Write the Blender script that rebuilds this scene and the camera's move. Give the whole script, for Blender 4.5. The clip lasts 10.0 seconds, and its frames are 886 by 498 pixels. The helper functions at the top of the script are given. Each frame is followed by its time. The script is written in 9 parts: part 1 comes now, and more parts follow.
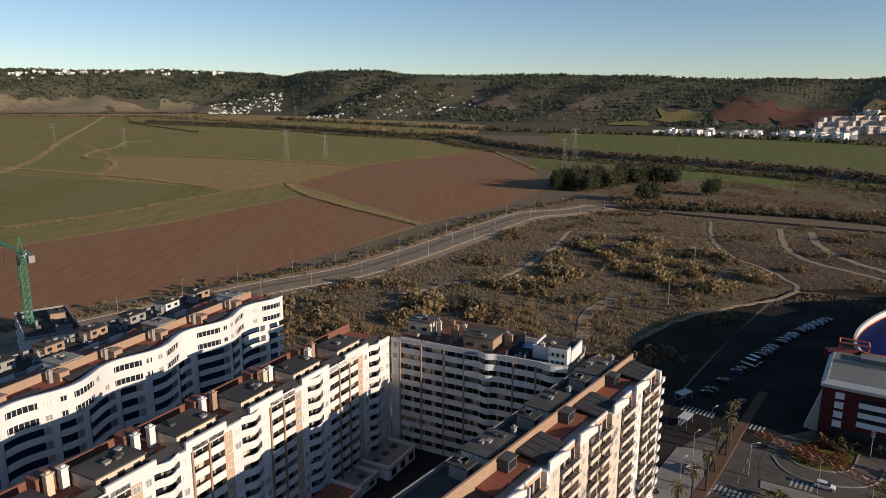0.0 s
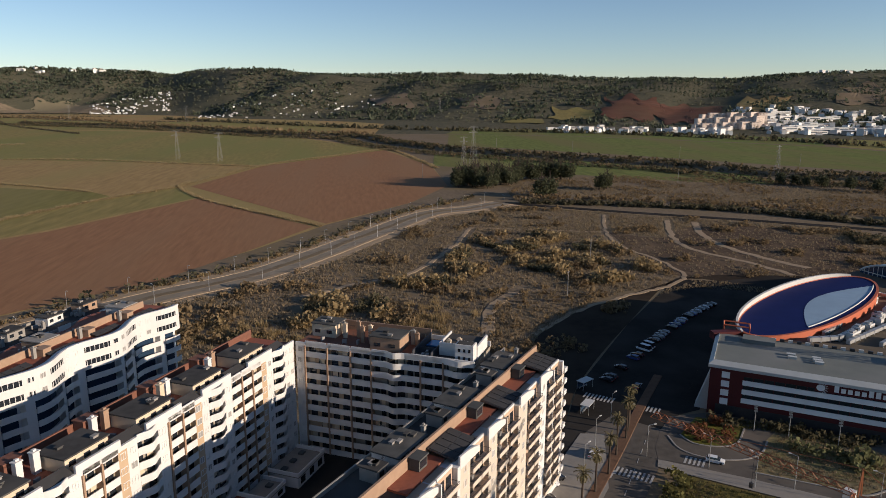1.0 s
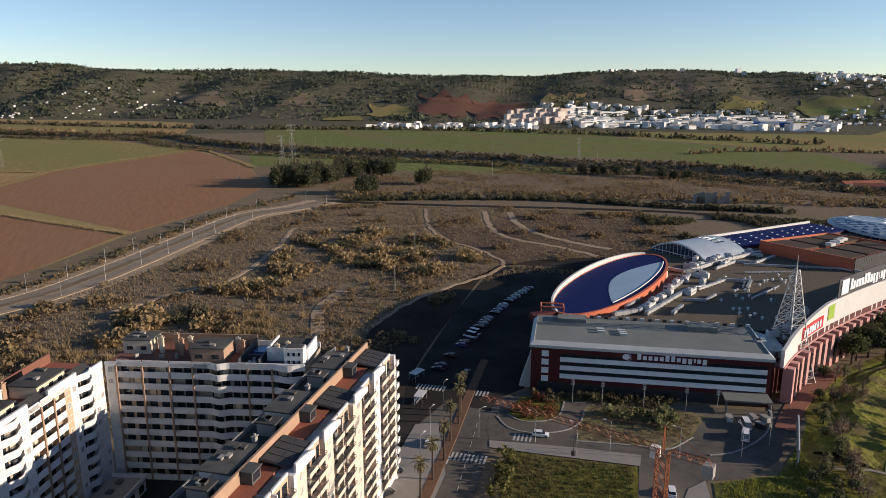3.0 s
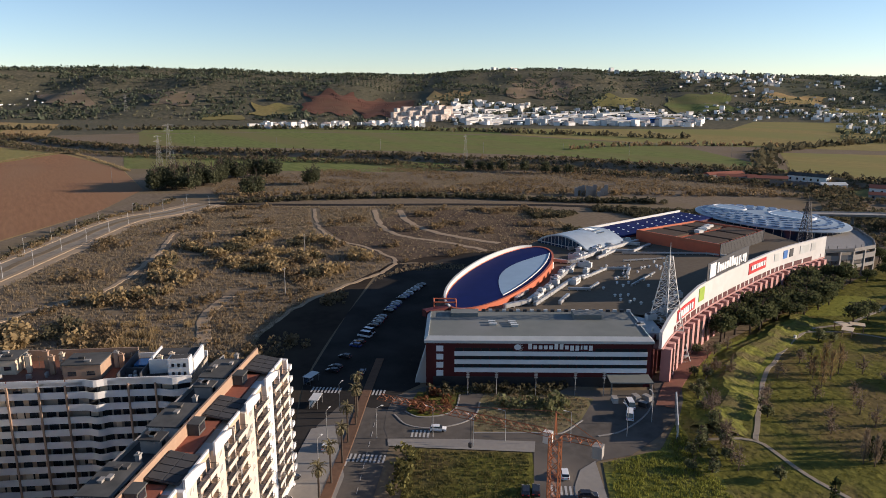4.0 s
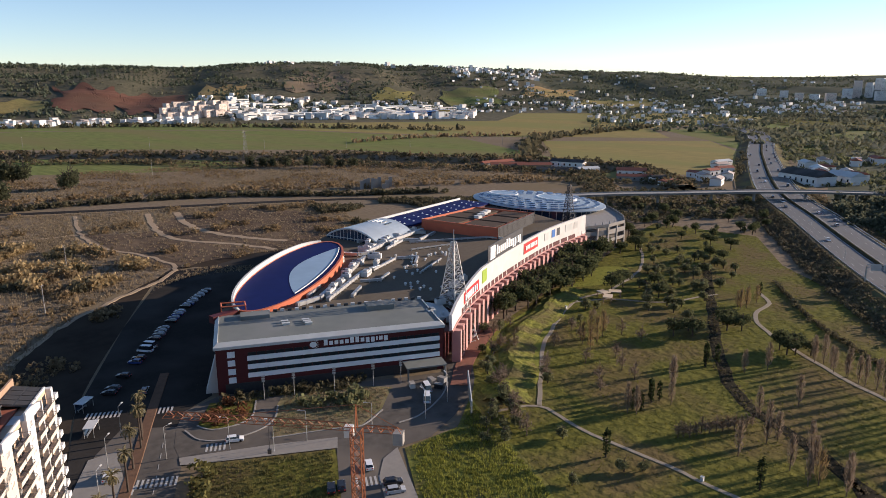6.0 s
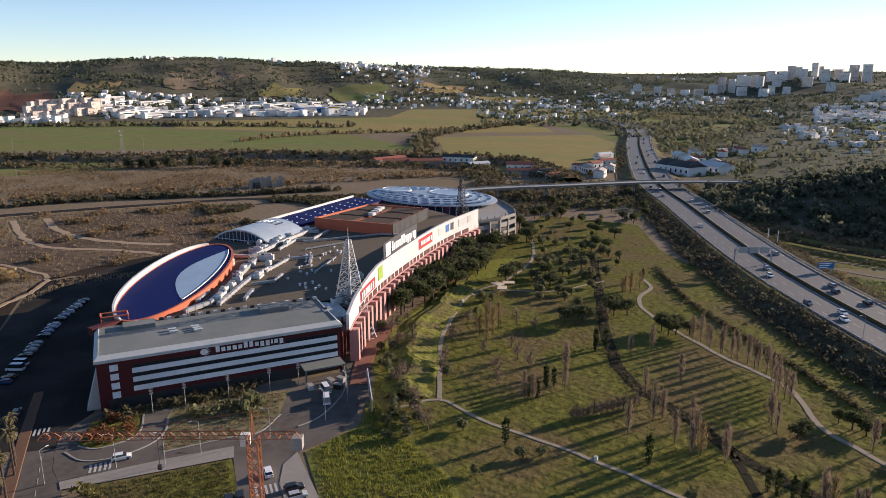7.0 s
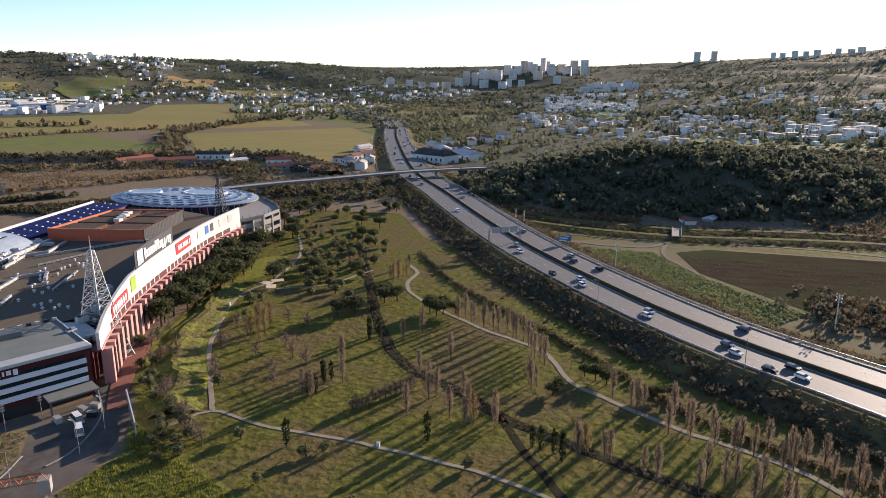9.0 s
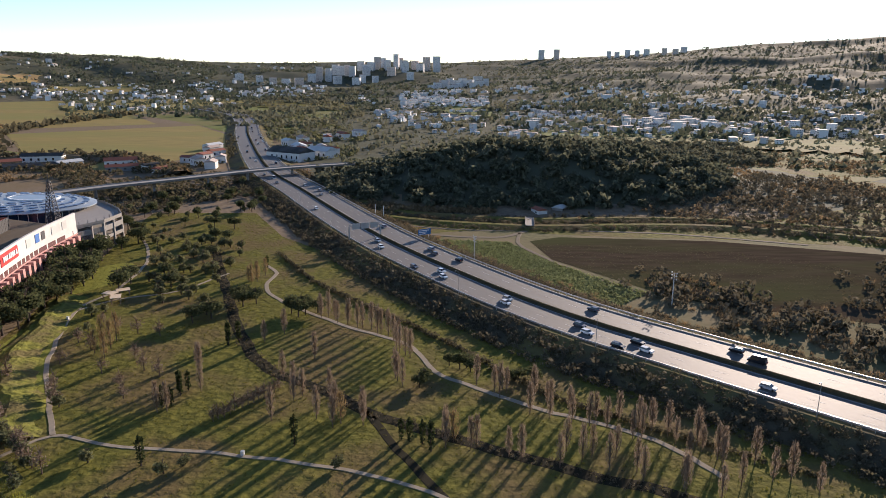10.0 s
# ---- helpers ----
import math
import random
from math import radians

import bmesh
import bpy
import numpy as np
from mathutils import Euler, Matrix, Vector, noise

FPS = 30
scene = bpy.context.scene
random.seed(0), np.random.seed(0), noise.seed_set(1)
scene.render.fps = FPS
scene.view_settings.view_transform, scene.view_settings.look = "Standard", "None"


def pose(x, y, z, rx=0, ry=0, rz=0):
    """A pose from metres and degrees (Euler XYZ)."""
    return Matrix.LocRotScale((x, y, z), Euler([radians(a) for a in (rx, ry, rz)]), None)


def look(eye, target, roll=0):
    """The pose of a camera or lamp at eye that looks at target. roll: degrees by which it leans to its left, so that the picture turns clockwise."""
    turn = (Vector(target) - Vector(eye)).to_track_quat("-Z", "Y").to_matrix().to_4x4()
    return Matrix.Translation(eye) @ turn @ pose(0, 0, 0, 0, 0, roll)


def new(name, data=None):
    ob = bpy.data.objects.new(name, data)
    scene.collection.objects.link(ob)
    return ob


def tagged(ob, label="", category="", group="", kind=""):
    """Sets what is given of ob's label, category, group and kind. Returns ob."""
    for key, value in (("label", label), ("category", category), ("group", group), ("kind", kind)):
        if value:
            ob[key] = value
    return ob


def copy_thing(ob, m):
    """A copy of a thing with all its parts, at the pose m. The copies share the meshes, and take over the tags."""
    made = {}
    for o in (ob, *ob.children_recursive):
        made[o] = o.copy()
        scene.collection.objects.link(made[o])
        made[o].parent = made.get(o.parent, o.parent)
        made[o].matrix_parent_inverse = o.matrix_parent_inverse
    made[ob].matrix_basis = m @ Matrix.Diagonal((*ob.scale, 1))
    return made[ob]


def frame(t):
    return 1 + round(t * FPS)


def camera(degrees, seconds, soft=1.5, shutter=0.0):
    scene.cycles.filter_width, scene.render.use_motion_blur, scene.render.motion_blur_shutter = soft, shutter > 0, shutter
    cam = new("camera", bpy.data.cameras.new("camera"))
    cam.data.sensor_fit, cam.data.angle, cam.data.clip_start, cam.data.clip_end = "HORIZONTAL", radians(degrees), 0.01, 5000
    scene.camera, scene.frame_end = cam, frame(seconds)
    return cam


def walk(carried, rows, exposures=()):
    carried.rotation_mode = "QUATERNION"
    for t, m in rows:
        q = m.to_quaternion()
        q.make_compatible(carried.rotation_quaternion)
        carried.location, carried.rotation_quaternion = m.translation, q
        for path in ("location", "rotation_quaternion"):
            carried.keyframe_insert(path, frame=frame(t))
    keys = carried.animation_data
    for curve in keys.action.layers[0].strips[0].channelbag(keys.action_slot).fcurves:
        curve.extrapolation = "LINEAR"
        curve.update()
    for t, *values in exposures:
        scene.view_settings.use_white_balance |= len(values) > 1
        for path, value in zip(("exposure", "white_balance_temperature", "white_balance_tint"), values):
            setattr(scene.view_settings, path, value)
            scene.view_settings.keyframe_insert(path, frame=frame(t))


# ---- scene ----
cam = camera(65.2, 10.0, soft=0.5)
PATH = [
    (0, (17.284, -5.155, 84.412), (17.272, -3.202, 83.979), 0.2),
    (0.5, (17.244, -4.853, 84.415), (17.373, -2.906, 83.98), 0.2),
    (1, (17.244, -4.596, 84.38), (17.51, -2.662, 83.944), 0.1),
    (1.5, (17.28, -4.376, 84.319), (17.672, -2.464, 83.882), 0.1),
    (2, (17.35, -4.187, 84.241), (17.86, -2.303, 83.803), -0.0),
    (2.5, (17.449, -4.023, 84.155), (18.068, -2.173, 83.715), -0.0),
    (4, (17.895, -3.646, 83.899), (18.919, -1.987, 83.451), -0.1),
    (4.5, (18.082, -3.549, 83.827), (19.229, -1.974, 83.376), -0.1),
    (5, (18.283, -3.464, 83.765), (19.549, -1.984, 83.309), -0.1),
    (5.5, (18.496, -3.391, 83.71), (19.871, -2.014, 83.25), -0.1),
    (7, (19.171, -3.254, 83.567), (20.822, -2.23, 83.092), -0.1),
    (7.5, (19.398, -3.243, 83.508), (21.122, -2.35, 83.029), -0.1),
    (8, (19.622, -3.256, 83.433), (21.408, -2.496, 82.949), -0.1),
    (8.5, (19.839, -3.297, 83.33), (21.687, -2.71, 82.841), -0.0),
    (9, (20.047, -3.373, 83.189), (21.941, -2.961, 82.696), 0.0),
    (9.5, (20.242, -3.489, 82.998), (22.168, -3.278, 82.501), 0.2),
    (10, (20.423, -3.653, 82.743), (22.359, -3.636, 82.241), 0.3),
]
walk(cam, [(t, look(eye, target, roll)) for t, eye, target, roll in PATH],
     exposures=[(0, 0.22, 6500, 15), (2.5, 0.48, 6500, 16), (5, 0.84, 6500, 18), (7.5, 1.0, 6500, 20), (9.5, 1.16, 6500, 20), (10, 1.06, 6500, 20)])


# ---- light ----
SUN_AZ, SUN_EL = 119.4, 13.6          # degrees clockwise from +y, degrees above the horizon
world = bpy.data.worlds.new("sky")
scene.world = world
world.use_nodes = True
wn = world.node_tree.nodes
sky_tex = wn.new("ShaderNodeTexSky")
sky_tex.sky_type = "NISHITA"
sky_tex.sun_disc = False
sky_tex.sun_elevation, sky_tex.sun_rotation = radians(SUN_EL), radians(SUN_AZ)
sky_tex.altitude, sky_tex.air_density, sky_tex.dust_density, sky_tex.ozone_density = 90, 0.82, 0.0, 2.5
wn["Background"].inputs["Strength"].default_value = 0.098
world.node_tree.links.new(sky_tex.outputs[0], wn["Background"].inputs["Color"])
sun = new("sun", bpy.data.lights.new("sun", "SUN"))
sun.data.energy, sun.data.angle, sun.data.color = 5.0, radians(0.53), (1.0, 0.86, 0.68)
sun.matrix_world = look((math.sin(radians(SUN_AZ)) * 300, math.cos(radians(SUN_AZ)) * 300, 300 * math.tan(radians(SUN_EL))), (0, 0, 0))


# ---- materials ----
def mat(name, a, b=None, rough=0.8, fine=1.0, coarse=0.05, bump=0.3, metal=0.0, c=None, island=0.0, spec=0.3, stretch=None, bump_scale=None, thin=0.0, bump_dist=None):
    """A painted, earthen or leafy surface: colours a and b mixed by noise at two scales (per metre), c in coarse stains."""
    m = bpy.data.materials.new(name)
    m.use_nodes = True
    nt = m.node_tree
    n, l = nt.nodes, nt.links
    p = n["Principled BSDF"]
    p.inputs["Roughness"].default_value, p.inputs["Metallic"].default_value = rough, metal
    p.inputs["Specular IOR Level"].default_value = 0.0 if rough > 0.95 else 0.03 if rough >= 0.9 else spec
    b = b or tuple(v * 0.75 for v in a)
    pos = n.new("ShaderNodeNewGeometry")
    vec = pos.outputs["Position"]
    if stretch:
        mp = n.new("ShaderNodeMapping")
        mp.inputs["Rotation"].default_value[2] = radians(stretch[0])
        mp.inputs["Scale"].default_value = (stretch[1], stretch[2], 1)
        l.new(vec, mp.inputs[0])
        vec = mp.outputs[0]

    def noise_at(scale, detail):
        t = n.new("ShaderNodeTexNoise")
        t.inputs["Scale"].default_value, t.inputs["Detail"].default_value = scale, detail
        l.new(vec, t.inputs["Vector"])
        return t.outputs["Fac"]

    def ramp(fac, lo, hi):
        r = n.new("ShaderNodeMapRange")
        r.inputs[1].default_value, r.inputs[2].default_value = lo, hi
        l.new(fac, r.inputs[0])
        return r.outputs[0]

    def mix(fac, x, y):
        k = n.new("ShaderNodeMix")
        k.data_type = "RGBA"
        l.new(fac, k.inputs[0])
        for s, v in ((6, x), (7, y)):
            if isinstance(v, tuple):
                k.inputs[s].default_value = (*v, 1)
            else:
                l.new(v, k.inputs[s])
        return k.outputs[2]

    f1 = noise_at(fine, 5)
    col = mix(ramp(f1, 0.3, 0.7), a, b)
    if c:
        col = mix(ramp(noise_at(coarse, 6), 0.45, 0.62), col, c)
    else:
        col = mix(ramp(noise_at(coarse, 4), 0.3, 0.8), col, tuple(v * 0.82 for v in a))
    if island:
        k = n.new("ShaderNodeHueSaturation")
        r = n.new("ShaderNodeMapRange")
        r.inputs[3].default_value, r.inputs[4].default_value = 1 - island, 1 + island
        l.new(pos.outputs["Random Per Island"], r.inputs[0])
        l.new(r.outputs[0], k.inputs["Value"])
        l.new(col, k.inputs["Color"])
        col = k.outputs[0]
    l.new(col, p.inputs["Base Color"])
    if thin:
        tr, mx = n.new("ShaderNodeBsdfTranslucent"), n.new("ShaderNodeMixShader")
        mx.inputs[0].default_value = thin
        l.new(col, tr.inputs["Color"])
        l.new(p.outputs[0], mx.inputs[1])
        l.new(tr.outputs[0], mx.inputs[2])
        l.new(mx.outputs[0], n["Material Output"].inputs["Surface"])
    if bump:
        bp = n.new("ShaderNodeBump")
        bp.inputs["Strength"].default_value, bp.inputs["Distance"].default_value = bump, bump_dist or 0.12 / fine
        l.new(noise_at(bump_scale, 4) if bump_scale else f1, bp.inputs["Height"])
        l.new(bp.outputs[0], p.inputs["Normal"])
    return m


def glass_mat(name, tint, rough=0.08, spec=0.8):
    m = bpy.data.materials.new(name)
    m.use_nodes = True
    p = m.node_tree.nodes["Principled BSDF"]
    p.inputs["Base Color"].default_value, p.inputs["Roughness"].default_value = (*tint, 1), rough
    p.inputs["Specular IOR Level"].default_value = spec
    return m


M = {
    "ground": mat("dry_grassland", (0.228, 0.174, 0.118), (0.142, 0.110, 0.076), 0.95, 0.35, 0.018, 0.6, c=(0.175, 0.134, 0.082)),
    "hill": mat("hill_scrub", (0.165, 0.138, 0.088), (0.058, 0.062, 0.042), 0.95, 0.085, 0.006, 0.6, c=(0.098, 0.092, 0.060), bump_dist=4.0),
    "hill_green": mat("green_hill_scrub", (0.102, 0.100, 0.064), (0.058, 0.064, 0.042), 0.95, 0.07, 0.006, 0.3, c=(0.084, 0.088, 0.056), bump_dist=1.5),
    "plough": mat("ploughed_red_soil", (0.300, 0.158, 0.084), (0.235, 0.124, 0.067), 0.95, 0.35, 0.012, 0.35, c=(0.262, 0.150, 0.084), stretch=(-40, 1, 0.12)),
    "hill_red": mat("far_red_soil", (0.170, 0.082, 0.055), (0.120, 0.060, 0.042), 0.95, 0.03, 0.008, 0.3, c=(0.14, 0.08, 0.052)),
    "field_green": mat("young_wheat", (0.178, 0.200, 0.062), (0.108, 0.124, 0.042), 0.95, 0.2, 0.012, 0.3, c=(0.165, 0.150, 0.062), stretch=(25, 1, 0.15)),
    "field_olive": mat("stubble_field", (0.290, 0.225, 0.086), (0.194, 0.158, 0.062), 0.95, 0.2, 0.008, 0.3, c=(0.205, 0.190, 0.068), stretch=(35, 1, 0.15)),
    "hill_tan": mat("dry_slope", (0.300, 0.225, 0.140), (0.170, 0.135, 0.090), 0.95, 0.05, 0.005, 0.0, c=(0.215, 0.180, 0.110)),
    "field_tan": mat("tan_stubble", (0.365, 0.245, 0.108), (0.262, 0.176, 0.080), 0.95, 0.2, 0.008, 0.3, c=(0.290, 0.220, 0.092), stretch=(35, 1, 0.15)),
    "field_dark": mat("dark_young_wheat", (0.222, 0.192, 0.068), (0.158, 0.140, 0.050), 0.95, 0.2, 0.008, 0.3, c=(0.215, 0.180, 0.076), stretch=(35, 1, 0.15)),
    "lawn": mat("rough_lawn", (0.150, 0.139, 0.031), (0.074, 0.074, 0.019), 0.95, 0.45, 0.045, 1.0, c=(0.125, 0.094, 0.040), bump_scale=0.4, bump_dist=0.55),
    # grass colour raised for sun on a slope; the patches themselves lie flat
    "sunlit_slope_grass": mat("sunlit_bank_grass", (0.215, 0.215, 0.045), (0.13, 0.14, 0.03), 0.95, 0.45, 0.08, 0.8, bump_scale=0.5, bump_dist=0.4),
    "bank_grass": mat("uneven_bank_grass", (0.205, 0.200, 0.044), (0.095, 0.100, 0.026), 0.95, 0.6, 0.12, 1.0, c=(0.120, 0.100, 0.042), bump_scale=0.6, bump_dist=0.6),
    "veg": mat("vegetable_leaves", (0.25, 0.27, 0.12), (0.17, 0.19, 0.085), 0.95, 0.5, 0.05, 0.4, island=0.3, thin=0.3),
    "bank": mat("weedy_bank_soil", (0.105, 0.090, 0.058), (0.070, 0.060, 0.040), 0.95, 0.4, 0.04, 0.8, c=(0.14, 0.12, 0.05), bump_scale=0.6, bump_dist=0.4),
    "lush": mat("lush_grass", (0.205, 0.200, 0.046), (0.105, 0.112, 0.028), 0.95, 0.5, 0.06, 1.0, c=(0.145, 0.120, 0.045), bump_scale=0.5, bump_dist=0.45),
    "dull_track": mat("dull_field_track", (0.215, 0.180, 0.130), (0.150, 0.126, 0.092), 0.95, 0.6, 0.05, 0.3),
    "dirt": mat("bare_dirt", (0.385, 0.288, 0.190), (0.275, 0.205, 0.135), 0.95, 0.6, 0.05, 0.3),
    # asphalt darkened for the mall's shadow; street is its sunlit tone
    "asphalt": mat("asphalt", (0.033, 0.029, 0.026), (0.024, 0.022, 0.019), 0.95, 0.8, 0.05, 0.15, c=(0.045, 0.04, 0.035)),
    "street": mat("worn_sunlit_asphalt", (0.122, 0.108, 0.092), (0.082, 0.073, 0.063), 0.93, 0.4, 0.05, 0.2, c=(0.140, 0.120, 0.100)),
    "gravel": mat("pale_path_gravel", (0.33, 0.28, 0.21), (0.23, 0.195, 0.15), 0.95, 0.8, 0.08, 0.2),
    "asphalt_pale": mat("pale_asphalt", (0.112, 0.106, 0.098), (0.090, 0.085, 0.078), 0.68, 0.5, 0.04, 0.15),
    "concrete": mat("concrete", (0.30, 0.28, 0.25), (0.24, 0.22, 0.20), 0.85, 0.7, 0.08, 0.2),
    "paving": mat("pavement_slabs", (0.27, 0.245, 0.21), (0.22, 0.20, 0.175), 0.85, 0.9, 0.08, 0.15),
    "white": mat("white_render", (0.660, 0.638, 0.605), (0.600, 0.580, 0.550), 0.8, 0.6, 0.1, 0.08),
    "cream": mat("cream_render", (0.62, 0.50, 0.36), (0.56, 0.45, 0.32), 0.85, 0.6, 0.1, 0.08),
    "tan": mat("tan_brick_render", (0.36, 0.24, 0.16), (0.30, 0.19, 0.125), 0.85, 0.8, 0.1, 0.12),
    "terracotta": mat("terracotta_tiles", (0.30, 0.10, 0.06), (0.23, 0.075, 0.045), 0.85, 1.2, 0.1, 0.15),
    "roof_dark": mat("roof_felt", (0.075, 0.072, 0.068), (0.055, 0.053, 0.05), 0.9, 0.6, 0.1, 0.2, c=(0.095, 0.09, 0.082)),
    "roof_green": mat("grey_green_membrane", (0.165, 0.175, 0.155), (0.14, 0.15, 0.135), 0.8, 0.25, 0.05, 0.1, c=(0.18, 0.185, 0.17)),
    "mall_red": mat("oxblood_cladding", (0.085, 0.013, 0.014), (0.07, 0.011, 0.012), 0.6, 0.5, 0.1, 0.05),
    "mall_orange": mat("orange_red_cladding", (0.50, 0.13, 0.06), (0.44, 0.11, 0.05), 0.6, 0.5, 0.1, 0.05),
    "pink": mat("pink_pier_cladding", (0.50, 0.27, 0.24), (0.42, 0.22, 0.19), 0.8, 0.5, 0.1, 0.1),
    "mall_roof": mat("gravel_roof", (0.150, 0.125, 0.094), (0.126, 0.100, 0.075), 0.95, 0.7, 0.06, 0.2),
    "blue": mat("blue_membrane", (0.010, 0.019, 0.100), (0.008, 0.015, 0.082), 0.7, 0.3, 0.08, 0.05, spec=0.06),
    "pale_blue": mat("pale_blue_membrane", (0.27, 0.38, 0.48), (0.24, 0.34, 0.44), 0.6, 0.3, 0.08, 0.05),
    "metal": mat("galvanised_steel", (0.50, 0.50, 0.49), (0.42, 0.42, 0.41), 0.45, 1.5, 0.3, 0.05, metal=0.6),
    "dark_metal": mat("dark_steel", (0.06, 0.06, 0.062), (0.045, 0.045, 0.047), 0.5, 1.5, 0.3, 0.05, metal=0.5),
    "crane_orange": mat("orange_crane_paint", (0.34, 0.12, 0.05), (0.24, 0.085, 0.04), 0.6, 1.5, 0.3, 0.05),
    "crane_green": mat("green_crane_paint", (0.06, 0.26, 0.16), (0.05, 0.2, 0.12), 0.6, 1.5, 0.3, 0.05),
    "glass": glass_mat("dark_window_glass", (0.018, 0.022, 0.028)),
    "glass_blue": glass_mat("blue_window_glass", (0.02, 0.04, 0.07), 0.12, 0.6),
    "shutter": mat("grey_shutter", (0.30, 0.29, 0.27), (0.26, 0.25, 0.23), 0.7, 1.5, 0.3, 0.1),
    "paint_white": mat("road_paint", (0.50, 0.48, 0.44), (0.24, 0.23, 0.21), 0.7, 1.5, 0.2, 0.05),
    "bark": mat("bark", (0.09, 0.07, 0.055), (0.06, 0.045, 0.035), 0.95, 3, 0.5, 0.4),
    "twig": mat("bare_twigs", (0.250, 0.190, 0.138), (0.168, 0.128, 0.094), 0.95, 2, 0.3, 0.1, island=0.3, thin=0.4),
    "twig_gold": mat("last_golden_leaves", (0.27, 0.19, 0.09), (0.19, 0.135, 0.068), 0.9, 2, 0.3, 0.1, island=0.3, thin=0.4),
    "pine": mat("pine_needles", (0.100, 0.110, 0.050), (0.068, 0.078, 0.038), 0.9, 1.5, 0.2, 0.1, island=0.35, thin=0.4),
    "gum_leaf": mat("eucalyptus_leaves", (0.098, 0.104, 0.058), (0.066, 0.072, 0.042), 0.9, 1.5, 0.2, 0.1, island=0.3, thin=0.4),
    "olive": mat("olive_leaves", (0.185, 0.185, 0.092), (0.132, 0.139, 0.066), 0.9, 1.5, 0.2, 0.1, island=0.35, thin=0.4),
    "cypress": mat("cypress_leaves", (0.05, 0.062, 0.025), (0.034, 0.044, 0.018), 0.95, 1.5, 0.2, 0.1, island=0.3, thin=0.4),
    "reed": mat("dry_reeds", (0.350, 0.255, 0.130), (0.240, 0.178, 0.094), 0.95, 0.6, 0.05, 0.1, island=0.24, thin=0.4),
    "scrub": mat("brown_scrub", (0.251, 0.178, 0.099), (0.172, 0.125, 0.069), 0.95, 0.6, 0.05, 0.1, island=0.26, thin=0.4),
    "bramble": mat("dark_bramble", (0.128, 0.112, 0.066), (0.086, 0.078, 0.048), 0.95, 0.6, 0.05, 0.1, island=0.26, thin=0.4),
    "bank_brush": mat("dull_brown_brush", (0.125, 0.108, 0.072), (0.080, 0.070, 0.048), 0.95, 0.3, 0.04, 0.1, island=0.25, thin=0.3, c=(0.15, 0.125, 0.08)),
    "rust_leaf": mat("rusty_shrub_leaves", (0.19, 0.085, 0.042), (0.13, 0.062, 0.034), 0.95, 0.6, 0.05, 0.1, island=0.26, thin=0.4),
    "straw": mat("straw_grass", (0.38, 0.29, 0.155), (0.27, 0.205, 0.11), 0.95, 0.8, 0.05, 0.1, island=0.3, thin=0.4),
    "drygrass": mat("dry_grass_blades", (0.270, 0.208, 0.132), (0.188, 0.146, 0.096), 0.95, 0.3, 0.02, 0, island=0.4, thin=0.4),
    "grass_blade": mat("lawn_blades", (0.185, 0.175, 0.036), (0.10, 0.10, 0.024), 0.95, 0.3, 0.02, 0, island=0.35, thin=0.4),
    "lush_blade": mat("lush_blades", (0.27, 0.27, 0.055), (0.17, 0.18, 0.04), 0.95, 0.3, 0.02, 0, island=0.35, thin=0.4),
    "weed": mat("weed_leaves", (0.085, 0.10, 0.03), (0.06, 0.065, 0.022), 0.95, 0.5, 0.05, 0, island=0.4, thin=0.4),
    "weed_mix": mat("dull_weeds", (0.150, 0.138, 0.050), (0.085, 0.080, 0.034), 0.95, 0.2, 0.05, 0, island=0.4, thin=0.3),
    "shaded_wet_soil": mat("shaded_wet_soil", (0.036, 0.032, 0.020), (0.022, 0.020, 0.014), 0.95, 0.6, 0.1, 0.2),
    "far_wood": mat("distant_evergreens", (0.099, 0.112, 0.073), (0.066, 0.079, 0.053), 0.95, 0.05, 0.01, 0, island=0.35, thin=0.3),
    "far_olive": mat("distant_bushes", (0.172, 0.165, 0.106), (0.119, 0.121, 0.079), 0.95, 0.05, 0.01, 0, island=0.35, thin=0.3),
    "wood_leaf": mat("mixed_wood_leaves", (0.135, 0.140, 0.090), (0.090, 0.096, 0.064), 0.95, 0.2, 0.02, 0, island=0.3, thin=0.4),
    "town_white": mat("whitewashed_walls", (0.80, 0.78, 0.73), (0.62, 0.59, 0.54), 0.8, 0.02, 0.01, 0, island=0.25),
    # roof colour lightened to stand for distant haze and roof glints
    "town_roof": mat("faded_hazy_roofs", (0.46, 0.34, 0.27), (0.55, 0.52, 0.48), 0.85, 0.03, 0.01, 0, island=0.3),
    "tower_grey": mat("grey_tower_render", (0.34, 0.33, 0.32), (0.28, 0.27, 0.27), 0.85, 0.05, 0.01, 0),
    "peach": mat("peach_render", (0.74, 0.61, 0.51), (0.64, 0.53, 0.44), 0.85, 0.05, 0.01, 0),
    "yellow_wall": mat("yellow_cladding", (0.62, 0.38, 0.05), (0.55, 0.33, 0.045), 0.7, 0.05, 0.01, 0),
    "avenue": mat("worn_avenue_asphalt", (0.285, 0.240, 0.182), (0.190, 0.160, 0.124), 0.92, 0.18, 0.03, 0.2, c=(0.225, 0.185, 0.135)),
    "fallow": mat("fallow_soil", (0.080, 0.061, 0.042), (0.048, 0.038, 0.027), 0.97, 0.3, 0.02, 0.4, c=(0.066, 0.070, 0.032), stretch=(20, 1, 0.2)),
    "disc": mat("weathered_disc_sheet", (0.34, 0.39, 0.42), (0.28, 0.33, 0.36), 0.45, 0.15, 0.05, 0.03, metal=0.2),
    "drysoil_plot": mat("dry_weedy_soil", (0.27, 0.215, 0.125), (0.16, 0.135, 0.07), 0.95, 0.6, 0.07, 0.6, c=(0.135, 0.125, 0.05)),
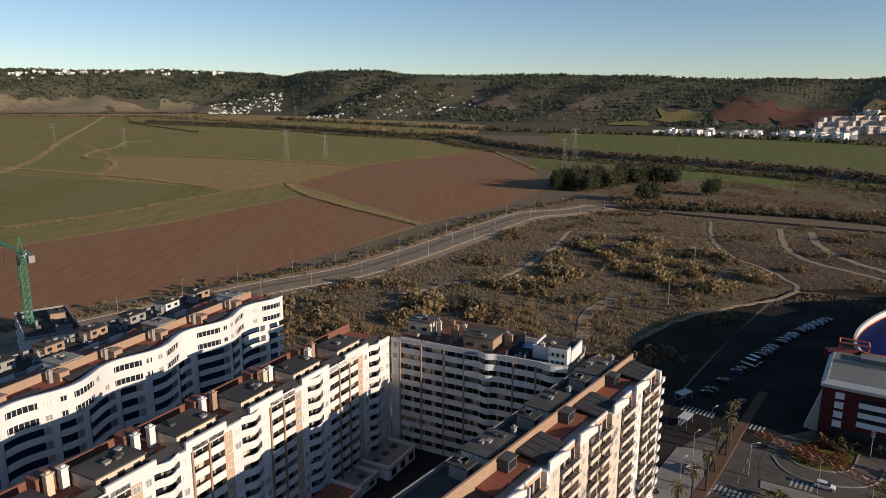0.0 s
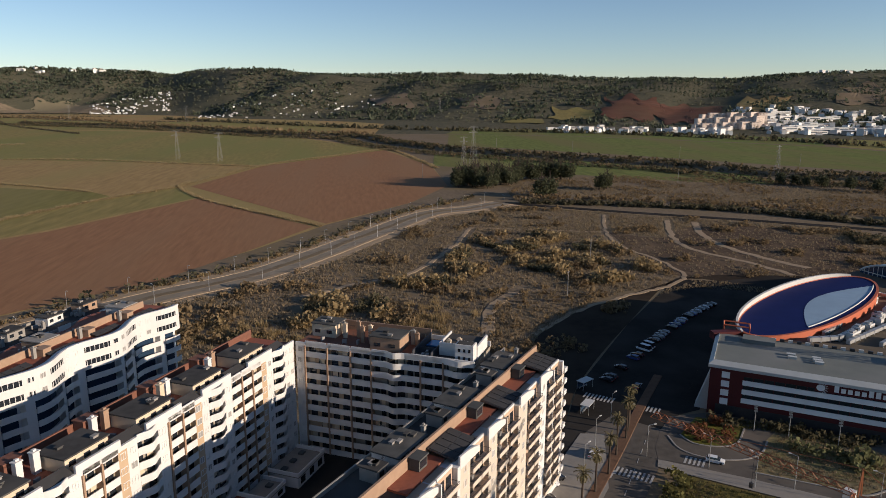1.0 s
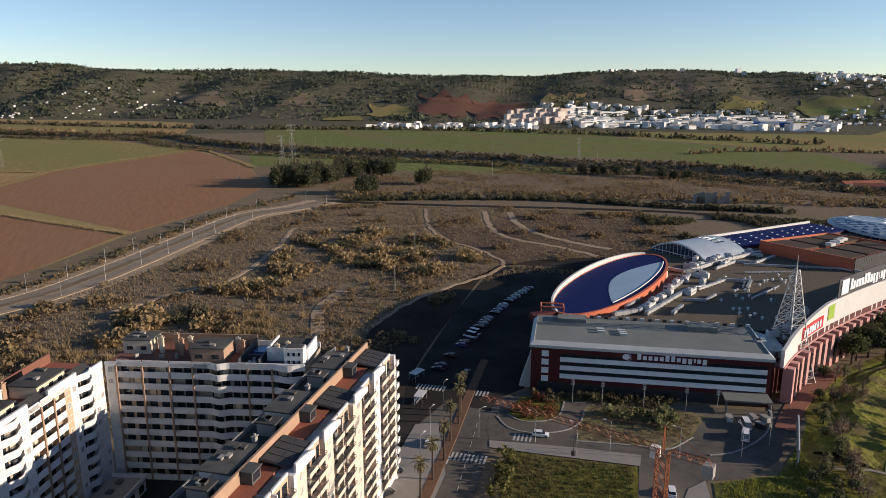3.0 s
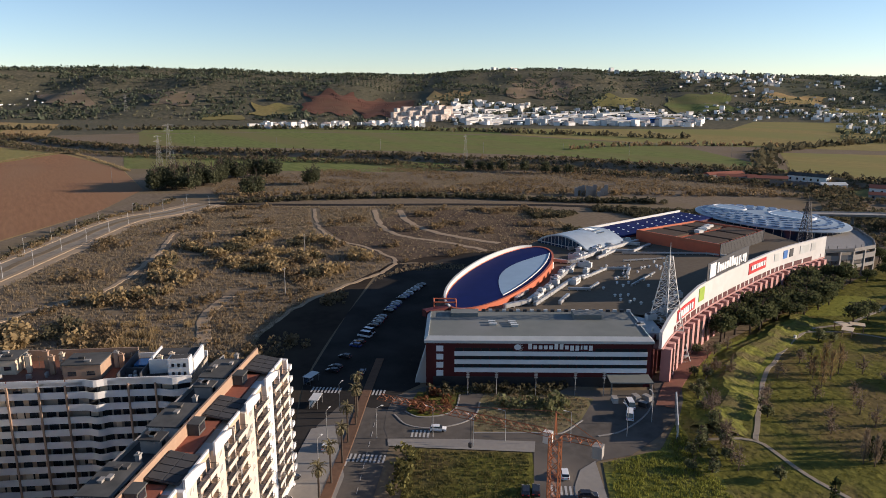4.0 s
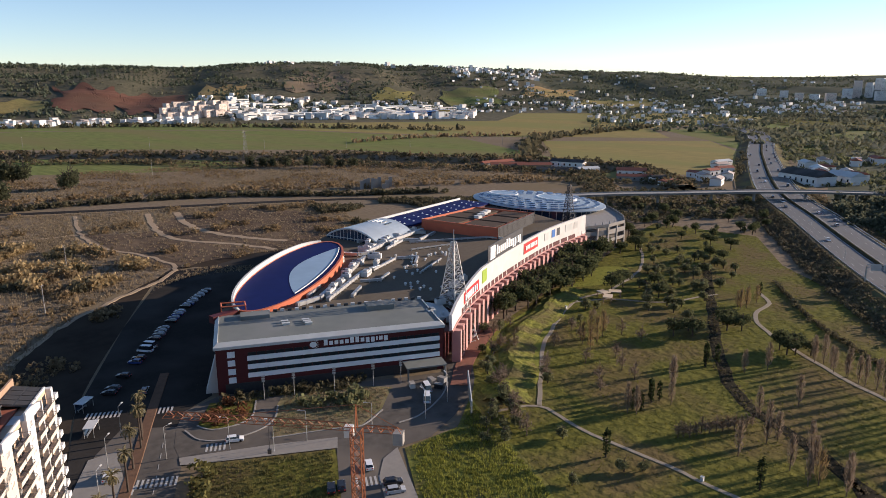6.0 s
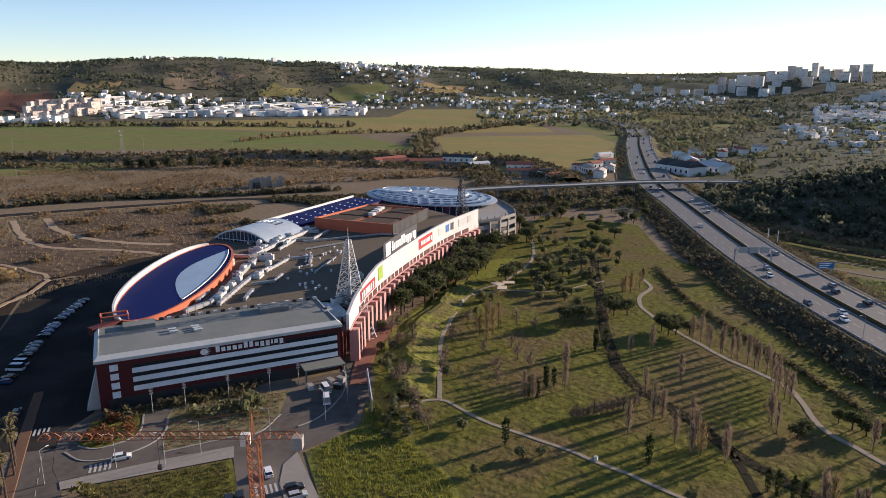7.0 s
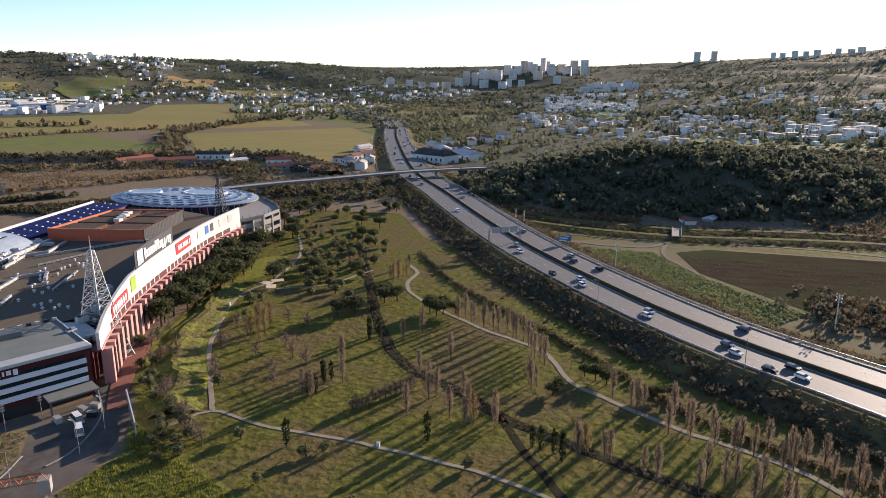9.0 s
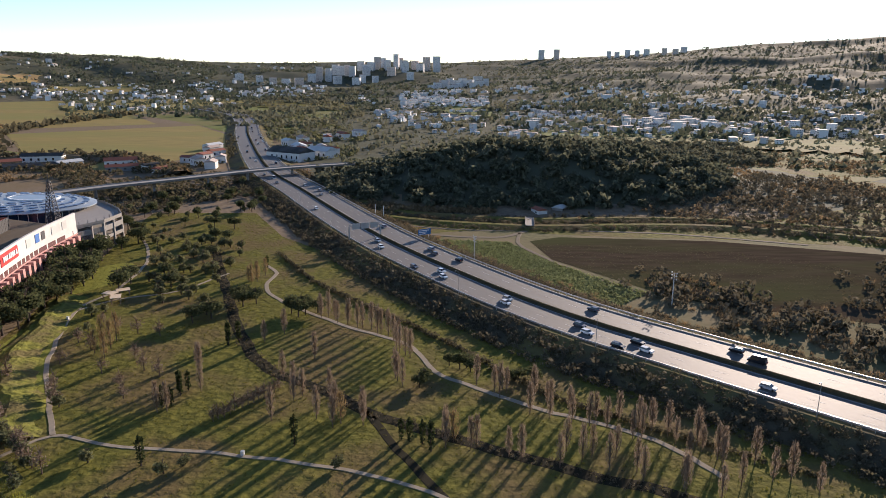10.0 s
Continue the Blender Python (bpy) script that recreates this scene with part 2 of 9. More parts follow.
    "rutted": mat("rutted_brown_soil", (0.120, 0.088, 0.064), (0.078, 0.058, 0.044), 0.96, 0.25, 0.03, 0.8, c=(0.145, 0.105, 0.072), bump_scale=0.15, bump_dist=0.8),
    # soil colour darkened to carry the mall's cast shadow
    "shade_soil": mat("shadow_toned_soil", (0.050, 0.039, 0.030), (0.034, 0.027, 0.022), 0.97, 0.3, 0.03, 0.4, c=(0.060, 0.047, 0.035)),
    "dull_grass": mat("dull_winter_grass", (0.150, 0.138, 0.066), (0.098, 0.092, 0.046), 0.95, 0.35, 0.03, 0.5, c=(0.165, 0.135, 0.075)),
    "dirt_red": mat("red_earth", (0.17, 0.10, 0.065), (0.12, 0.072, 0.048), 0.95, 0.7, 0.08, 0.3),
    "water": glass_mat("ditch_water", (0.012, 0.014, 0.012), 0.15),
    "sign_red": mat("red_sign_face", (0.55, 0.03, 0.03), None, 0.5, 0.5, 0.1, 0),
    "sign_green": mat("lime_sign_face", (0.32, 0.45, 0.06), None, 0.5, 0.5, 0.1, 0),
    "sign_blue": mat("blue_sign_face", (0.04, 0.16, 0.45), None, 0.5, 0.5, 0.1, 0),
    "sign_dark": mat("charcoal_sign_face", (0.06, 0.06, 0.065), None, 0.5, 0.5, 0.1, 0),
    "tyre": mat("tyre_rubber", (0.02, 0.02, 0.02), None, 0.9, 1, 0.3, 0),
}


# ---- mesh tools ----
def link_mesh(name, me, material, parent=None, label=""):
    if material:
        me.materials.append(material)
    ob = new(name, me)
    if parent:
        ob.parent = parent
    if label:
        tagged(ob, label)
    return ob


def part(name, bm, material, parent=None, label=""):
    me = bpy.data.meshes.new(name)
    bm.normal_update()
    bm.to_mesh(me)
    bm.free()
    return link_mesh(name, me, material, parent, label)


def fast_mesh(name, v, f, material, parent=None, label=""):
    """A mesh of numpy vertices (n, 3) and faces (m, 3 or 4)."""
    v, f = np.asarray(v, np.float32), np.asarray(f, np.int32)
    me = bpy.data.meshes.new(name)
    me.vertices.add(len(v))
    me.vertices.foreach_set("co", v.ravel())
    k = f.shape[1]
    me.loops.add(f.size)
    me.loops.foreach_set("vertex_index", f.ravel())
    me.polygons.add(len(f))
    me.polygons.foreach_set("loop_start", np.arange(0, f.size, k, dtype=np.int32))
    me.polygons.foreach_set("use_smooth", np.zeros(len(f), bool))
    me.update(calc_edges=True)
    return link_mesh(name, me, material, parent, label)


def empty(name, m=None):
    ob = new(name)
    if m is not None:
        ob.matrix_basis = m
    return ob


def box(bm, x0, x1, y0, y1, z0, z1, m=None):
    v = [bm.verts.new((x, y, z)) for z in (z0, z1) for x, y in ((x0, y0), (x1, y0), (x1, y1), (x0, y1))]
    if m is not None:
        for w in v:
            w.co = m @ w.co
    for q in ((3, 2, 1, 0), (4, 5, 6, 7), (0, 1, 5, 4), (1, 2, 6, 5), (2, 3, 7, 6), (3, 0, 4, 7)):
        bm.faces.new([v[i] for i in q])
    return v


def boxes(*rows):
    bm = bmesh.new()
    for r in rows:
        box(bm, *r)
    return bm


def bar(bm, a, b, r, sides=4, r2=None):
    """A straight bar of radius r from a to b."""
    a, b = Vector(a), Vector(b)
    q = (b - a).to_track_quat("Z", "Y")
    rings = []
    for p, rad in ((a, r), (b, r if r2 is None else r2)):
        rings.append([bm.verts.new(p + q @ Vector((rad * math.cos(k * math.tau / sides), rad * math.sin(k * math.tau / sides), 0))) for k in range(sides)])
    for k in range(sides):
        bm.faces.new((rings[0][k], rings[0][(k + 1) % sides], rings[1][(k + 1) % sides], rings[1][k]))
    bm.faces.new(rings[0][::-1])
    bm.faces.new(rings[1])


def prism(bm, pts, z0, z1):
    lo = [bm.verts.new((x, y, z0)) for x, y in pts]
    hi = [bm.verts.new((x, y, z1)) for x, y in pts]
    bm.faces.new(lo[::-1])
    bm.faces.new(hi)
    for k in range(len(pts)):
        j = (k + 1) % len(pts)
        bm.faces.new((lo[k], lo[j], hi[j], hi[k]))


def smooth_line(pts, step):
    """A Catmull-Rom line through plan points, in even steps."""
    p = np.array(pts, float)
    q = np.vstack([2 * p[0] - p[1], p, 2 * p[-1] - p[-2]])
    out = []
    for i in range(len(p) - 1):
        a, b, c, d = q[i:i + 4]
        n = max(2, int(np.linalg.norm(c - b) / step))
        for t in np.arange(n) / n:
            out.append(0.5 * (2 * b + (c - a) * t + (2 * a - 5 * b + 4 * c - d) * t * t + (3 * b - a - 3 * c + d) * t ** 3))
    return np.array(out + [p[-1]])


def normals2(line):
    d = np.gradient(line, axis=0)
    d /= np.linalg.norm(d, axis=1)[:, None] + 1e-9
    return np.stack([d[:, 1], -d[:, 0]], 1)      # to the right of the way


def sweep(name, pts, profile, material, step=6.0, z=0.0, parent=None, label="", closed=False, wave=0.0, seed=3):
    """A profile of (offset to the right, height) swept along a smooth plan line."""
    line = smooth_line(pts, step)
    nrm = normals2(line)
    if wave:
        rng = np.random.default_rng(seed)
        k = np.cumsum(rng.normal(0, 1, len(line)))
        line = line + nrm * (wave * np.sin(np.arange(len(line)) * 0.9 + k))[:, None]
    k = len(profile)
    v = np.zeros((len(line), k, 3))
    zz = z(line) if callable(z) else np.full(len(line), z)
    for j, (o, h) in enumerate(profile):
        v[:, j, :2] = line + nrm * o
        v[:, j, 2] = h + zz
    idx = np.arange(len(line) * k).reshape(len(line), k)
    last = k if closed else k - 1
    f = [np.stack([idx[:-1, j], idx[:-1, (j + 1) % k], idx[1:, (j + 1) % k], idx[1:, j]], -1) for j in range(last)]
    return fast_mesh(name, v.reshape(-1, 3), np.concatenate(f)[:, ::-1], material, parent, label)


def patch(name, pts, z, material, label="", category="field", smooth=0.0, kind="structure"):
    """A flat sheet of ground cover with a plan outline."""
    line = smooth_line(pts + [pts[0]], smooth)[:-1] if smooth else np.array(pts, float)
    area = np.sum(line[:, 0] * np.roll(line[:, 1], -1) - np.roll(line[:, 0], -1) * line[:, 1])
    if area < 0:
        line = line[::-1]
    bm = bmesh.new()
    bm.faces.new([bm.verts.new((x, y, z)) for x, y in line])
    bm.normal_update()
    bmesh.ops.triangulate(bm, faces=bm.faces)
    return tagged(part(name, bm, material), label, category, kind=kind)


def inside(x, y, pts):
    """Which plan points lie in a polygon."""
    x, y = np.asarray(x), np.asarray(y)
    r = np.zeros(x.shape, bool)
    for (x0, y0), (x1, y1) in zip(pts, pts[1:] + pts[:1]):
        r ^= ((y0 > y) != (y1 > y)) & (x < (x1 - x0) * (y - y0) / (y1 - y0 + 1e-12) + x0)
    return r


def scatter(name, bases, at, size, material, label, category, seed=1, flat=1.0, tilt=0.0, parent=None):
    """Many small pieces, joined into one object of kind stuff: bases of (v, f), at (n, 3), size (n,)."""
    rng = np.random.default_rng(seed)
    pick = rng.integers(0, len(bases), len(at))
    vs, fs, off = [], [], 0
    for b, (bv, bf) in enumerate(bases):
        w = np.nonzero(pick == b)[0]
        if not len(w):
            continue
        a = rng.uniform(0, math.tau, len(w))
        c, s = np.cos(a)[:, None], np.sin(a)[:, None]
        sz = np.asarray(size)[w][:, None]
        x = (bv[None, :, 0] * c - bv[None, :, 1] * s) * sz
        y = (bv[None, :, 0] * s + bv[None, :, 1] * c) * sz
        zz = bv[None, :, 2] * sz * flat * rng.uniform(0.8, 1.2, (len(w), 1))
        v = np.stack([x, y, zz], -1) + np.asarray(at)[w][:, None, :]
        vs.append(v.reshape(-1, 3))
        fs.append((bf[None] + (np.arange(len(w)) * len(bv))[:, None, None] + off).reshape(-1, bf.shape[1]))
        off += len(w) * len(bv)
    ob = fast_mesh(name, np.concatenate(vs), np.concatenate(fs), material, parent)
    return tagged(ob, label, category, kind="stuff")


def leaf_cloud(n, leaf, seed, rad=(1, 1, 1), z0=0.0, hollow=0.5, up=0.3):
    """n small leaf-clump quads in a lumpy ellipsoid of half-axes rad, its foot at z0: (v, f)."""
    rng = np.random.default_rng(seed)
    d = rng.normal(0, 1, (n, 3))
    d /= np.linalg.norm(d, axis=1)[:, None]
    lump = 1 + 0.22 * np.sin(d[:, 0] * 5 + seed) * np.sin(d[:, 1] * 4 + 2 * seed) + 0.18 * np.sin(d[:, 2] * 6 + seed)
    r = (hollow + (1 - hollow) * rng.random(n) ** 0.5) * lump
    c = d * r[:, None] * np.array(rad)
    c[:, 2] += rad[2] + z0
    a = rng.normal(0, 1, (n, 3)) + d * 0.2
    a /= np.linalg.norm(a, axis=1)[:, None]
    b = np.cross(a, rng.normal(0, 1, (n, 3)) + np.array([0, 0, up]))
    b /= np.linalg.norm(b, axis=1)[:, None] + 1e-9
    s = leaf * rng.uniform(0.6, 1.4, (n, 1))
    v = np.stack([c - a * s, c - b * s * 0.7, c + a * s, c + b * s * 0.7], 1).reshape(-1, 3)
    v[:, 2] = np.maximum(v[:, 2], 0.02)
    return v, np.arange(4 * n).reshape(n, 4)


def blade_tuft(n, h, spread, seed, wide=0.08):
    """n upright tapered blades leaning out of one foot: (v, f) of triangles."""
    rng = np.random.default_rng(seed)
    a = rng.uniform(0, math.tau, n)
    r = spread * rng.random(n) ** 0.5
    foot = np.stack([r * np.cos(a), r * np.sin(a), np.zeros(n)], 1)
    tip = foot * (1 + rng.uniform(0.2, 0.8, (n, 1))) + np.stack([rng.normal(0, 0.12, n) * h, rng.normal(0, 0.12, n) * h, h * rng.uniform(0.6, 1.1, n)], 1)
    b = rng.uniform(0, math.tau, n)
    side = np.stack([np.cos(b), np.sin(b), np.zeros(n)], 1) * wide
    v = np.stack([foot - side, foot + side, tip], 1).reshape(-1, 3)
    return v, np.arange(3 * n).reshape(n, 3)


def spread_in(pts, n, rng, lo=None):
    """n random plan points inside a polygon."""
    p = np.array(pts)
    out = np.zeros((0, 2))
    while len(out) < n:
        q = rng.uniform(p.min(0), p.max(0), (3 * n + 10, 2))
        out = np.vstack([out, q[inside(q[:, 0], q[:, 1], pts)]])
    return out[:n]


# ---- ground: the flat valley and the hills round it ----
EYE0 = (20.0, -4.0)
# azimuth, distance of the hill foot and of the crest, angle of the skyline seen from the camera's height
HILLS = [(-180, 2400, 4100, 1.5), (-60, 3800, 4700, 1.6), (-32, 3700, 4600, 1.65), (-20, 3550, 4500, 1.75), (-16, 3300, 4250, 1.55), (-13, 3150, 4150, 1.5), (-9, 2750, 3800, 1.85),
         (-5, 2600, 3600, 1.83), (0, 2400, 3500, 1.45), (5.7, 2250, 3400, 1.65), (13, 2100, 3300, 1.6), (17, 2050, 3250, 1.37),
         (22, 1950, 3250, 1.15), (28, 1750, 3300, 1.1), (33, 1700, 3300, 1.38), (38.6, 1850, 3500, 1.6), (47, 1950, 3600, 1.35),
         (55, 2050, 3900, 1.05), (63, 2200, 4200, 0.85), (72, 2000, 4500, 0.42), (77, 1800, 4500, 0.42), (85, 1500, 4000, 0.55)]
HILLS += [(90, 1200, 4200, 0.5), (97, 900, 4300, 0.8), (103, 850, 4200, 1.1), (108, 820, 4200, 1.42), (112, 820, 4100, 1.8), (121, 820, 4100, 2.25),
          (150, 900, 4000, 2.1), (180, 2400, 4100, 1.5)]
HT = np.array(HILLS)


def wobble(x, y, s):
    return (np.sin(x / s + 1.3) * np.cos(y / s * 1.1 - 0.4) + 0.6 * np.sin(x / s * 2.3 - y / s * 1.7) + 0.4 * np.sin(y / s * 3.9 + x / s * 2.9 + 1)) / 2.0


def height(x, y):
    x, y = np.asarray(x, float), np.asarray(y, float)
    dx, dy = x - EYE0[0], y - EYE0[1]
    r, az = np.hypot(dx, dy), np.degrees(np.arctan2(dx, dy))
    r0, r1, ang = (np.interp(az, HT[:, 0], HT[:, k]) for k in (1, 2, 3))
    top = 84 + r1 * np.tan(np.radians(ang))
    s = np.clip((r - r0 - 120 * wobble(x, y, 210)) / (r1 - r0), 0, 1)
    gentle = np.clip((az - 66) / 16, 0, 1)
    prof = (1 - gentle) * (0.35 * s + 0.65 * s * s * (3 - 2 * s)) + gentle * s ** 1.7
    calm = 0.25 + 0.75 * np.clip((az + 21) / 6, 0, 1)
    z = top * prof * (1 + 0.55 * calm * (1 - s) * wobble(x, y, 330)) + top * calm * (0.26 * wobble(x, y, 140) + 0.09 * (1 - gentle) * wobble(x, y, 58)) * s * (1 - s)
    z = np.where(s >= 1, top - (r - r1) * 0.03, z)
    near = 27 * np.exp(-(((x - 545) / 78) ** 2 + ((y + 75) / 120) ** 2) ** 1.4)
    ridge = 30 * np.exp(-(((az - 85.6) / 3.6) ** 2 + ((r - 3020) / 330) ** 2) ** 1.3)
    return np.maximum(z, 0) + near * (1 + 0.12 * wobble(x, y, 40)) + ridge


def build_ground():
    az = np.unique(np.concatenate([np.arange(-180, -48, 6.0), np.arange(-48, 138, 0.5), np.arange(138, 181, 6.0)]))
    rr = np.unique(np.concatenate([[0.004, 60, 120, 200, 280], np.arange(300, 900, 15.0), np.arange(900, 1600, 30.0), np.arange(1600, 4900, 30.0)]))
    a, r = np.meshgrid(np.radians(az), rr, indexing="ij")
    x, y = EYE0[0] + r * np.sin(a), EYE0[1] + r * np.cos(a)
    v = np.stack([x, y, height(x, y)], -1)
    n, k = a.shape
    i = np.arange(n * k).reshape(n, k)
    f = np.stack([i[:-1, :-1], i[:-1, 1:], i[1:, 1:], i[1:, :-1]], -1).reshape(-1, 4)
    ob = fast_mesh("ground", v.reshape(-1, 3), f[:, ::-1], M["ground"])
    ob.data.materials.append(M["hill"])
    ob.data.materials.append(M["hill_green"])
    mid = np.hypot(x, y)[:-1, :-1].ravel()
    bearing = np.degrees(a)[:-1, :-1].ravel()
    slot = ((mid > 1500) | (v[:-1, :-1, 2].ravel() > 1.5) | ((mid > 480) & (bearing > 78))).astype(np.int32)
    slot[(slot == 1) & (bearing > 60 + 4 * np.sin(mid / 300))] = 2
    ob.data.polygons.foreach_set("material_index", slot)
    ob.data.polygons.foreach_set("use_smooth", np.ones(len(f), bool))
    return tagged(ob, "dry brown grassland in a flat valley ringed by scrubby hills", "ground", kind="structure")


ground = build_ground()

# fields on the flat
patch("field", [(-1600, 1950), (-500, 1720), (-119, 1500), (80, 1100), (118, 820), (110, 640), (66, 540), (2, 452), (-36, 380), (-104, 286), (-150, 242), (-420, 200), (-900, 380), (-1400, 780)], 0.04, M["field_tan"], "dry tan grass between the fields")
patch("field", [(-232, 370), (-169, 451), (-106, 585), (-6, 446), (-36, 383), (-72, 318), (-104, 288), (-150, 244), (-300, 200), (-420, 300)], 0.12, M["plough"], "red-brown ploughed field beside the avenue")
for z, mt, lab, rim in (
        (0.05, "field_tan", "dry tan plain reaching to the far hills", [(-45, 3650), (-32, 3560), (-20, 3420), (-16, 3160), (-13, 2990), (-9, 2590), (-5, 2440), (0, 2230), (3, 2050), (2, 1480), (-4, 1540), (-17, 1780), (-45, 2350)]),
        (0.11, "field_olive", "wide olive pasture far down the valley", [(-45, 3050), (-33, 3020), (-27, 3060), (-23.5, 2900), (-20, 2520), (-16, 2380), (-10, 2250), (-4, 2080), (0, 1990), (-1, 1560), (-17, 1830), (-45, 2400)])):
    patch("field", [(EYE0[0] + r * math.sin(radians(a)), EYE0[1] + r * math.cos(radians(a))) for a, r in rim], z, M[mt], lab)
patch("field", [(-128, 664), (-82, 852), (74, 1074), (117, 822), (110, 640), (66, 540), (2, 456)], 0.12, M["plough"], "red-brown ploughed field running to the trees")
patch("field", [(-420, 310), (-236, 374), (-172, 456), (-108, 590), (-141, 660), (-177, 597), (-203, 537), (-230, 480), (-269, 428), (-420, 340)], 0.10, M["field_olive"], "narrow olive strip of young crop along a hedge")
patch("field", [(-900, 700), (-464, 736), (-332, 691), (-204, 634), (-180, 605), (-206, 540), (-232, 485), (-272, 432), (-420, 345), (-900, 400)], 0.10, M["field_dark"], "wide dark green field of young wheat")
patch("field", [(-455, 974), (-213, 900), (-87, 833), (-143, 670), (-207, 645), (-333, 705)], 0.14, M["field_tan"], "tan stubble field with a winding hedge")
patch("field", [(-1500, 1900), (-500, 1700), (-119, 1490), (76, 1080), (-82, 860), (-213, 905), (-455, 980), (-640, 1250), (-1100, 1300)], 0.10, M["field_olive"], "olive-green pasture on the valley floor")
patch("field", [(-1100, 1290), (-650, 1240), (-462, 975), (-340, 700), (-464, 740), (-900, 705), (-1300, 800)], 0.08, M["field_olive"], "olive pasture in front of a hedge")
patch("field", [(140, 985), (120, 830), (166, 790), (356, 640), (437, 610), (450, 690), (320, 870), (199, 1010)], 0.10, M["field_green"], "green field along the river dyke")
patch("field", [(187, 1172), (400, 960), (623, 684), (694, 398), (884, 711), (811, 1061), (500, 1380), (234, 1484)], 0.10, M["field_green"], "bright green field across the river dyke")
patch("field", [(903, 560), (705, 420), (640, 262), (700, 215), (886, 264), (1062, 371)], 0.10, M["field_olive"], "yellow-green meadow beside the motorway")
patch("field", [(954, 1248), (1338, 946), (1287, 570), (1080, 440), (900, 720), (830, 1060)], 0.10, M["field_olive"], "olive field before the far town")
patch("field", [(230, 1500), (500, 1400), (820, 1080), (940, 1260), (600, 1620), (300, 1760)], 0.08, M["field_green"], "far green strip before the town")

patch("field", [(600, 262), (560, 300), (620, 395), (700, 430), (690, 395), (640, 262)], 0.06, M["field_olive"], "dry meadow behind the farm buildings")
patch("field", [(900, 262), (1062, 368), (1290, 560), (1340, 470), (1150, 350), (900, 250)], 0.06, M["field_green"], "green strip beside the motorway")
patch("field", [(300, -300), (345, -222), (360, -160), (366, -90), (374, -45), (410, -45), (428, -90), (436, -150), (500, -210), (560, -330), (430, -420)], 0.05, M["lawn"], "green strips along the canal")
patch("field", [(505, -212), (620, -240), (760, -300), (830, -420), (700, -520), (560, -335)], 0.05, M["field_green"], "green field behind the low hill")
patch("field", [(410, 60), (368, 20), (380, -20), (418, -48), (428, 10), (470, 72)], 0.05, M["lawn"], "green strip below the wooded hill")

patch("field", [(1330, 955), (1700, 1150), (1950, 800), (2050, 500), (1500, 520), (1290, 572)], 0.05, M["field_olive"], "olive flats up the valley")
patch("field", [(1300, 440), (1560, 510), (2050, 490), (1700, 200), (1300, 180), (1000, 200), (900, 236)], 0.05, M["field_green"], "green flats beyond the motorway")
patch("field", [(722, -300), (690, -425), (583, -355), (580, -285)], 0.08, M["lawn"], "bright meadow behind the low hill")


# ---- roads, paths, motorway ----
def road(name, pts, half, z, material, label, category="road", step=6.0):
    ob = sweep(name, pts, [(-half, z - 0.3), (-half, z), (half, z), (half, z - 0.3)], material, step)
    return tagged(ob, label, category, kind="structure")


def path(name, pts, half, material, label, z=0.2, step=3.0, wave=0.25):
    ob = sweep(name, pts, [(-half, z - 0.25), (-half * 0.9, z), (half * 0.9, z), (half, z - 0.25)], material, step, wave=wave)
    return tagged(ob, label, "path", kind="structure")


AVENUE = [(-150, 200), (-105, 250), (-64, 294), (-30, 323), (-2, 364), (34, 425), (74, 488), (108, 506), (138, 530)]
road("road", AVENUE, 10.0, 0.25, M["avenue"], "pale worn dual avenue curving past the fields")
road("road", [(138, 530), (176, 504), (227, 470), (298, 427), (359, 383), (392, 345), (440, 300), (455, 225)], 4.0, 0.22, M["asphalt"], "narrow road along the dark hedge")
sweep_line = smooth_line(AVENUE, 6.0)
tagged(sweep("central_reservation", AVENUE, [(-2.2, 0.25), (-1.9, 0.36), (1.9, 0.36), (2.2, 0.25)], M["ground"], wave=0.6), "low concrete strip between the avenue's lanes", "kerb", kind="structure")
for side in (-1, 1):
    tagged(sweep("pavement", AVENUE, [(side * 10.0 - 1.5, 0.1), (side * 10.0 - 1.4, 0.4), (side * 10.0 + 1.4, 0.4), (side * 10.0 + 1.5, 0.1)], M["dirt"]), "pale trodden pavement along the avenue", "pavement", kind="structure")

for side, w in ((-1, 3.2), (1, 4.2)):
    tagged(sweep("verge", AVENUE, [(side * 13.2 - w, 0.06), (side * 13.2 - w * 0.8, 0.2), (side * 13.2 + w * 0.8, 0.2), (side * 13.2 + w, 0.06)], M["dirt"], 4, wave=0.9, seed=5 + side), "pale bare earth beside the avenue", "verge", kind="structure")
RUTTED = [(178, 402), (205, 384), (232, 412), (262, 420), (300, 392), (300, 322), (262, 290), (240, 287), (213, 295), (182, 293), (170, 300), (173, 320), (172, 352)]
for pts, h, lab in (
        ([(199, 466), (178, 408), (171, 364), (177, 323), (175, 297), (161, 281), (140, 271), (105, 249), (82, 225)], 1.1, "dirt track curving round the waste ground"),
        ([(234, 439), (212, 386), (207, 351), (218, 324), (228, 291)], 1.8, "bare dirt track on the waste ground"),
        ([(249, 429), (232, 385), (230, 344), (243, 302)], 2.2, "wide bare dirt track on the waste ground"),
        ([(94, 430), (127, 421), (176, 405)], 1.0, "thin dirt path across the dry grass"),
        ([(94, 426), (74, 372), (46, 318), (20, 302), (-4, 284)], 1.2, "dirt path between the reed clumps"),
        ([(88, 279), (75, 261), (68, 240), (64, 225)], 2.4, "short trodden dirt path")):
    path("path", pts, h * 1.05, M["dirt"], lab, wave=0.75)

patch("field", RUTTED, 0.05, M["rutted"], "dark rutted soil between dirt tracks", "plot", smooth=5)
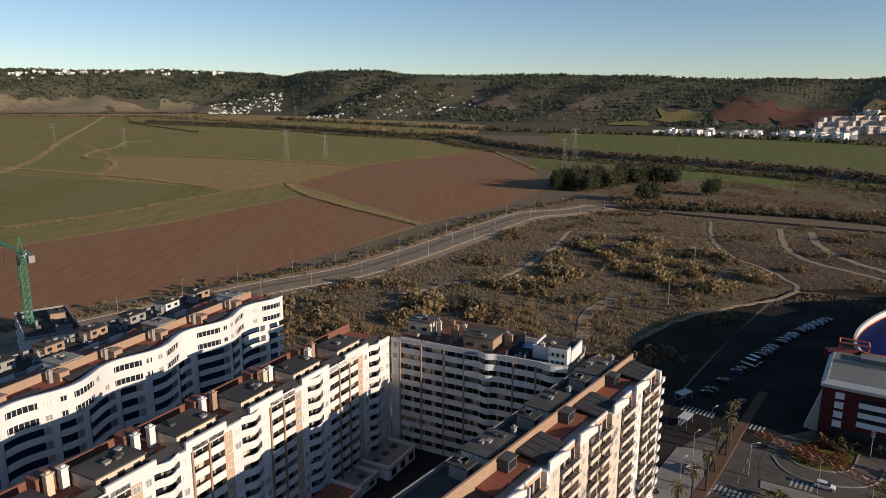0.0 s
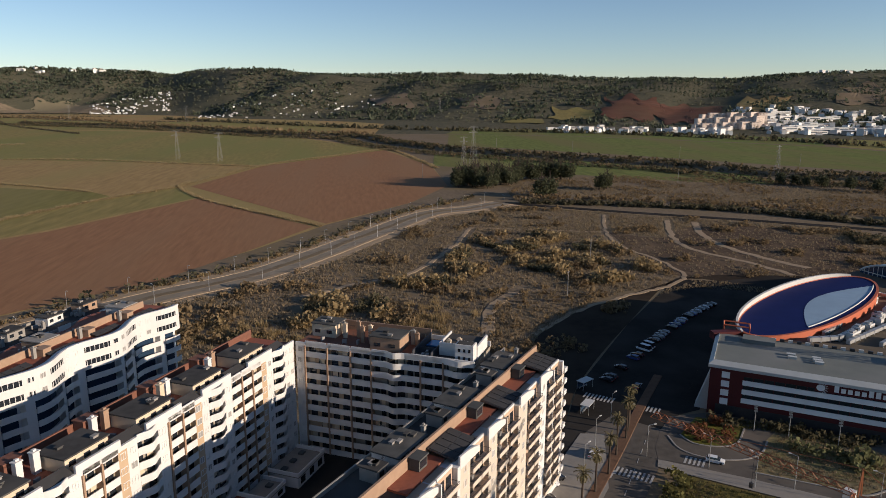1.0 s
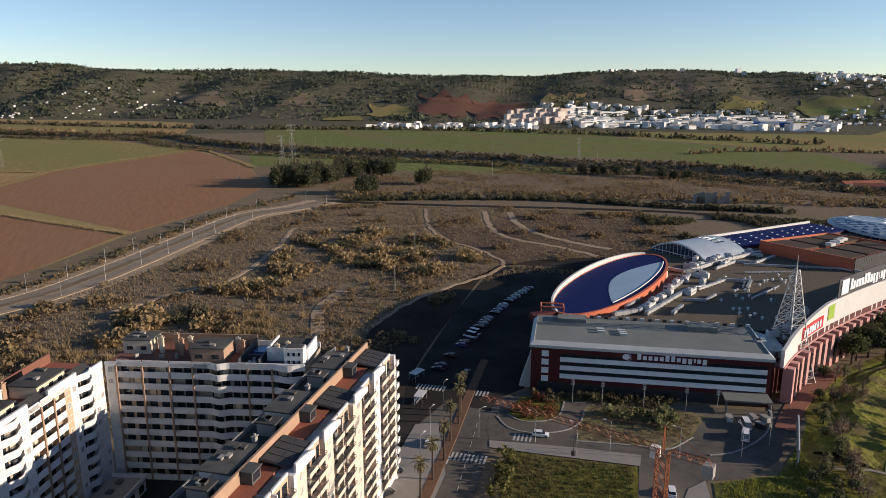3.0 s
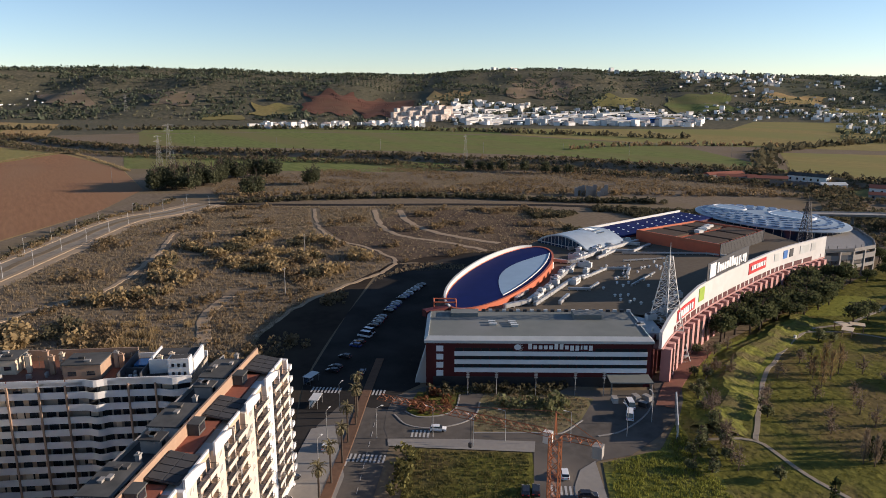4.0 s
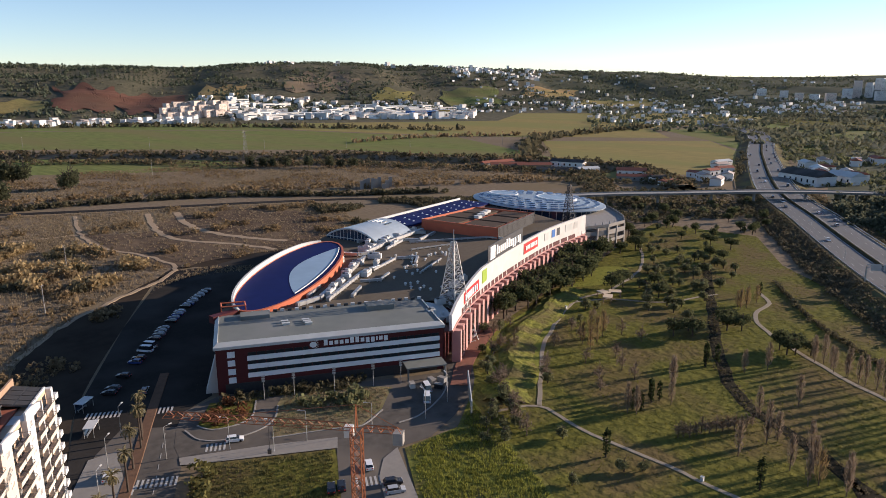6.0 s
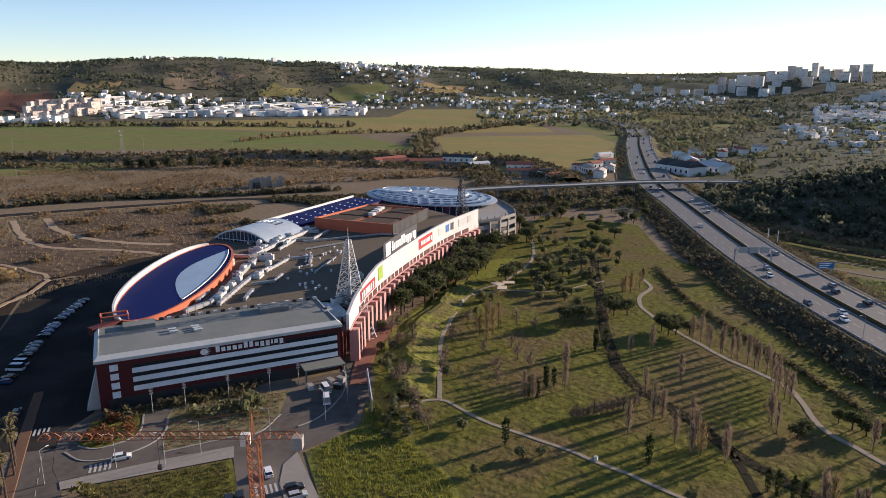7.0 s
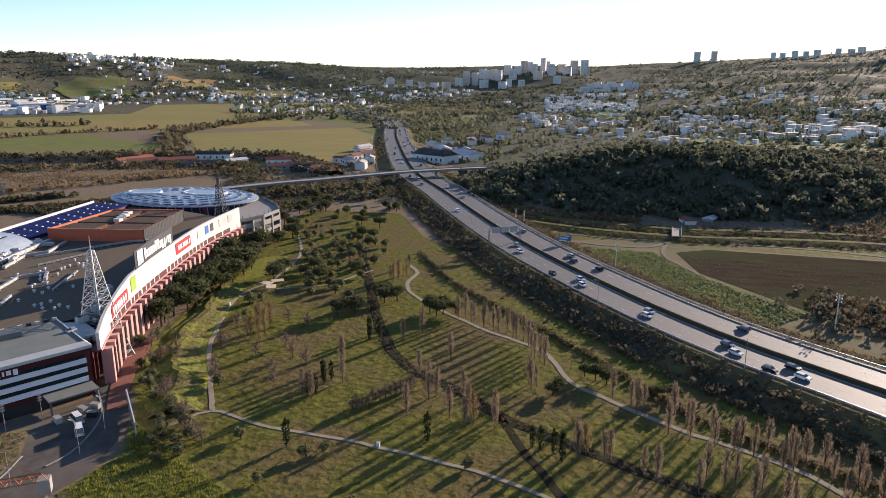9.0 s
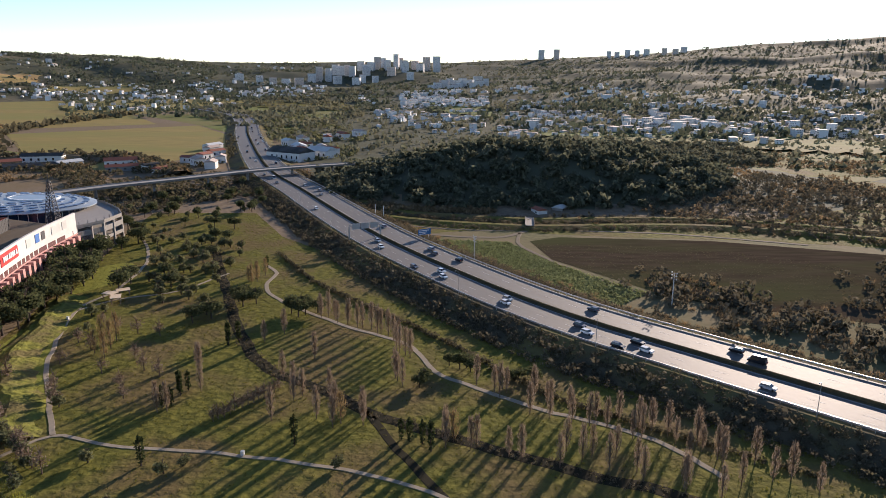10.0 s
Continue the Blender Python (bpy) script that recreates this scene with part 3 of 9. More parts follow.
# park paths
PARK_PATHS = [
    [(152, 96), (164, 88), (160, 72), (157, 46), (153, 25), (148, 9), (141, -4), (128, -25)],
    [(164, 88), (182, 99), (207, 113), (249, 127), (273, 124), (308, 128), (340, 141), (399, 175)],
    [(249, 127), (262, 118), (272, 100), (296, 88)],
    [(310, 76), (297, 68), (281, 68), (264, 60), (236, 30), (221, 9), (201, 0), (189, -14), (179, -27), (171, -43), (162, -54), (149, -62)]]
for p, w in zip(PARK_PATHS, (0.6, 0.7, 0.6, 0.85)):
    path("path", p, w, M["gravel"], "pale gravel path winding through the park")

# the motorway on its bank
MOTOR = [(120, -168), (174, -110), (206, -76), (238, -44), (284, -10), (356, 34), (476, 93), (598, 150), (865, 240), (1073, 303), (1270, 380), (1440, 500)]
ML = smooth_line(MOTOR, 12.0)
tagged(sweep("embankment", MOTOR, [(-28, 0.0), (-16.5, 3.7), (16.5, 3.7), (26, 0.0)], M["bank"], 12), "weedy bank that carries the motorway", "bank", kind="structure")
for side, lab in ((-1, "northbound"), (1, "southbound")):
    tagged(sweep("road", MOTOR, [(side * 8 - 6.6, 3.75), (side * 8 - 6.5, 4.0), (side * 8 + 6.5, 4.0), (side * 8 + 6.6, 3.75)], M["asphalt_pale"], 12), "three-lane grey motorway carriageway", "road", kind="structure")
tagged(sweep("central_reservation", MOTOR, [(-1.4, 3.7), (-1.3, 4.15), (-0.3, 4.2), (-0.2, 4.9), (0.2, 4.9), (0.3, 4.2), (1.3, 4.15), (1.4, 3.7)], M["bramble"], 12), "dark planted strip between the carriageways", "verge", kind="structure")

# street and car park round the mall: shaded and sunlit asphalt are two colours
patch("road", [(60, 131), (82, 178), (120, 232), (168, 292), (186, 285), (131, 196), (104, 158), (92, 140), (76, 118), (58, 96), (44, 100)], 0.10, M["asphalt"], "asphalt street and parking toned dark for the mall's shadow", "road")
# dark sheet added where the mall shades the ground behind it
patch("road", [(92, 140), (104, 158), (131, 196), (186, 285), (215, 291), (262, 267), (222, 248), (200, 233), (165, 215), (140, 196), (124, 181), (111, 160), (101, 157), (95, 150)], 0.085, M["asphalt"], "dark asphalt-coloured sheet for the shade behind the mall", "road")
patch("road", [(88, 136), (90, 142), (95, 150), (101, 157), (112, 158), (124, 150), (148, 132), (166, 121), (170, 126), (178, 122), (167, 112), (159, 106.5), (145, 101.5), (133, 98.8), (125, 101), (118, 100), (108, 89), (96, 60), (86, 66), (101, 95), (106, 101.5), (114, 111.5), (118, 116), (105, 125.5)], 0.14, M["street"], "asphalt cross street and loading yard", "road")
patch("road", [(42, 100), (58, 95), (76, 118), (92, 140), (97, 149), (86, 160), (76, 152), (60, 131)], 0.115, M["street"], "worn street before the flats in the sunlit asphalt tone", "road")
patch("field", [(90.5, 129.5), (114, 112), (106.5, 101.5), (101.5, 95), (80, 60), (50, 80), (77, 110), (80, 114)], 0.12, M["lawn"], "weedy empty plot beside the street", "plot")
patch("field", [(107.5, 127.8), (120.4, 119.9), (126, 116), (135.4, 118.4), (147, 126), (140, 136), (124.8, 146), (118.5, 141), (113.5, 135.1)], 0.16, M["drysoil_plot"], "dry weedy plot in front of the mall", "plot")
patch("field", [(98.9, 147), (99.6, 143.6), (101.4, 141.6), (104, 140.4), (106.7, 140), (109.2, 140.4), (111.4, 141.6), (118, 149), (108, 156)], 0.18, M["lawn"], "round weedy island inside a curving lane", "plot")
patch("pavement", [(88, 136.1), (105, 125.3), (118, 115.8), (114.6, 111.9), (90.6, 129.7), (86.5, 133)], 0.24, M["paving"], "pale pavement along the cross street", "pavement")
patch("pavement", [(124, 101.4), (118.3, 100.3), (112.6, 95.8), (108.1, 89.8), (99, 76), (104, 72), (113.2, 85.4)], 0.24, M["paving"], "pale pavement beside the branch street", "pavement")
patch("pavement", [(62, 131), (66, 140), (74, 151), (80, 150), (72, 126), (45, 89), (30, 70), (22, 76)], 0.2, M["paving"], "pale paved forecourt of the flats", "pavement")
for kp in ([(95.6, 147), (95.6, 140), (100.3, 135), (107.9, 133.4), (114, 135.6), (119, 141)], [(98.9, 147), (99.6, 143.6), (101.4, 141.4), (106.7, 139.8), (111.4, 141.4), (117, 148)],
           [(107.5, 127.6), (120.4, 119.6), (126, 115.7), (135.4, 118)], [(133, 109.7), (139.3, 108.5), (149.5, 110.7), (158.2, 115.2), (168, 124)]):
    tagged(sweep("kerb", kp, [(-0.2, 0.1), (-0.2, 0.3), (0.2, 0.3), (0.2, 0.1)], M["concrete"], 1.5), "pale concrete kerb", "kerb", kind="structure")
# bare ground between the waste land and the mall, the mall's shadow put into its colour
patch("field", [(58, 176), (70, 196), (80, 218), (87, 229), (106, 249), (128, 264), (155, 282), (172, 290), (192, 296), (215, 292), (240, 285), (262, 268), (222, 250), (186, 285), (168, 292), (120, 232), (82, 178), (60, 131)], 0.06, M["shade_soil"], "bare soil toned dark for the mall's shadow", "plot", smooth=4)

# the park
PARK = [(141, 97), (156, 105), (172, 120), (200, 132), (230, 138), (270, 145), (320, 152), (380, 165), (420, 170), (420, 110), (362, 81), (330, 52), (236, -12), (194, -51), (163, -82), (120, -130), (60, -130), (70, 0), (113, 85), (125, 100)]
patch("lawn", PARK, 0.08, M["lawn"], "rough sunlit park lawn", "lawn")
patch("lawn", [(125, 100), (141, 97), (156, 105), (134, 66), (118, 50), (100, 70), (113, 85)], 0.14, M["lush"], "lush green grass by the street", "lawn")
patch("lawn", [(165, 99), (174, 113), (200, 130), (230, 135), (262, 140), (248, 131), (226, 121), (205, 112), (190, 104), (176, 97)], 0.13, M["sunlit_slope_grass"], "lush grass below the mall, coloured bright as a sunlit slope", "lawn", smooth=5)
patch("lawn", [(265, 138), (300, 146), (310, 134), (285, 128)], 0.13, M["sunlit_slope_grass"], "lush grass by the pines, coloured bright as if sunlit", "lawn", smooth=5)
tagged(sweep("grass_bank", [(160, 96), (168, 101), (181, 107), (200, 119.5), (228, 127.5), (262, 136)], [(-6.5, 0.1), (-5.0, 0.9), (-3.2, 1.2), (-1.6, 1.9), (0.4, 1.8), (2.2, 1.1), (4.0, 0.8), (6.5, 0.1)], M["bank_grass"], 2.5, wave=1.1, seed=12), "bright uneven grass bank below the mall", "bank", kind="structure")
# the land across the motorway
patch("field", [(358, 12), (353, -33), (322, -46), (288, -69), (274, -80), (257, -64), (277, -44), (316, -18)], 0.1, M["veg"], "green vegetable field across the motorway")
patch("field", [(356, -44), (365, -60), (359, -135), (334, -208), (225, -195), (262, -98), (276, -83), (322, -50)], 0.1, M["fallow"], "brown fallow field across the motorway")
patch("field", [(262, -28), (316, 10), (372, 52), (470, 92), (448, 40), (432, -20), (432, -90), (430, -160), (380, -270), (300, -310), (200, -200), (205, -110)], 0.03, M["dull_grass"], "dull winter grass between the motorway and the canal")
CANAL = [(470, 70), (428, 42), (409, 10), (399, -25), (395, -55), (399, -99), (397, -152), (372, -222), (320, -305)]
tagged(sweep("canal_bank", CANAL, [(-17, 0.1), (-11, 1.6), (-7, 1.6), (-2, 0.2), (2, 0.2), (7, 1.6), (11, 1.6), (17, 0.1)], M["lawn"], 8), "grassy double bank of a small canal", "bank", kind="structure")
# the river dykes across the valley
DYKE = [(-900, 2150), (-432, 1834), (-119, 1505), (49, 1391), (99, 1216), (199, 1022), (326, 880), (433, 762), (468, 680), (556, 608), (600, 500), (640, 420), (655, 300), (560, 210)]
tagged(sweep("river_dyke", DYKE, [(-16, 0), (-6, 4.5), (6, 4.5), (16, 0)], M["ground"], 20), "long scrubby river dyke", "bank", kind="structure")

# the overpass
BRIDGE = [(395, 262), (453, 221), (489, 186), (539, 137), (573, 84), (590, 40)]
overpass = empty("overpass")
sweep("deck", BRIDGE, [(-5, 8.2), (-5.5, 9.6), (-5.2, 9.6), (-5.0, 9.0), (5.0, 9.0), (5.2, 9.6), (5.5, 9.6), (5, 8.2)], M["concrete"], 8, parent=overpass, closed=True)
for x, y in ((453, 221), (480, 195), (508, 168), (530, 146), (553, 118), (571, 90)):
    bm = bmesh.new()
    bar(bm, (x, y, 0), (x, y, 8.3), 1.0, 8)
    part("pier", bm, M["concrete"], overpass)
tagged(overpass, "slender concrete road bridge over the motorway", "bridge")


# ---- blocks of flats ----
CACHE = {}


def cached(key, make, material):
    """One mesh for alike parts."""
    if key not in CACHE:
        bm = make()
        me = bpy.data.meshes.new(key)
        bm.normal_update()
        bm.to_mesh(me)
        bm.free()
        me.materials.append(material)
        CACHE[key] = me
    return CACHE[key]


def put(name, me, parent, x=0.0, y=0.0, z=0.0, turn=0.0, label=""):
    ob = new(name, me)
    ob.parent = parent
    ob.matrix_basis = Matrix.Translation((x, y, z)) @ Matrix.Rotation(turn, 4, "Z")
    if label:
        tagged(ob, label)
    return ob


def axes(x, y, dx, dy):
    """A frame on the ground at (x, y) whose x runs along (dx, dy)."""
    return Matrix.Translation((x, y, 0)) @ Matrix.Rotation(math.atan2(dy, dx), 4, "Z")


def window_frame(w, h):
    """A frame with two lights, in one piece."""
    def make():
        bm, t = bmesh.new(), 0.1
        xs, zs = (-w / 2, -w / 2 + t, -0.04, 0.04, w / 2 - t, w / 2), (0, t, h - t, h)
        g = [[bm.verts.new((x, -0.12, z)) for z in zs] for x in xs]
        fs = [bm.faces.new((g[i][j], g[i + 1][j], g[i + 1][j + 1], g[i][j + 1])) for i in range(5) for j in range(3) if j != 1 or i % 2 == 0]
        ex = bmesh.ops.extrude_face_region(bm, geom=fs)
        for v in ex["geom"]:
            if isinstance(v, bmesh.types.BMVert):
                v.co.y = 0.06
        bmesh.ops.recalc_face_normals(bm, faces=bm.faces)
        return bm
    return cached(f"window_{w}_{h}", make, M["white"])


def pane(w, h, shut):
    return cached(f"pane_{w}_{h}_{shut}", lambda: boxes((-w / 2 + 0.1, w / 2 - 0.1, -0.07, 0.03 if shut > 0 else -0.02, 0.1, h - 0.1)), M["shutter"] if shut else M["glass"])


def window(parent, x, y, z, w=1.3, h=1.3, turn=0.0, rng=None):
    win = put("window", window_frame(w, h), parent, x, y, z, turn)
    put("pane", pane(w, h, 1 if rng and rng.random() < 0.3 else 0), win)
    return win


def balcony_mesh(w, bulge, deep=1.2, top=1.25):
    """A slab and a solid parapet, bowed outwards."""
    def make():
        bm = bmesh.new()
        n = 8 if bulge else 1
        outer = []
        for k in range(n + 1):
            x = -w / 2 + w * k / n
            outer.append((x, bulge * math.cos((k / n - 0.5) * math.pi) ** 2 + 0.05))
        inner = [(x, y - 0.16) for x, y in outer]
        back = -deep
        prism(bm, [(outer[0][0], back), *[(x, y) for x, y in reversed(outer)][::-1], (outer[-1][0], back)][::-1], -0.12, 0.12)
        ring = outer + inner[::-1]
        prism(bm, ring[::-1], 0.12, top)
        return bm
    return cached(f"balcony_{w}_{bulge}_{deep}", make, M["white"])


def glass_door(w):
    return cached(f"door_{w}", lambda: boxes((-w / 2, w / 2, -0.05, 0.05, 0, 2.1)), M["glass"])


def shutter_panel(w):
    return cached(f"blind_{w}", lambda: boxes((-w / 2, w / 2, 0.05, 0.12, 0.6, 2.1)), M["cream"])


def facade(b, bays, depth, floors, fh, rng, z0=0.0, x0=0.0, wall="white", top=None, recess="recess"):
    """Bays along x of (kind, width): w wall with window, t tan wall with window, c bowed balcony, b straight balcony, n tan recess behind a band, p pier."""
    x, zt = x0, top or z0 + floors * fh
    for kind, w in bays:
        mid = x + w / 2
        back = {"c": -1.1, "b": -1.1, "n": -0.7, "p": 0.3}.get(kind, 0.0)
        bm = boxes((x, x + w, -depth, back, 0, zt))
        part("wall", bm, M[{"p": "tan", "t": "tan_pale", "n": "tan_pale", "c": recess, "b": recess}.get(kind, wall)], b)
        for k in range(floors):
            z = z0 + k * fh
            if kind in "wt" and w > 1.0:
                window(b, mid + rng.uniform(-0.15, 0.15), 0.0, z + 0.95, rng.choice((1.1, 1.4)), 1.25, 0.0, rng)
            elif kind in "cbn":
                put("balcony", balcony_mesh(w, 0.8 if kind == "c" else 0.0), b, mid, 0.0, z)
                dw = round(w * (0.3 if kind == "n" else 0.36), 1)
                for sd in (-1, 1):
                    if rng.random() < 0.92:
                        put("glass_door", glass_door(dw), b, mid + sd * (w * 0.24 + rng.uniform(-0.15, 0.15)), back + 0.04, z + 0.12)
                    if rng.random() < 0.14:
                        put("blind", shutter_panel(round(dw * 0.8, 1)), b, mid + sd * w * 0.24, back + 0.02, z + 0.12)
                if rng.random() < 0.22:
                    put("air_conditioner", ac_unit_mesh(), b, mid + rng.uniform(-0.3, 0.3) * w, back + 0.45, z + 0.12)
        if kind in "cbn":
            put("balcony", balcony_mesh(w, 0.8 if kind == "c" else 0.0), b, mid, 0.0, zt - 0.12)
        x += w
    return x


M["tan_pale"] = mat("pale_tan_render", (0.50, 0.36, 0.23), (0.44, 0.31, 0.20), 0.85, 0.6, 0.1, 0.08)
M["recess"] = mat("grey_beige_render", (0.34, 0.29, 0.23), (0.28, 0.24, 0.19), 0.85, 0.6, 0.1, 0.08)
M["roof_grey"] = mat("grey_roof_felt", (0.098, 0.097, 0.090), (0.070, 0.070, 0.066), 0.9, 0.5, 0.1, 0.2, c=(0.12, 0.115, 0.105))


def penthouse(b, x0, x1, y0, y1, z0, z1, wall="cream", roof="roof_dark", rng=None):
    """A set-back top storey with a flat roof, eaves and vents."""
    p = part("penthouse", boxes((x0, x1, y0, y1, z0, z1 - 0.25)), M[wall], b)
    part("roof", boxes((x0 - 0.25, x1 + 0.25, y0 - 0.25, y1 + 0.25, z1 - 0.25, z1)), M[roof], p)
    for k in range(rng.randint(2, 4)):
        x, y = rng.uniform(x0 + 1, x1 - 1), rng.uniform(y0 + 1, y1 - 1)
        part("vent", boxes((x - 0.5, x + 0.5, y - 0.3, y + 0.3, z1, z1 + 0.35), (x - 0.6, x + 0.6, y - 0.4, y + 0.4, z1 + 0.35, z1 + 0.45)), M["roof_dark" if k % 2 else "concrete"], p)
    n = max(1, int((x1 - x0) / 2.5))
    for k in range(n):
        part("window", boxes((x0 + (k + 0.3) * (x1 - x0) / n, x0 + (k + 0.75) * (x1 - x0) / n, y1 - 0.02, y1 + 0.05, z0 + 0.9, z0 + 1.7)), M["glass"], p)
    return p


def chimney(b, x, y, z0, z1, wall="cream", w=0.55):
    part("chimney", boxes((x - w, x + w, y - w * 0.8, y + w * 0.8, z0, z1), (x - w - 0.12, x + w + 0.12, y - w * 0.8 - 0.12, y + w * 0.8 + 0.12, z1, z1 + 0.18), (x - w * 0.5, x + w * 0.5, y - w * 0.4, y + w * 0.4, z1 + 0.18, z1 + 0.5)), M[wall], b)


def solar_panel_mesh():
    def make():
        bm = bmesh.new()
        v = box(bm, -0.95, 0.95, -0.9, 0.9, 0, 0.08)
        for w in v:
            w.co.z += 0.35 - w.co.y * 0.25
        for x in (-0.7, 0.7):
            bar(bm, (x, -0.8, 0), (x, -0.8, 0.55), 0.04)
            bar(bm, (x, 0.8, 0), (x, 0.8, 0.2), 0.04)
        return bm
    return cached("solar_panel", make, M["solar"])


M["solar"] = mat("solar_cells", (0.050, 0.048, 0.047), (0.036, 0.035, 0.035), 0.7, 0.8, 0.2, 0.05)


def ac_unit_mesh():
    def make():
        bm = boxes((-0.5, 0.5, -0.22, 0.22, 0.15, 0.95), (-0.45, -0.3, -0.2, 0.2, 0, 0.15), (0.3, 0.45, -0.2, 0.2, 0, 0.15))
        bar(bm, (0.1, 0.2, 0.55), (0.1, 0.26, 0.55), 0.3, 12)
        return bm
    return cached("air_conditioner", make, M["concrete"])


def antenna(b, x, y, z):
    bm = bmesh.new()
    bar(bm, (x, y, z), (x, y, z + 2.6), 0.05)
    bar(bm, (x - 0.7, y, z + 2.4), (x + 0.7, y, z + 2.4), 0.03)
    for k in range(5):
        bar(bm, (x - 0.6 + 0.3 * k, y - 0.4, z + 2.4), (x - 0.6 + 0.3 * k, y + 0.4, z + 2.4), 0.02)
    part("aerial", bm, M["dark_metal"], b)


def sloped_strips(b, x0, x1, y0, y1, z0, z1, material, name, label, every=14.2, gap=8.4, t=0.14):
    """Tilted strips with breaks between them, each a part of its own."""
    x = x0 + 9.0 - every + gap
    while x < x1:
        a, c = max(x, x0), min(x + every - gap + 0.4, x1)
        if c > a:
            bm = bmesh.new()
            for w in box(bm, a, c, y0, y1, 0, t):
                w.co.z += z0 if w.co.y < (y0 + y1) / 2 else z1
            part(name, bm, material, b, label)
        x += every


def left_wing():
    rng = random.Random(11)
    b = empty("apartment_block", axes(4, 147, -0.457, -0.889))
    D = 11.5
    bays = [("w", 2.0), ("w", 2.0), ("c", 4.6), ("w", 2.4), ("t", 1.9), ("b", 3.2), ("p", 0.35), ("b", 3.2), ("p", 0.35), ("b", 3.0), ("w", 2.2), ("c", 4.8), ("w", 2.0), ("t", 1.9), ("b", 3.2), ("p", 0.35), ("b", 3.2), ("p", 0.35)]
    rest = [("w", 2.2), ("c", 4.8), ("w", 2.2), ("t", 1.9), ("b", 3.2), ("p", 0.35), ("b", 3.2), ("p", 0.35)]
    end = facade(b, bays + rest * 4, D, 10, 2.58, rng, 3.4, top=29.2)
    # roof terrace, its parapets and the rising curved parapet tops
    part("terrace", boxes((0, end, -D, -0.4, 29.2, 29.35)), M["terracotta"], b, "terracotta tiled roof terrace")
    part("parapet", boxes((0, end, -0.4, 0.05, 29.2, 30.0)), M["white"], b)
    sloped_strips(b, 0, end, -2.1, -0.45, 30.75, 29.9, M["solar"], "solar_strip", "dark sloping strip of solar cells")
    part("parapet", boxes((0, end, -D, -D + 0.35, 29.2, 31.3)), M["brown_tile"], b, "red-brown wall along the roof's edge")
    x = 9.0
    for k in range(7):
        penthouse(b, x, x + 8.2, -7.6, -2.2, 29.35, 31.9, "cream", rng=rng)
        for j in range(6):
            put("solar_panel", solar_panel_mesh(), b, x + 8.9 + 1.0 * j * 1.05, -1.6, 29.75)
        for j in range(2):
            chimney(b, x + 9.2 + 2.4 * j, -6.2 - rng.uniform(0, 2), 29.35, 32.2 + rng.uniform(0, 0.6), rng.choice(("cream", "white", "tan")))
        put("air_conditioner", ac_unit_mesh(), b, x + 11.5, -4.0, 29.35, rng.uniform(0, 3))
        part("parapet", boxes((x - 0.2, x + 8.4, -0.38, 0.07, 29.95, 31.2)), M["white"], b)
        if k % 2:
            antenna(b, x + 12, -8, 29.35)
        part("stair_head", boxes((x + 9.5, x + 12.6, -D + 0.5, -D + 2.6, 29.3, 31.9), (x + 9.3, x + 12.8, -D + 0.36, -D + 2.8, 31.9, 32.1)), M["brown_tile"], b)
        x += 14.2
    return tagged(b, "ten-storey white and tan block of flats with bowed balconies", "apartment block", "flats round the courtyard")


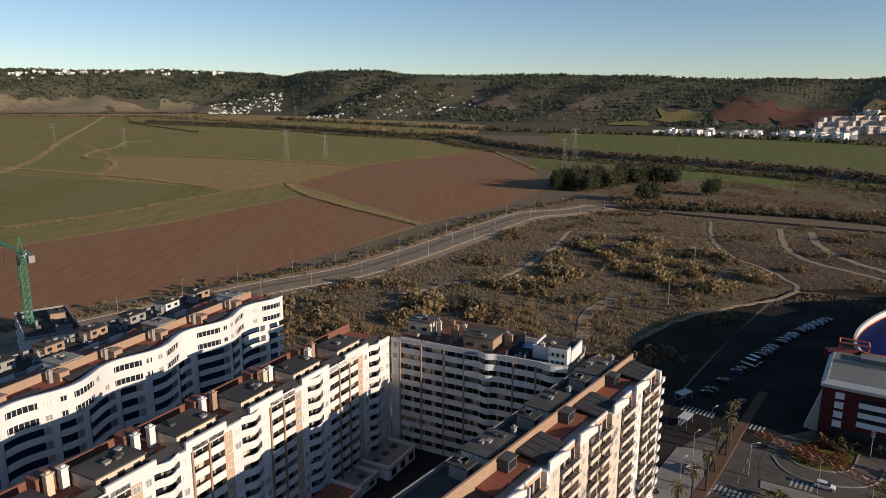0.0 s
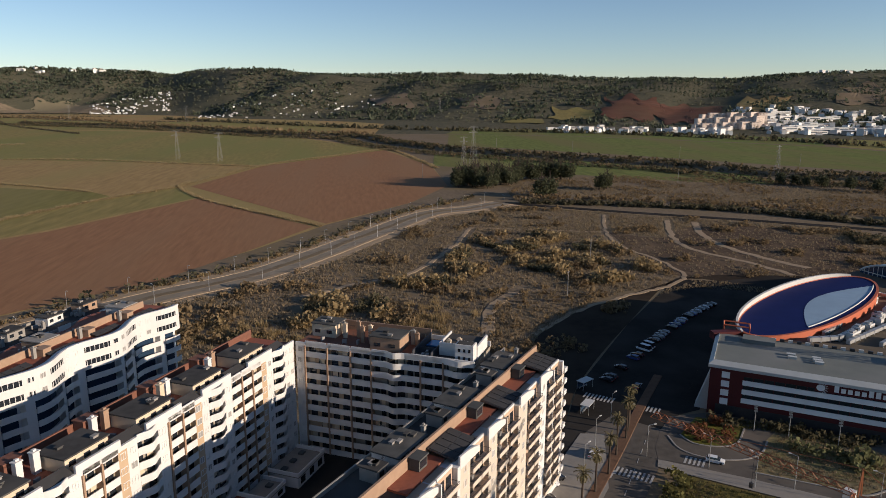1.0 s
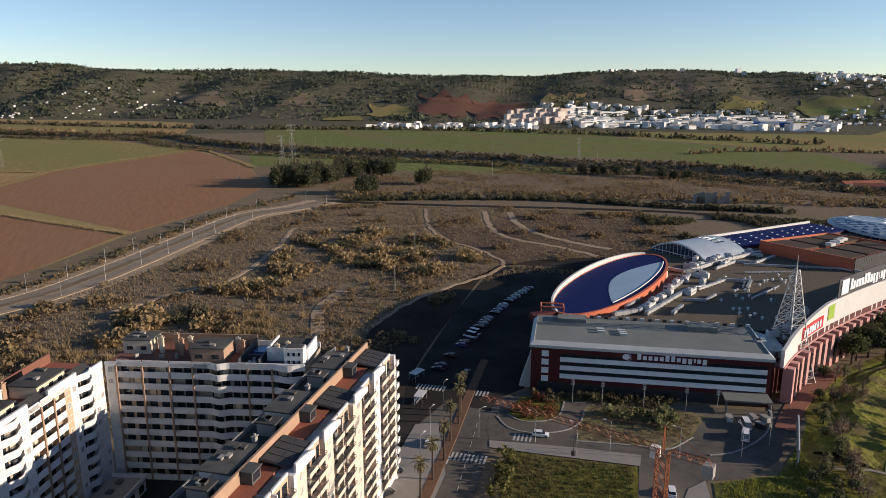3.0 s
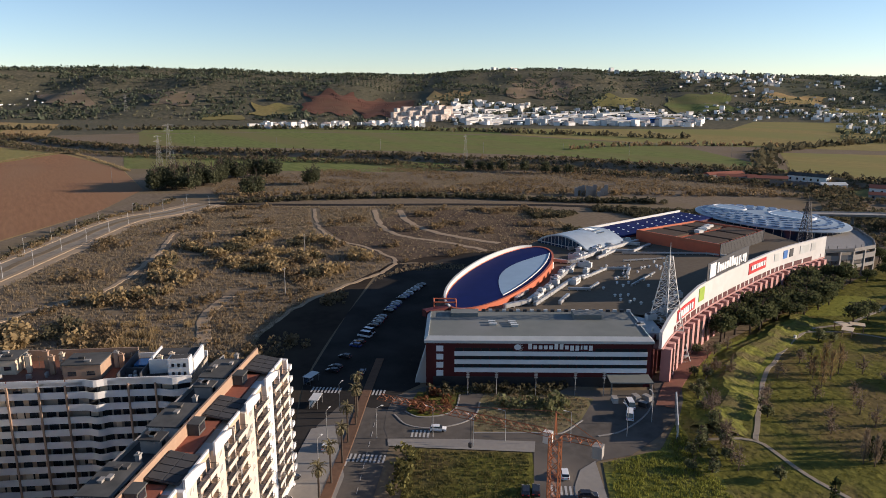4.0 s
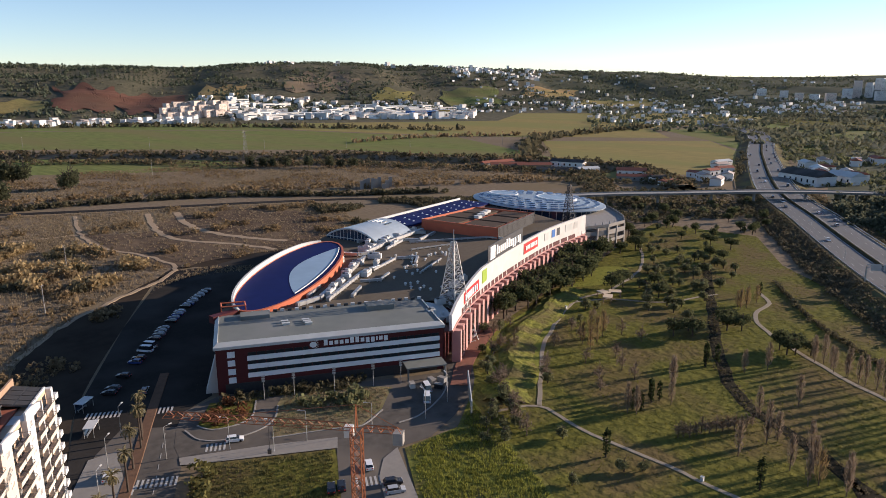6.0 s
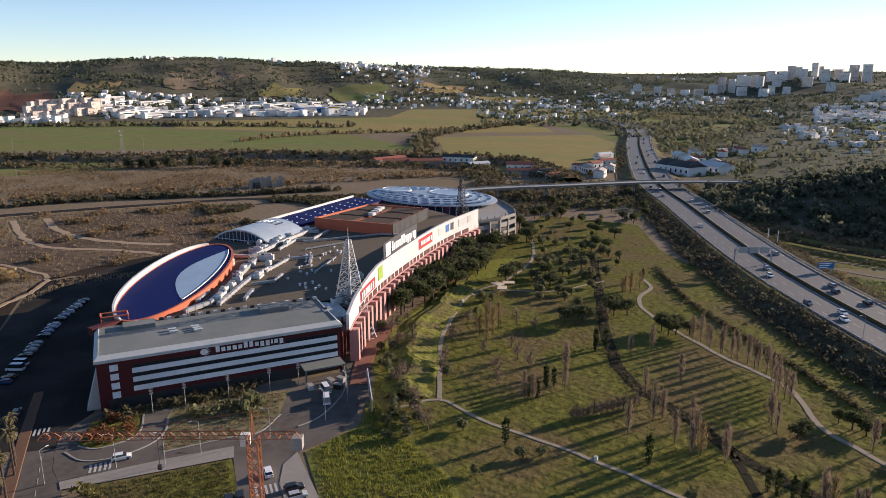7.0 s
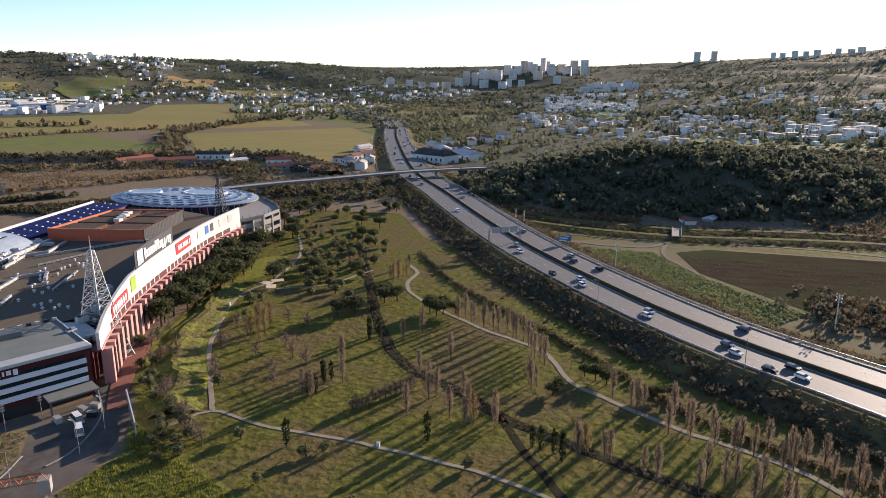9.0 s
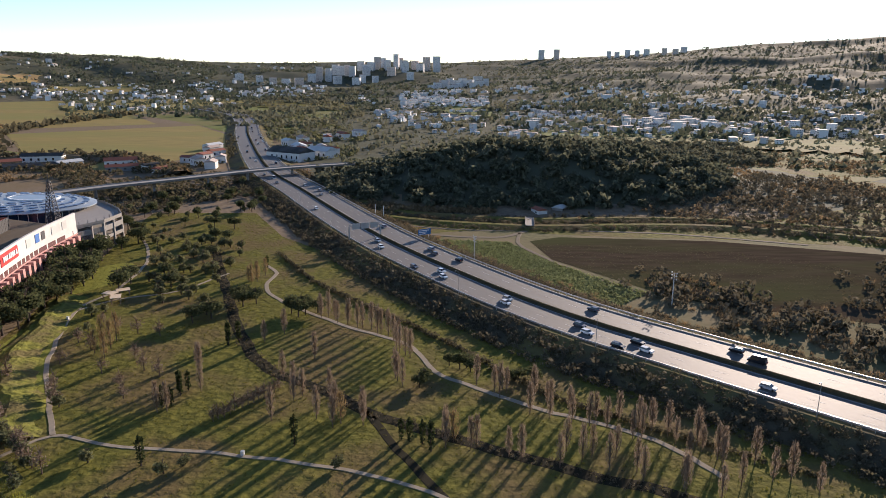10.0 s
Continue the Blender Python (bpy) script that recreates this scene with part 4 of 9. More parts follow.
def north_wing():
    rng = random.Random(12)
    b = empty("apartment_block", axes(42, 128, -0.894, 0.447))
    D = 13.0
    bays = [("c", 6.6), ("p", 0.35), ("b", 4.7), ("p", 0.35), ("b", 3.6), ("c", 4.6), ("b", 3.0), ("p", 0.35), ("b", 4.6), ("p", 0.35), ("n", 5.4), ("p", 0.35), ("n", 5.2), ("p", 0.35), ("w", 2.2)]
    end = facade(b, bays, D, 10, 2.58, rng, 3.4, top=29.2)
    part("terrace", boxes((14.2, end, -D, -0.4, 29.2, 29.35)), M["brown_tile"], b, "red-brown tiled roof terrace")
    part("terrace", boxes((0, 14, -D, -0.4, 29.2, 29.3)), M["roof_dark"], b, "dark sunken roof terrace")
    part("parapet", boxes((0, 14, -0.4, 0.05, 29.2, 30.3)), M["white"], b)
    part("parapet", boxes((14, end, -0.4, 0.05, 29.2, 29.8)), M["white"], b)
    part("parapet", boxes((14, end, -D - 0.3, -D, 29.0, 31.6)), M["tan"], b)
    part("parapet", boxes((0, 14, -D - 0.3, -D, 29.0, 30.3)), M["white"], b)
    part("screen", boxes((9.6, 9.8, -7.6, -0.6, 29.35, 30.9), (9.8, 13.8, -4.4, -4.2, 29.35, 30.6), (13.8, 14.0, -D, -0.5, 29.35, 31.0)), M["sign_dark"], b, "dark screens round the sunken terrace")
    penthouse(b, 17.5, 24.5, -8.0, -2.2, 29.35, 32.6, "tan", "roof_grey", rng)
    penthouse(b, 35.0, 41.0, -11.0, -6.0, 29.35, 32.6, "cream", "roof_grey", rng)
    ph = part("penthouse", boxes((0.4, 9.0, -12.0, -4.0, 29.35, 31.6)), M["white"], b, "white stepped penthouse")
    part("roof", boxes((0.9, 8.6, -11.6, -4.4, 31.6, 31.75)), M["roof_dark"], ph)
    for r in ((0.4, 9.0, -4.3, -4.0, 31.6, 32.2), (0.4, 0.8, -12, -4.3, 31.6, 32.2), (8.7, 9.0, -12, -4.3, 31.6, 32.2)):
        part("parapet", boxes(r), M["white"], ph)
    part("stair_head", boxes((0.6, 4.6, -4.0, -1.4, 29.35, 33.2)), M["white"], b, "white stair head with small windows")
    part("roof", boxes((0.9, 4.3, -3.7, -1.7, 33.2, 33.3)), M["roof_dark"], b)
    part("pool", boxes((10.2, 13.4, -11.5, -8.0, 29.36, 29.7)), M["pool"], b, "small blue rooftop pool")
    for x in (5.5, 7.2, 15.5, 16.6, 25.6, 26.8, 27.9, 30.2, 33.0, 34.1):
        chimney(b, x, -4.5 - 5 * rng.random(), 29.35, 32.0 + rng.random(), rng.choice(("concrete", "tan", "cream")), 0.42)
    for x in (11.5, 28.5, 31.5, 37):
        put("air_conditioner", ac_unit_mesh(), b, x, -2.4 - 2 * rng.random(), 29.35, rng.uniform(0, 3))
    for x in (14, 32):
        antenna(b, x, -9, 29.35)
    for k in range(3):
        for z in (29.9, 31.6):
            part("window", boxes((1.2 + k * 1.1, 1.7 + k * 1.1, -1.42, -1.33, z, z + 0.7)), M["glass"], b)
    for k in range(2):
        part("planter", boxes((11 + k, 11.6 + k, -3, -2.4, 29.35, 29.8)), M["white"], b)
    return tagged(b, "ten-storey block of flats with bands of white balconies", "apartment block", "flats round the courtyard")


M["brown_tile"] = mat("brown_roof_tiles", (0.20, 0.085, 0.055), (0.14, 0.062, 0.042), 0.85, 1.2, 0.1, 0.15)
M["solar_grey"] = mat("grey_roof_sheet", (0.10, 0.098, 0.095), (0.075, 0.074, 0.072), 0.6, 0.6, 0.1, 0.1)
M["peach_wall"] = mat("peach_render", (0.56, 0.40, 0.28), (0.50, 0.35, 0.245), 0.85, 0.6, 0.1, 0.08)
M["warm_white"] = mat("warm_white_render", (0.60, 0.52, 0.42), (0.54, 0.46, 0.37), 0.85, 0.6, 0.1, 0.08)
M["pool"] = glass_mat("pool_water", (0.03, 0.16, 0.34), 0.1)


def deck_balcony(w, deep):
    """A jutting balcony slab with a low kerb, and a dark rail."""
    def make():
        bm = boxes((-w / 2, w / 2, 0, deep, -0.16, 0.08))
        box(bm, -w / 2, w / 2, deep - 0.1, deep + 0.02, -0.16, 0.62)
        return bm
    return cached(f"deck_balcony_{w}_{deep}", make, M["warm_white"])


def balcony_rail(w, deep):
    def make():
        bm = bmesh.new()
        for x in np.linspace(-w / 2 + 0.06, w / 2 - 0.06, 9):
            bar(bm, (x, deep - 0.05, 0.4), (x, deep - 0.05, 1.0), 0.03, 3)
        for z in (0.7, 1.0):
            bar(bm, (-w / 2, deep - 0.05, z), (w / 2, deep - 0.05, z), 0.04)
        for sd in (-1, 1):
            bar(bm, (sd * (w / 2 - 0.05), 0, 1.0), (sd * (w / 2 - 0.05), deep, 1.0), 0.04)
        return bm
    return cached(f"rail_{w}_{deep}", make, M["dark_metal"])


def arched_parapet(x0, x1, z0, z1, y0, y1, flip):
    """A parapet whose top sweeps up in a quarter curve."""
    bm, n = bmesh.new(), 8
    top = []
    for k in range(n + 1):
        t = k / n
        top.append((x0 + (x1 - x0) * t, z0 + 0.35 + (z1 - z0 - 0.35) * math.sin((t if not flip else 1 - t) * math.pi / 2) ** 0.8))
    loops = [[bm.verts.new((x, y, z)) for x, z in [(x0, z0 - 0.6)] + top + [(x1, z0 - 0.6)]] for y in (y0, y1)]
    bm.faces.new(loops[0])
    bm.faces.new(loops[1][::-1])
    m = len(loops[0])
    for k in range(m):
        bm.faces.new((loops[0][k], loops[1][k], loops[1][(k + 1) % m], loops[0][(k + 1) % m]))
    bmesh.ops.recalc_face_normals(bm, faces=bm.faces)
    return bm


def right_wing():
    rng = random.Random(13)
    b = empty("apartment_block", axes(62, 131, -0.59, -0.807))
    D, x, fh = 13.5, 0.0, 2.62
    mods = [("w", 1.0), ("k", 5.0), ("f", 0.3), ("k", 4.3), ("w", 3.4), ("k", 3.8), ("k", 3.4), ("w", 3.4)]
    for r in range(3):
        for i, (kind, w) in enumerate(mods):
            front = {"k": -0.6, "w": 0.3, "f": 0.3}[kind]
            part("wall", boxes((x, x + w, -D, front, 0, 28.0), (x, x + w, -1.3, front, 28.0, 28.5)), M["peach_wall" if kind == "k" else "warm_white" if r == 1 or i == 7 else "white"], b)
            for k in range(10):
                z = 2.0 + k * fh
                if kind == "k":
                    bal = put("balcony", deck_balcony(round(w * 0.92, 2), 1.4), b, x + w / 2, -0.6, z)
                    put("rail", balcony_rail(round(w * 0.92, 2), 1.4), bal)
                    for sd in (-1, 1):
                        if rng.random() < 0.85:
                            put("glass_door", glass_door(round(w * 0.3, 1)), b, x + w * (0.5 + 0.22 * sd), -0.56, z + 0.1)
                    if rng.random() < 0.15:
                        put("air_conditioner", ac_unit_mesh(), b, x + w * 0.5, -0.2, z + 0.1)
                elif w > 2:
                    window(b, x + w / 2, 0.31, z + 1.0, 1.1, 1.25, 0.0, rng)
            if kind == "k":
                part("parapet", boxes((x, x + w, -0.9, -0.59, 28.5, 29.0)), M["white"], b)
            if kind == "w" and w > 2:
                part("parapet", arched_parapet(x - 3.4, x + w + 0.2, 28.4, 30.0, 0.02, 0.36, False), M["white"], b)
            x += w
    end = x
    # the far end wall with its white balcony fins
    for k in range(10):
        part("balcony", boxes((-1.6, 0.0, -6.0, 0.6, 2.1 + k * 2.62, 3.1 + k * 2.62)), M["white"], b)
    part("roof", boxes((0, end, -D, -3.0, 28.0, 28.15)), M["roof_dark"], b, "dark flat roof")
    part("parapet", boxes((0, end, -D - 0.25, -D, 26.0, 29.0)), M["concrete"], b)
    part("spine_wall", boxes((-0.5, end, -6.6, -6.2, 28.1, 30.6)), M["tan"], b, "tan wall along the middle of the roof")
    for k in range(3):
        o = 20 * k
        part("terrace", boxes((o + 8.5, o + 20, -6.2, -2.9, 28.15, 28.5)), M["terracotta"], b, "terracotta roof terrace")
        part("dormer", boxes((o + 11.5, o + 14.0, -6.1, -4.3, 28.5, 30.4), (o + 11.3, o + 14.2, -6.15, -4.1, 30.4, 30.6)), M["roof_grey"], b)
        part("window", boxes((o + 11.8, o + 13.7, -4.3, -4.24, 28.9, 30.1)), M["glass"], b)
        sloped_strips(b, o + 0.4, o + 8.6, -6.0, -1.0, 29.3, 28.5, M["solar_grey"], "solar_roof", "sloping roof of grey sheets", 40, 31.2, 0.25)
        for j in range(4):
            for i in range(2):
                bm = bmesh.new()
                for w in box(bm, o + 0.9 + 1.95 * j, o + 2.65 + 1.95 * j, -5.7 + 2.35 * i, -3.55 + 2.35 * i, 0.3, 0.38):
                    w.co.z += 29.3 - 0.8 * (w.co.y + 6.0) / 5.0
                part("solar_panel", bm, M["solar"], b)
        penthouse(b, o + 6.0, o + 14.5, -12.6, -7.6, 28.15, 30.3, "white", "roof_grey", rng)
        penthouse(b, o + 17.0, o + 19.5, -11.4, -8.2, 28.15, 30.6, "concrete", "roof_dark", rng)
        for j in range(4):
            put("air_conditioner", ac_unit_mesh(), b, o + 15.2 + 1.2 * j, -8.0 - rng.random() * 4, 28.15, rng.uniform(0, 3))
        chimney(b, o + 4.5, -9, 28.15, 30.8, "concrete", 0.4)
        antenna(b, o + 16, -9.5, 28.15)
    part("base", boxes((0, end, -0.85, 0.6, 0.02, 2.0)), M["white"], b)
    return tagged(b, "white and cream block of flats with jutting sunlit balconies", "apartment block", "flats round the courtyard")


def wave_line(s):
    """The wavy front of the curved block: plan point and outward way at s metres from its north end."""
    return 1.5 * math.sin(s * math.tau / 21.5 + 1.2)


def wavy_band(s0, s1, o0, o1, z0, z1, step=1.2):
    bm = bmesh.new()
    n = max(2, int((s1 - s0) / step))
    rows = []
    for k in range(n + 1):
        s = s0 + (s1 - s0) * k / n
        w = wave_line(s)
        rows.append([bm.verts.new((s, w + o, z)) for o, z in ((o0, z0), (o1, z0), (o1, z1), (o0, z1))])
    for a, c in zip(rows, rows[1:]):
        for j in range(4):
            bm.faces.new((a[j], c[j], c[(j + 1) % 4], a[(j + 1) % 4]))
    bm.faces.new(rows[0])
    bm.faces.new(rows[-1][::-1])
    bmesh.ops.recalc_face_normals(bm, faces=bm.faces)
    return bm


def curved_block():
    rng = random.Random(14)
    b = empty("apartment_block", axes(-29.5, 179, -0.39, -0.921))
    L, fh = 118.0, 2.95
    part("wall", wavy_band(0, L, -15, -1.6, 0, 29.0), M["white"], b)
    # closed strips of wall between the balcony stacks, two white storeys on top
    stacks = []
    s = 0.6
    while s < L - 8:
        stacks.append((s, s + 4.6))
        part("wall", wavy_band(s + 4.6, s + 5.8, -1.6, 0.0, 0, 23.6), M["white"], b)
        stacks.append((s + 5.8, s + 14.2))
        part("wall", wavy_band(s + 14.2, s + 16.0, -1.6, 0.0, 0, 23.6), M["white"], b)
        s += 16.0
    for s0, s1 in stacks:
        for k in range(8):
            z = 0.4 + k * fh
            part("balcony", wavy_band(s0, s1, -1.6, 0.35, z - 0.12, z + 0.1), M["white"], b)
            part("parapet", wavy_band(s0, s1, 0.15, 0.35, z + 0.1, z + 1.2), M["white"], b)
            part("glass_door", wavy_band(s0 + 0.5, s1 - 0.5, -1.58, -1.5, z + 0.1, z + 2.5), M["glass_blue"], b)
    part("wall", wavy_band(0, L, -1.6, 0.05, 23.6, 30.0), M["white"], b, "smooth white upper storeys")
    part("cornice", wavy_band(0, L, -0.3, 0.2, 30.0, 30.35), M["white"], b)
    s = 1.5
    k = 0
    while s < L - 6:
        for z in (24.4, 27.4):
            if k % 3 == 0:
                w = wavy_band(s, s + 5.5, 0.03, 0.12, z + 0.3, z + 1.5)
                p = part("window", w, M["glass"], b)
                for j in range(6):
                    xx = s + 0.5 + j * 0.95
                    part("mullion", boxes((xx - 0.06, xx + 0.06, wave_line(xx) + 0.02, wave_line(xx) + 0.17, z + 0.3, z + 1.5)), M["white"], p)
            else:
                turn = math.atan2(wave_line(s + 1.1) - wave_line(s + 0.9), 0.2)
                window(b, s + 1.0, wave_line(s + 1.0) + 0.06, z + 0.4, 1.3, 1.2, turn, rng)
        s += 6.6 if k % 3 == 0 else 2.6
        k += 1
    # roof: red terraces, walls, chimneys
    part("terrace", wavy_band(0, L, -15, -0.35, 29.0, 29.3), M["terracotta"], b, "terracotta roof terrace")
    part("wall", boxes((2, L, -8.0, -7.6, 29.3, 31.0)), M["tan"], b)
    for x in range(4, 112, 13):
        if x % 26 == 4:
            penthouse(b, x, x + 5, -13.5, -8.2, 29.3, 31.2, rng.choice(("tan", "concrete", "white")), "concrete", rng)
        part("dormer", boxes((x + 6.2, x + 8.4, -6.2, -4.2, 29.3, 30.9), (x + 6.0, x + 8.6, -6.4, -4.0, 30.9, 31.1)), M["tan"], b)
        for j in range(4):
            put("solar_panel", solar_panel_mesh(), b, x + 1.0 + 2.0 * j, -3.2, 29.4)
        chimney(b, x + 9.5, -5.5, 29.3, 31.6, "concrete", 0.4)
        for j in range(2):
            put("air_conditioner", ac_unit_mesh(), b, x + 6.5 + 1.5 * j, -10 - rng.random() * 2, 29.3, rng.uniform(0, 3))
    return tagged(b, "wavy white block of flats with blue-shaded balconies", "apartment block")


def back_block(x, y, dx, dy, L, D, h, seed, label):
    """A plainer block of which the roofs show above the one before it."""
    rng = random.Random(seed)
    b = empty("apartment_block", axes(x, y, dx, dy))
    facade(b, [("w", 3.0), ("b", 4.0)] * int(L / 7), D, 3, 2.9, rng, h - 8.8, top=h)
    L = int(L / 7) * 7
    part("roof", boxes((0, L, -D, 0, h, h + 0.15)), M["roof_dark"], b)
    for r in ((0, L, -0.3, 0, h, h + 0.8), (0, L, -D, -D + 0.3, h, h + 0.8), (0, 0.3, -D + 0.3, -0.3, h, h + 0.8), (L - 0.3, L, -D + 0.3, -0.3, h, h + 0.8)):
        part("parapet", boxes(r), M["concrete"], b)
    for k in range(int(L / 12)):
        penthouse(b, 2 + 12 * k, 7 + 12 * k, -D + 2, -D + 6, h + 0.15, h + 2.6, rng.choice(("white", "tan", "concrete")), "roof_dark", rng)
        for j in range(4):
            put("air_conditioner", ac_unit_mesh(), b, 8 + 12 * k + rng.uniform(0, 3), -rng.uniform(2, D - 2), h + 0.15, rng.uniform(0, 3))
        chimney(b, 9.5 + 12 * k, -4, h + 0.15, h + 2.2, "concrete", 0.4)
    return tagged(b, label, "apartment block")


left_wing()
north_wing()
right_wing()
curved_block()
back_block(-47, 190, -0.39, -0.921, 84, 11, 26.5, 21, "grey-roofed block of flats with roof plant")
back_block(-97, 172, -0.6, 0.8, 28, 14, 19.0, 22, "cream block of flats beside a building site")


# paving coloured near black for the shade between the flats
M["shaded_yard"] = mat("shaded_yard_paving", (0.035, 0.033, 0.03), (0.025, 0.024, 0.022), 0.9, 0.6, 0.1, 0.2)


def courtyard():
    b = empty("courtyard_annex", axes(4, 147, -0.457, -0.889))
    for x0, x1, y0, y1, h in ((4, 15, 2, 9, 5.8), (17, 24, 2, 7, 5.2), (26, 40, 2, 9, 6.6), (48, 62, 2, 9, 6.6)):
        w = part("wall", boxes((x0, x1, y0, y1, 3.3, h)), M["white"], b)
        part("roof", boxes((x0 - 0.2, x1 + 0.2, y0 - 0.2, y1 + 0.2, h, h + 0.2)), M["paving" if h < 6 else "terracotta"], w)
        for q in ((x0 - 0.2, x1 + 0.2, y1 - 0.1, y1 + 0.2), (x0 - 0.2, x0 + 0.1, y0 - 0.2, y1 - 0.1), (x1 - 0.1, x1 + 0.2, y0 - 0.2, y1 - 0.1)):
            part("parapet", boxes((*q, h + 0.2, h + 1.0)), M["white"], w)
        for k in range(int((x1 - x0) / 3.6)):
            part("rooflight", boxes((x0 + 1.4 + 3.6 * k, x0 + 2.8 + 3.6 * k, y0 + 2, y0 + 3.2, h + 0.2, h + 0.6)), M["roof_grey"], w)
            part("window", boxes((x0 + 1.0 + 3.6 * k, x0 + 2.8 + 3.6 * k, y1 - 0.02, y1 + 0.06, 3.9, h - 0.4)), M["glass"], w)
    tagged(b, "low flat-roofed annexes in the shaded courtyard", "annex")
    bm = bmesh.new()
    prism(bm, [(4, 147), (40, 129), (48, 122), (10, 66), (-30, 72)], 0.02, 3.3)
    tagged(part("courtyard", bm, M["shaded_yard"]), "paved courtyard deck coloured dark for the shade between the flats", "courtyard", kind="structure")


courtyard()
COURT_TREES = ((22, 112), (27, 104), (16, 98), (30, 116), (12, 88), (24, 94), (6, 84))


# ---- the shopping centre ----
ARC = [(171, 124), (184, 131), (206, 140), (238, 149.5), (282, 159.5), (322, 163.5)]


def lattice_mast(parent, x, y, h, w0, w1, r, material, name="lattice_mast", steps=9, z0=0.0, spike=3.0, bow=0.8):
    """A four-legged tapering lattice tower."""
    bm = bmesh.new()
    corners = ((-1, -1), (1, -1), (1, 1), (-1, 1))
    at = lambda k, c: Vector((x + c[0] * (w0 + (w1 - w0) * (k / steps) ** bow) / 2, y + c[1] * (w0 + (w1 - w0) * (k / steps) ** bow) / 2, z0 + h * k / steps))
    for k in range(steps):
        for i, c in enumerate(corners):
            d = corners[(i + 1) % 4]
            bar(bm, at(k, c), at(k + 1, c), r)
            bar(bm, at(k, c), at(k + 1, d), r * 0.6, 3)
            bar(bm, at(k, d), at(k + 1, c), r * 0.6, 3)
            bar(bm, at(k + 1, c), at(k + 1, d), r * 0.6, 3)
    if spike:
        bar(bm, (x, y, z0 + h), (x, y, z0 + h + spike), r * 1.2, 5, r * 0.4)
    return part(name, bm, material, parent)


def duct(parent, pts, w, z, material, rng):
    """A rectangular air duct on short feet along plan points, with bends boxed in."""
    bm = bmesh.new()
    for (x0, y0), (x1, y1) in zip(pts, pts[1:]):
        d = Vector((x1 - x0, y1 - y0, 0))
        m = Matrix.Translation((x0, y0, z)) @ Matrix.Rotation(math.atan2(d.y, d.x), 4, "Z")
        box(bm, -w / 2, d.length + w / 2, -w / 2, w / 2, 0.35, 0.35 + w, m)
        for k in range(int(d.length / 3) + 1):
            box(bm, 3 * k - 0.1, 3 * k + 0.1, -w / 2 - 0.08, w / 2 + 0.08, 0, 0.45 + w, m)
    return part("air_duct", bm, material, parent)


def air_handler(parent, x, y, z, turn, l, w, h):
    """A plant casing on a low base, with a hood and a round fan on top."""
    bm = bmesh.new()
    rows = []
    for sx, sy, zz in ((0.96, 0.92, 0.0), (0.96, 0.92, 0.3), (1, 1, 0.3), (1, 1, h - 0.12), (0.96, 0.93, h)):
        rows.append([bm.verts.new((px * l / 2 * sx, py * w / 2 * sy, zz)) for px, py in ((-1, -1), (1, -1), (1, 1), (-1, 1))])
    for p, q in zip(rows, rows[1:]):
        for k in range(4):
            bm.faces.new((p[k], p[(k + 1) % 4], q[(k + 1) % 4], q[k]))
    bm.faces.new(rows[0][::-1])
    bm.faces.new(rows[-1])
    ob = part("air_handler", bm, M["unit_white"], parent)
    ob.matrix_basis = Matrix.Translation((x, y, z)) @ Matrix.Rotation(turn, 4, "Z")
    part("hood", boxes((-l * 0.34, l * 0.08, -w * 0.3, w * 0.3, h, h + 0.5)), M["metal"], ob)
    bm = bmesh.new()
    bar(bm, (l * 0.28, 0, h), (l * 0.28, 0, h + 0.4), w * 0.3, 10)
    part("fan", bm, M["dark_metal"], ob)
    part("grille", boxes((-l * 0.4, l * 0.4, -w / 2 - 0.05, -w / 2 + 0.02, h * 0.4, h * 0.75)), M["shutter"], ob)


M["unit_white"] = mat("white_plant_casing", (0.62, 0.61, 0.57), (0.5, 0.49, 0.46), 0.6, 1.5, 0.3, 0.05)


def roof_vent_mesh():
    def make():
        bm = bmesh.new()
        bar(bm, (0, 0, 0), (0, 0, 0.7), 0.35, 8)
        bar(bm, (0, 0, 0.7), (0, 0, 0.95), 0.62, 8, 0.45)
        bar(bm, (0, 0, 0.95), (0, 0, 1.15), 0.45, 8, 0.1)
        return bm
    return cached("roof_vent", make, M["unit_white"])


def ell(cx, cy, a, b, ax, n=72, a0=0.0, a1=math.tau):
    c, s = math.cos(ax), math.sin(ax)
    return [(cx + a * math.cos(t) * c - b * math.sin(t) * s, cy + a * math.cos(t) * s + b * math.sin(t) * c) for t in np.linspace(a0, a1, n, endpoint=False)]


def ring(bm, outer, inner, z0, z1, z1b=None):
    """A closed wall between two plan loops."""
    n = len(outer)
    v = [[bm.verts.new((p[0], p[1], z)) for p, z in ((outer[k], z0), (outer[k], z1), (inner[k], z1), (inner[k], z0))] for k in range(n)]
    for k in range(n):
        a, c = v[k], v[(k + 1) % n]
        for j in range(4):
            bm.faces.new((a[j], c[j], c[(j + 1) % 4], a[(j + 1) % 4]))


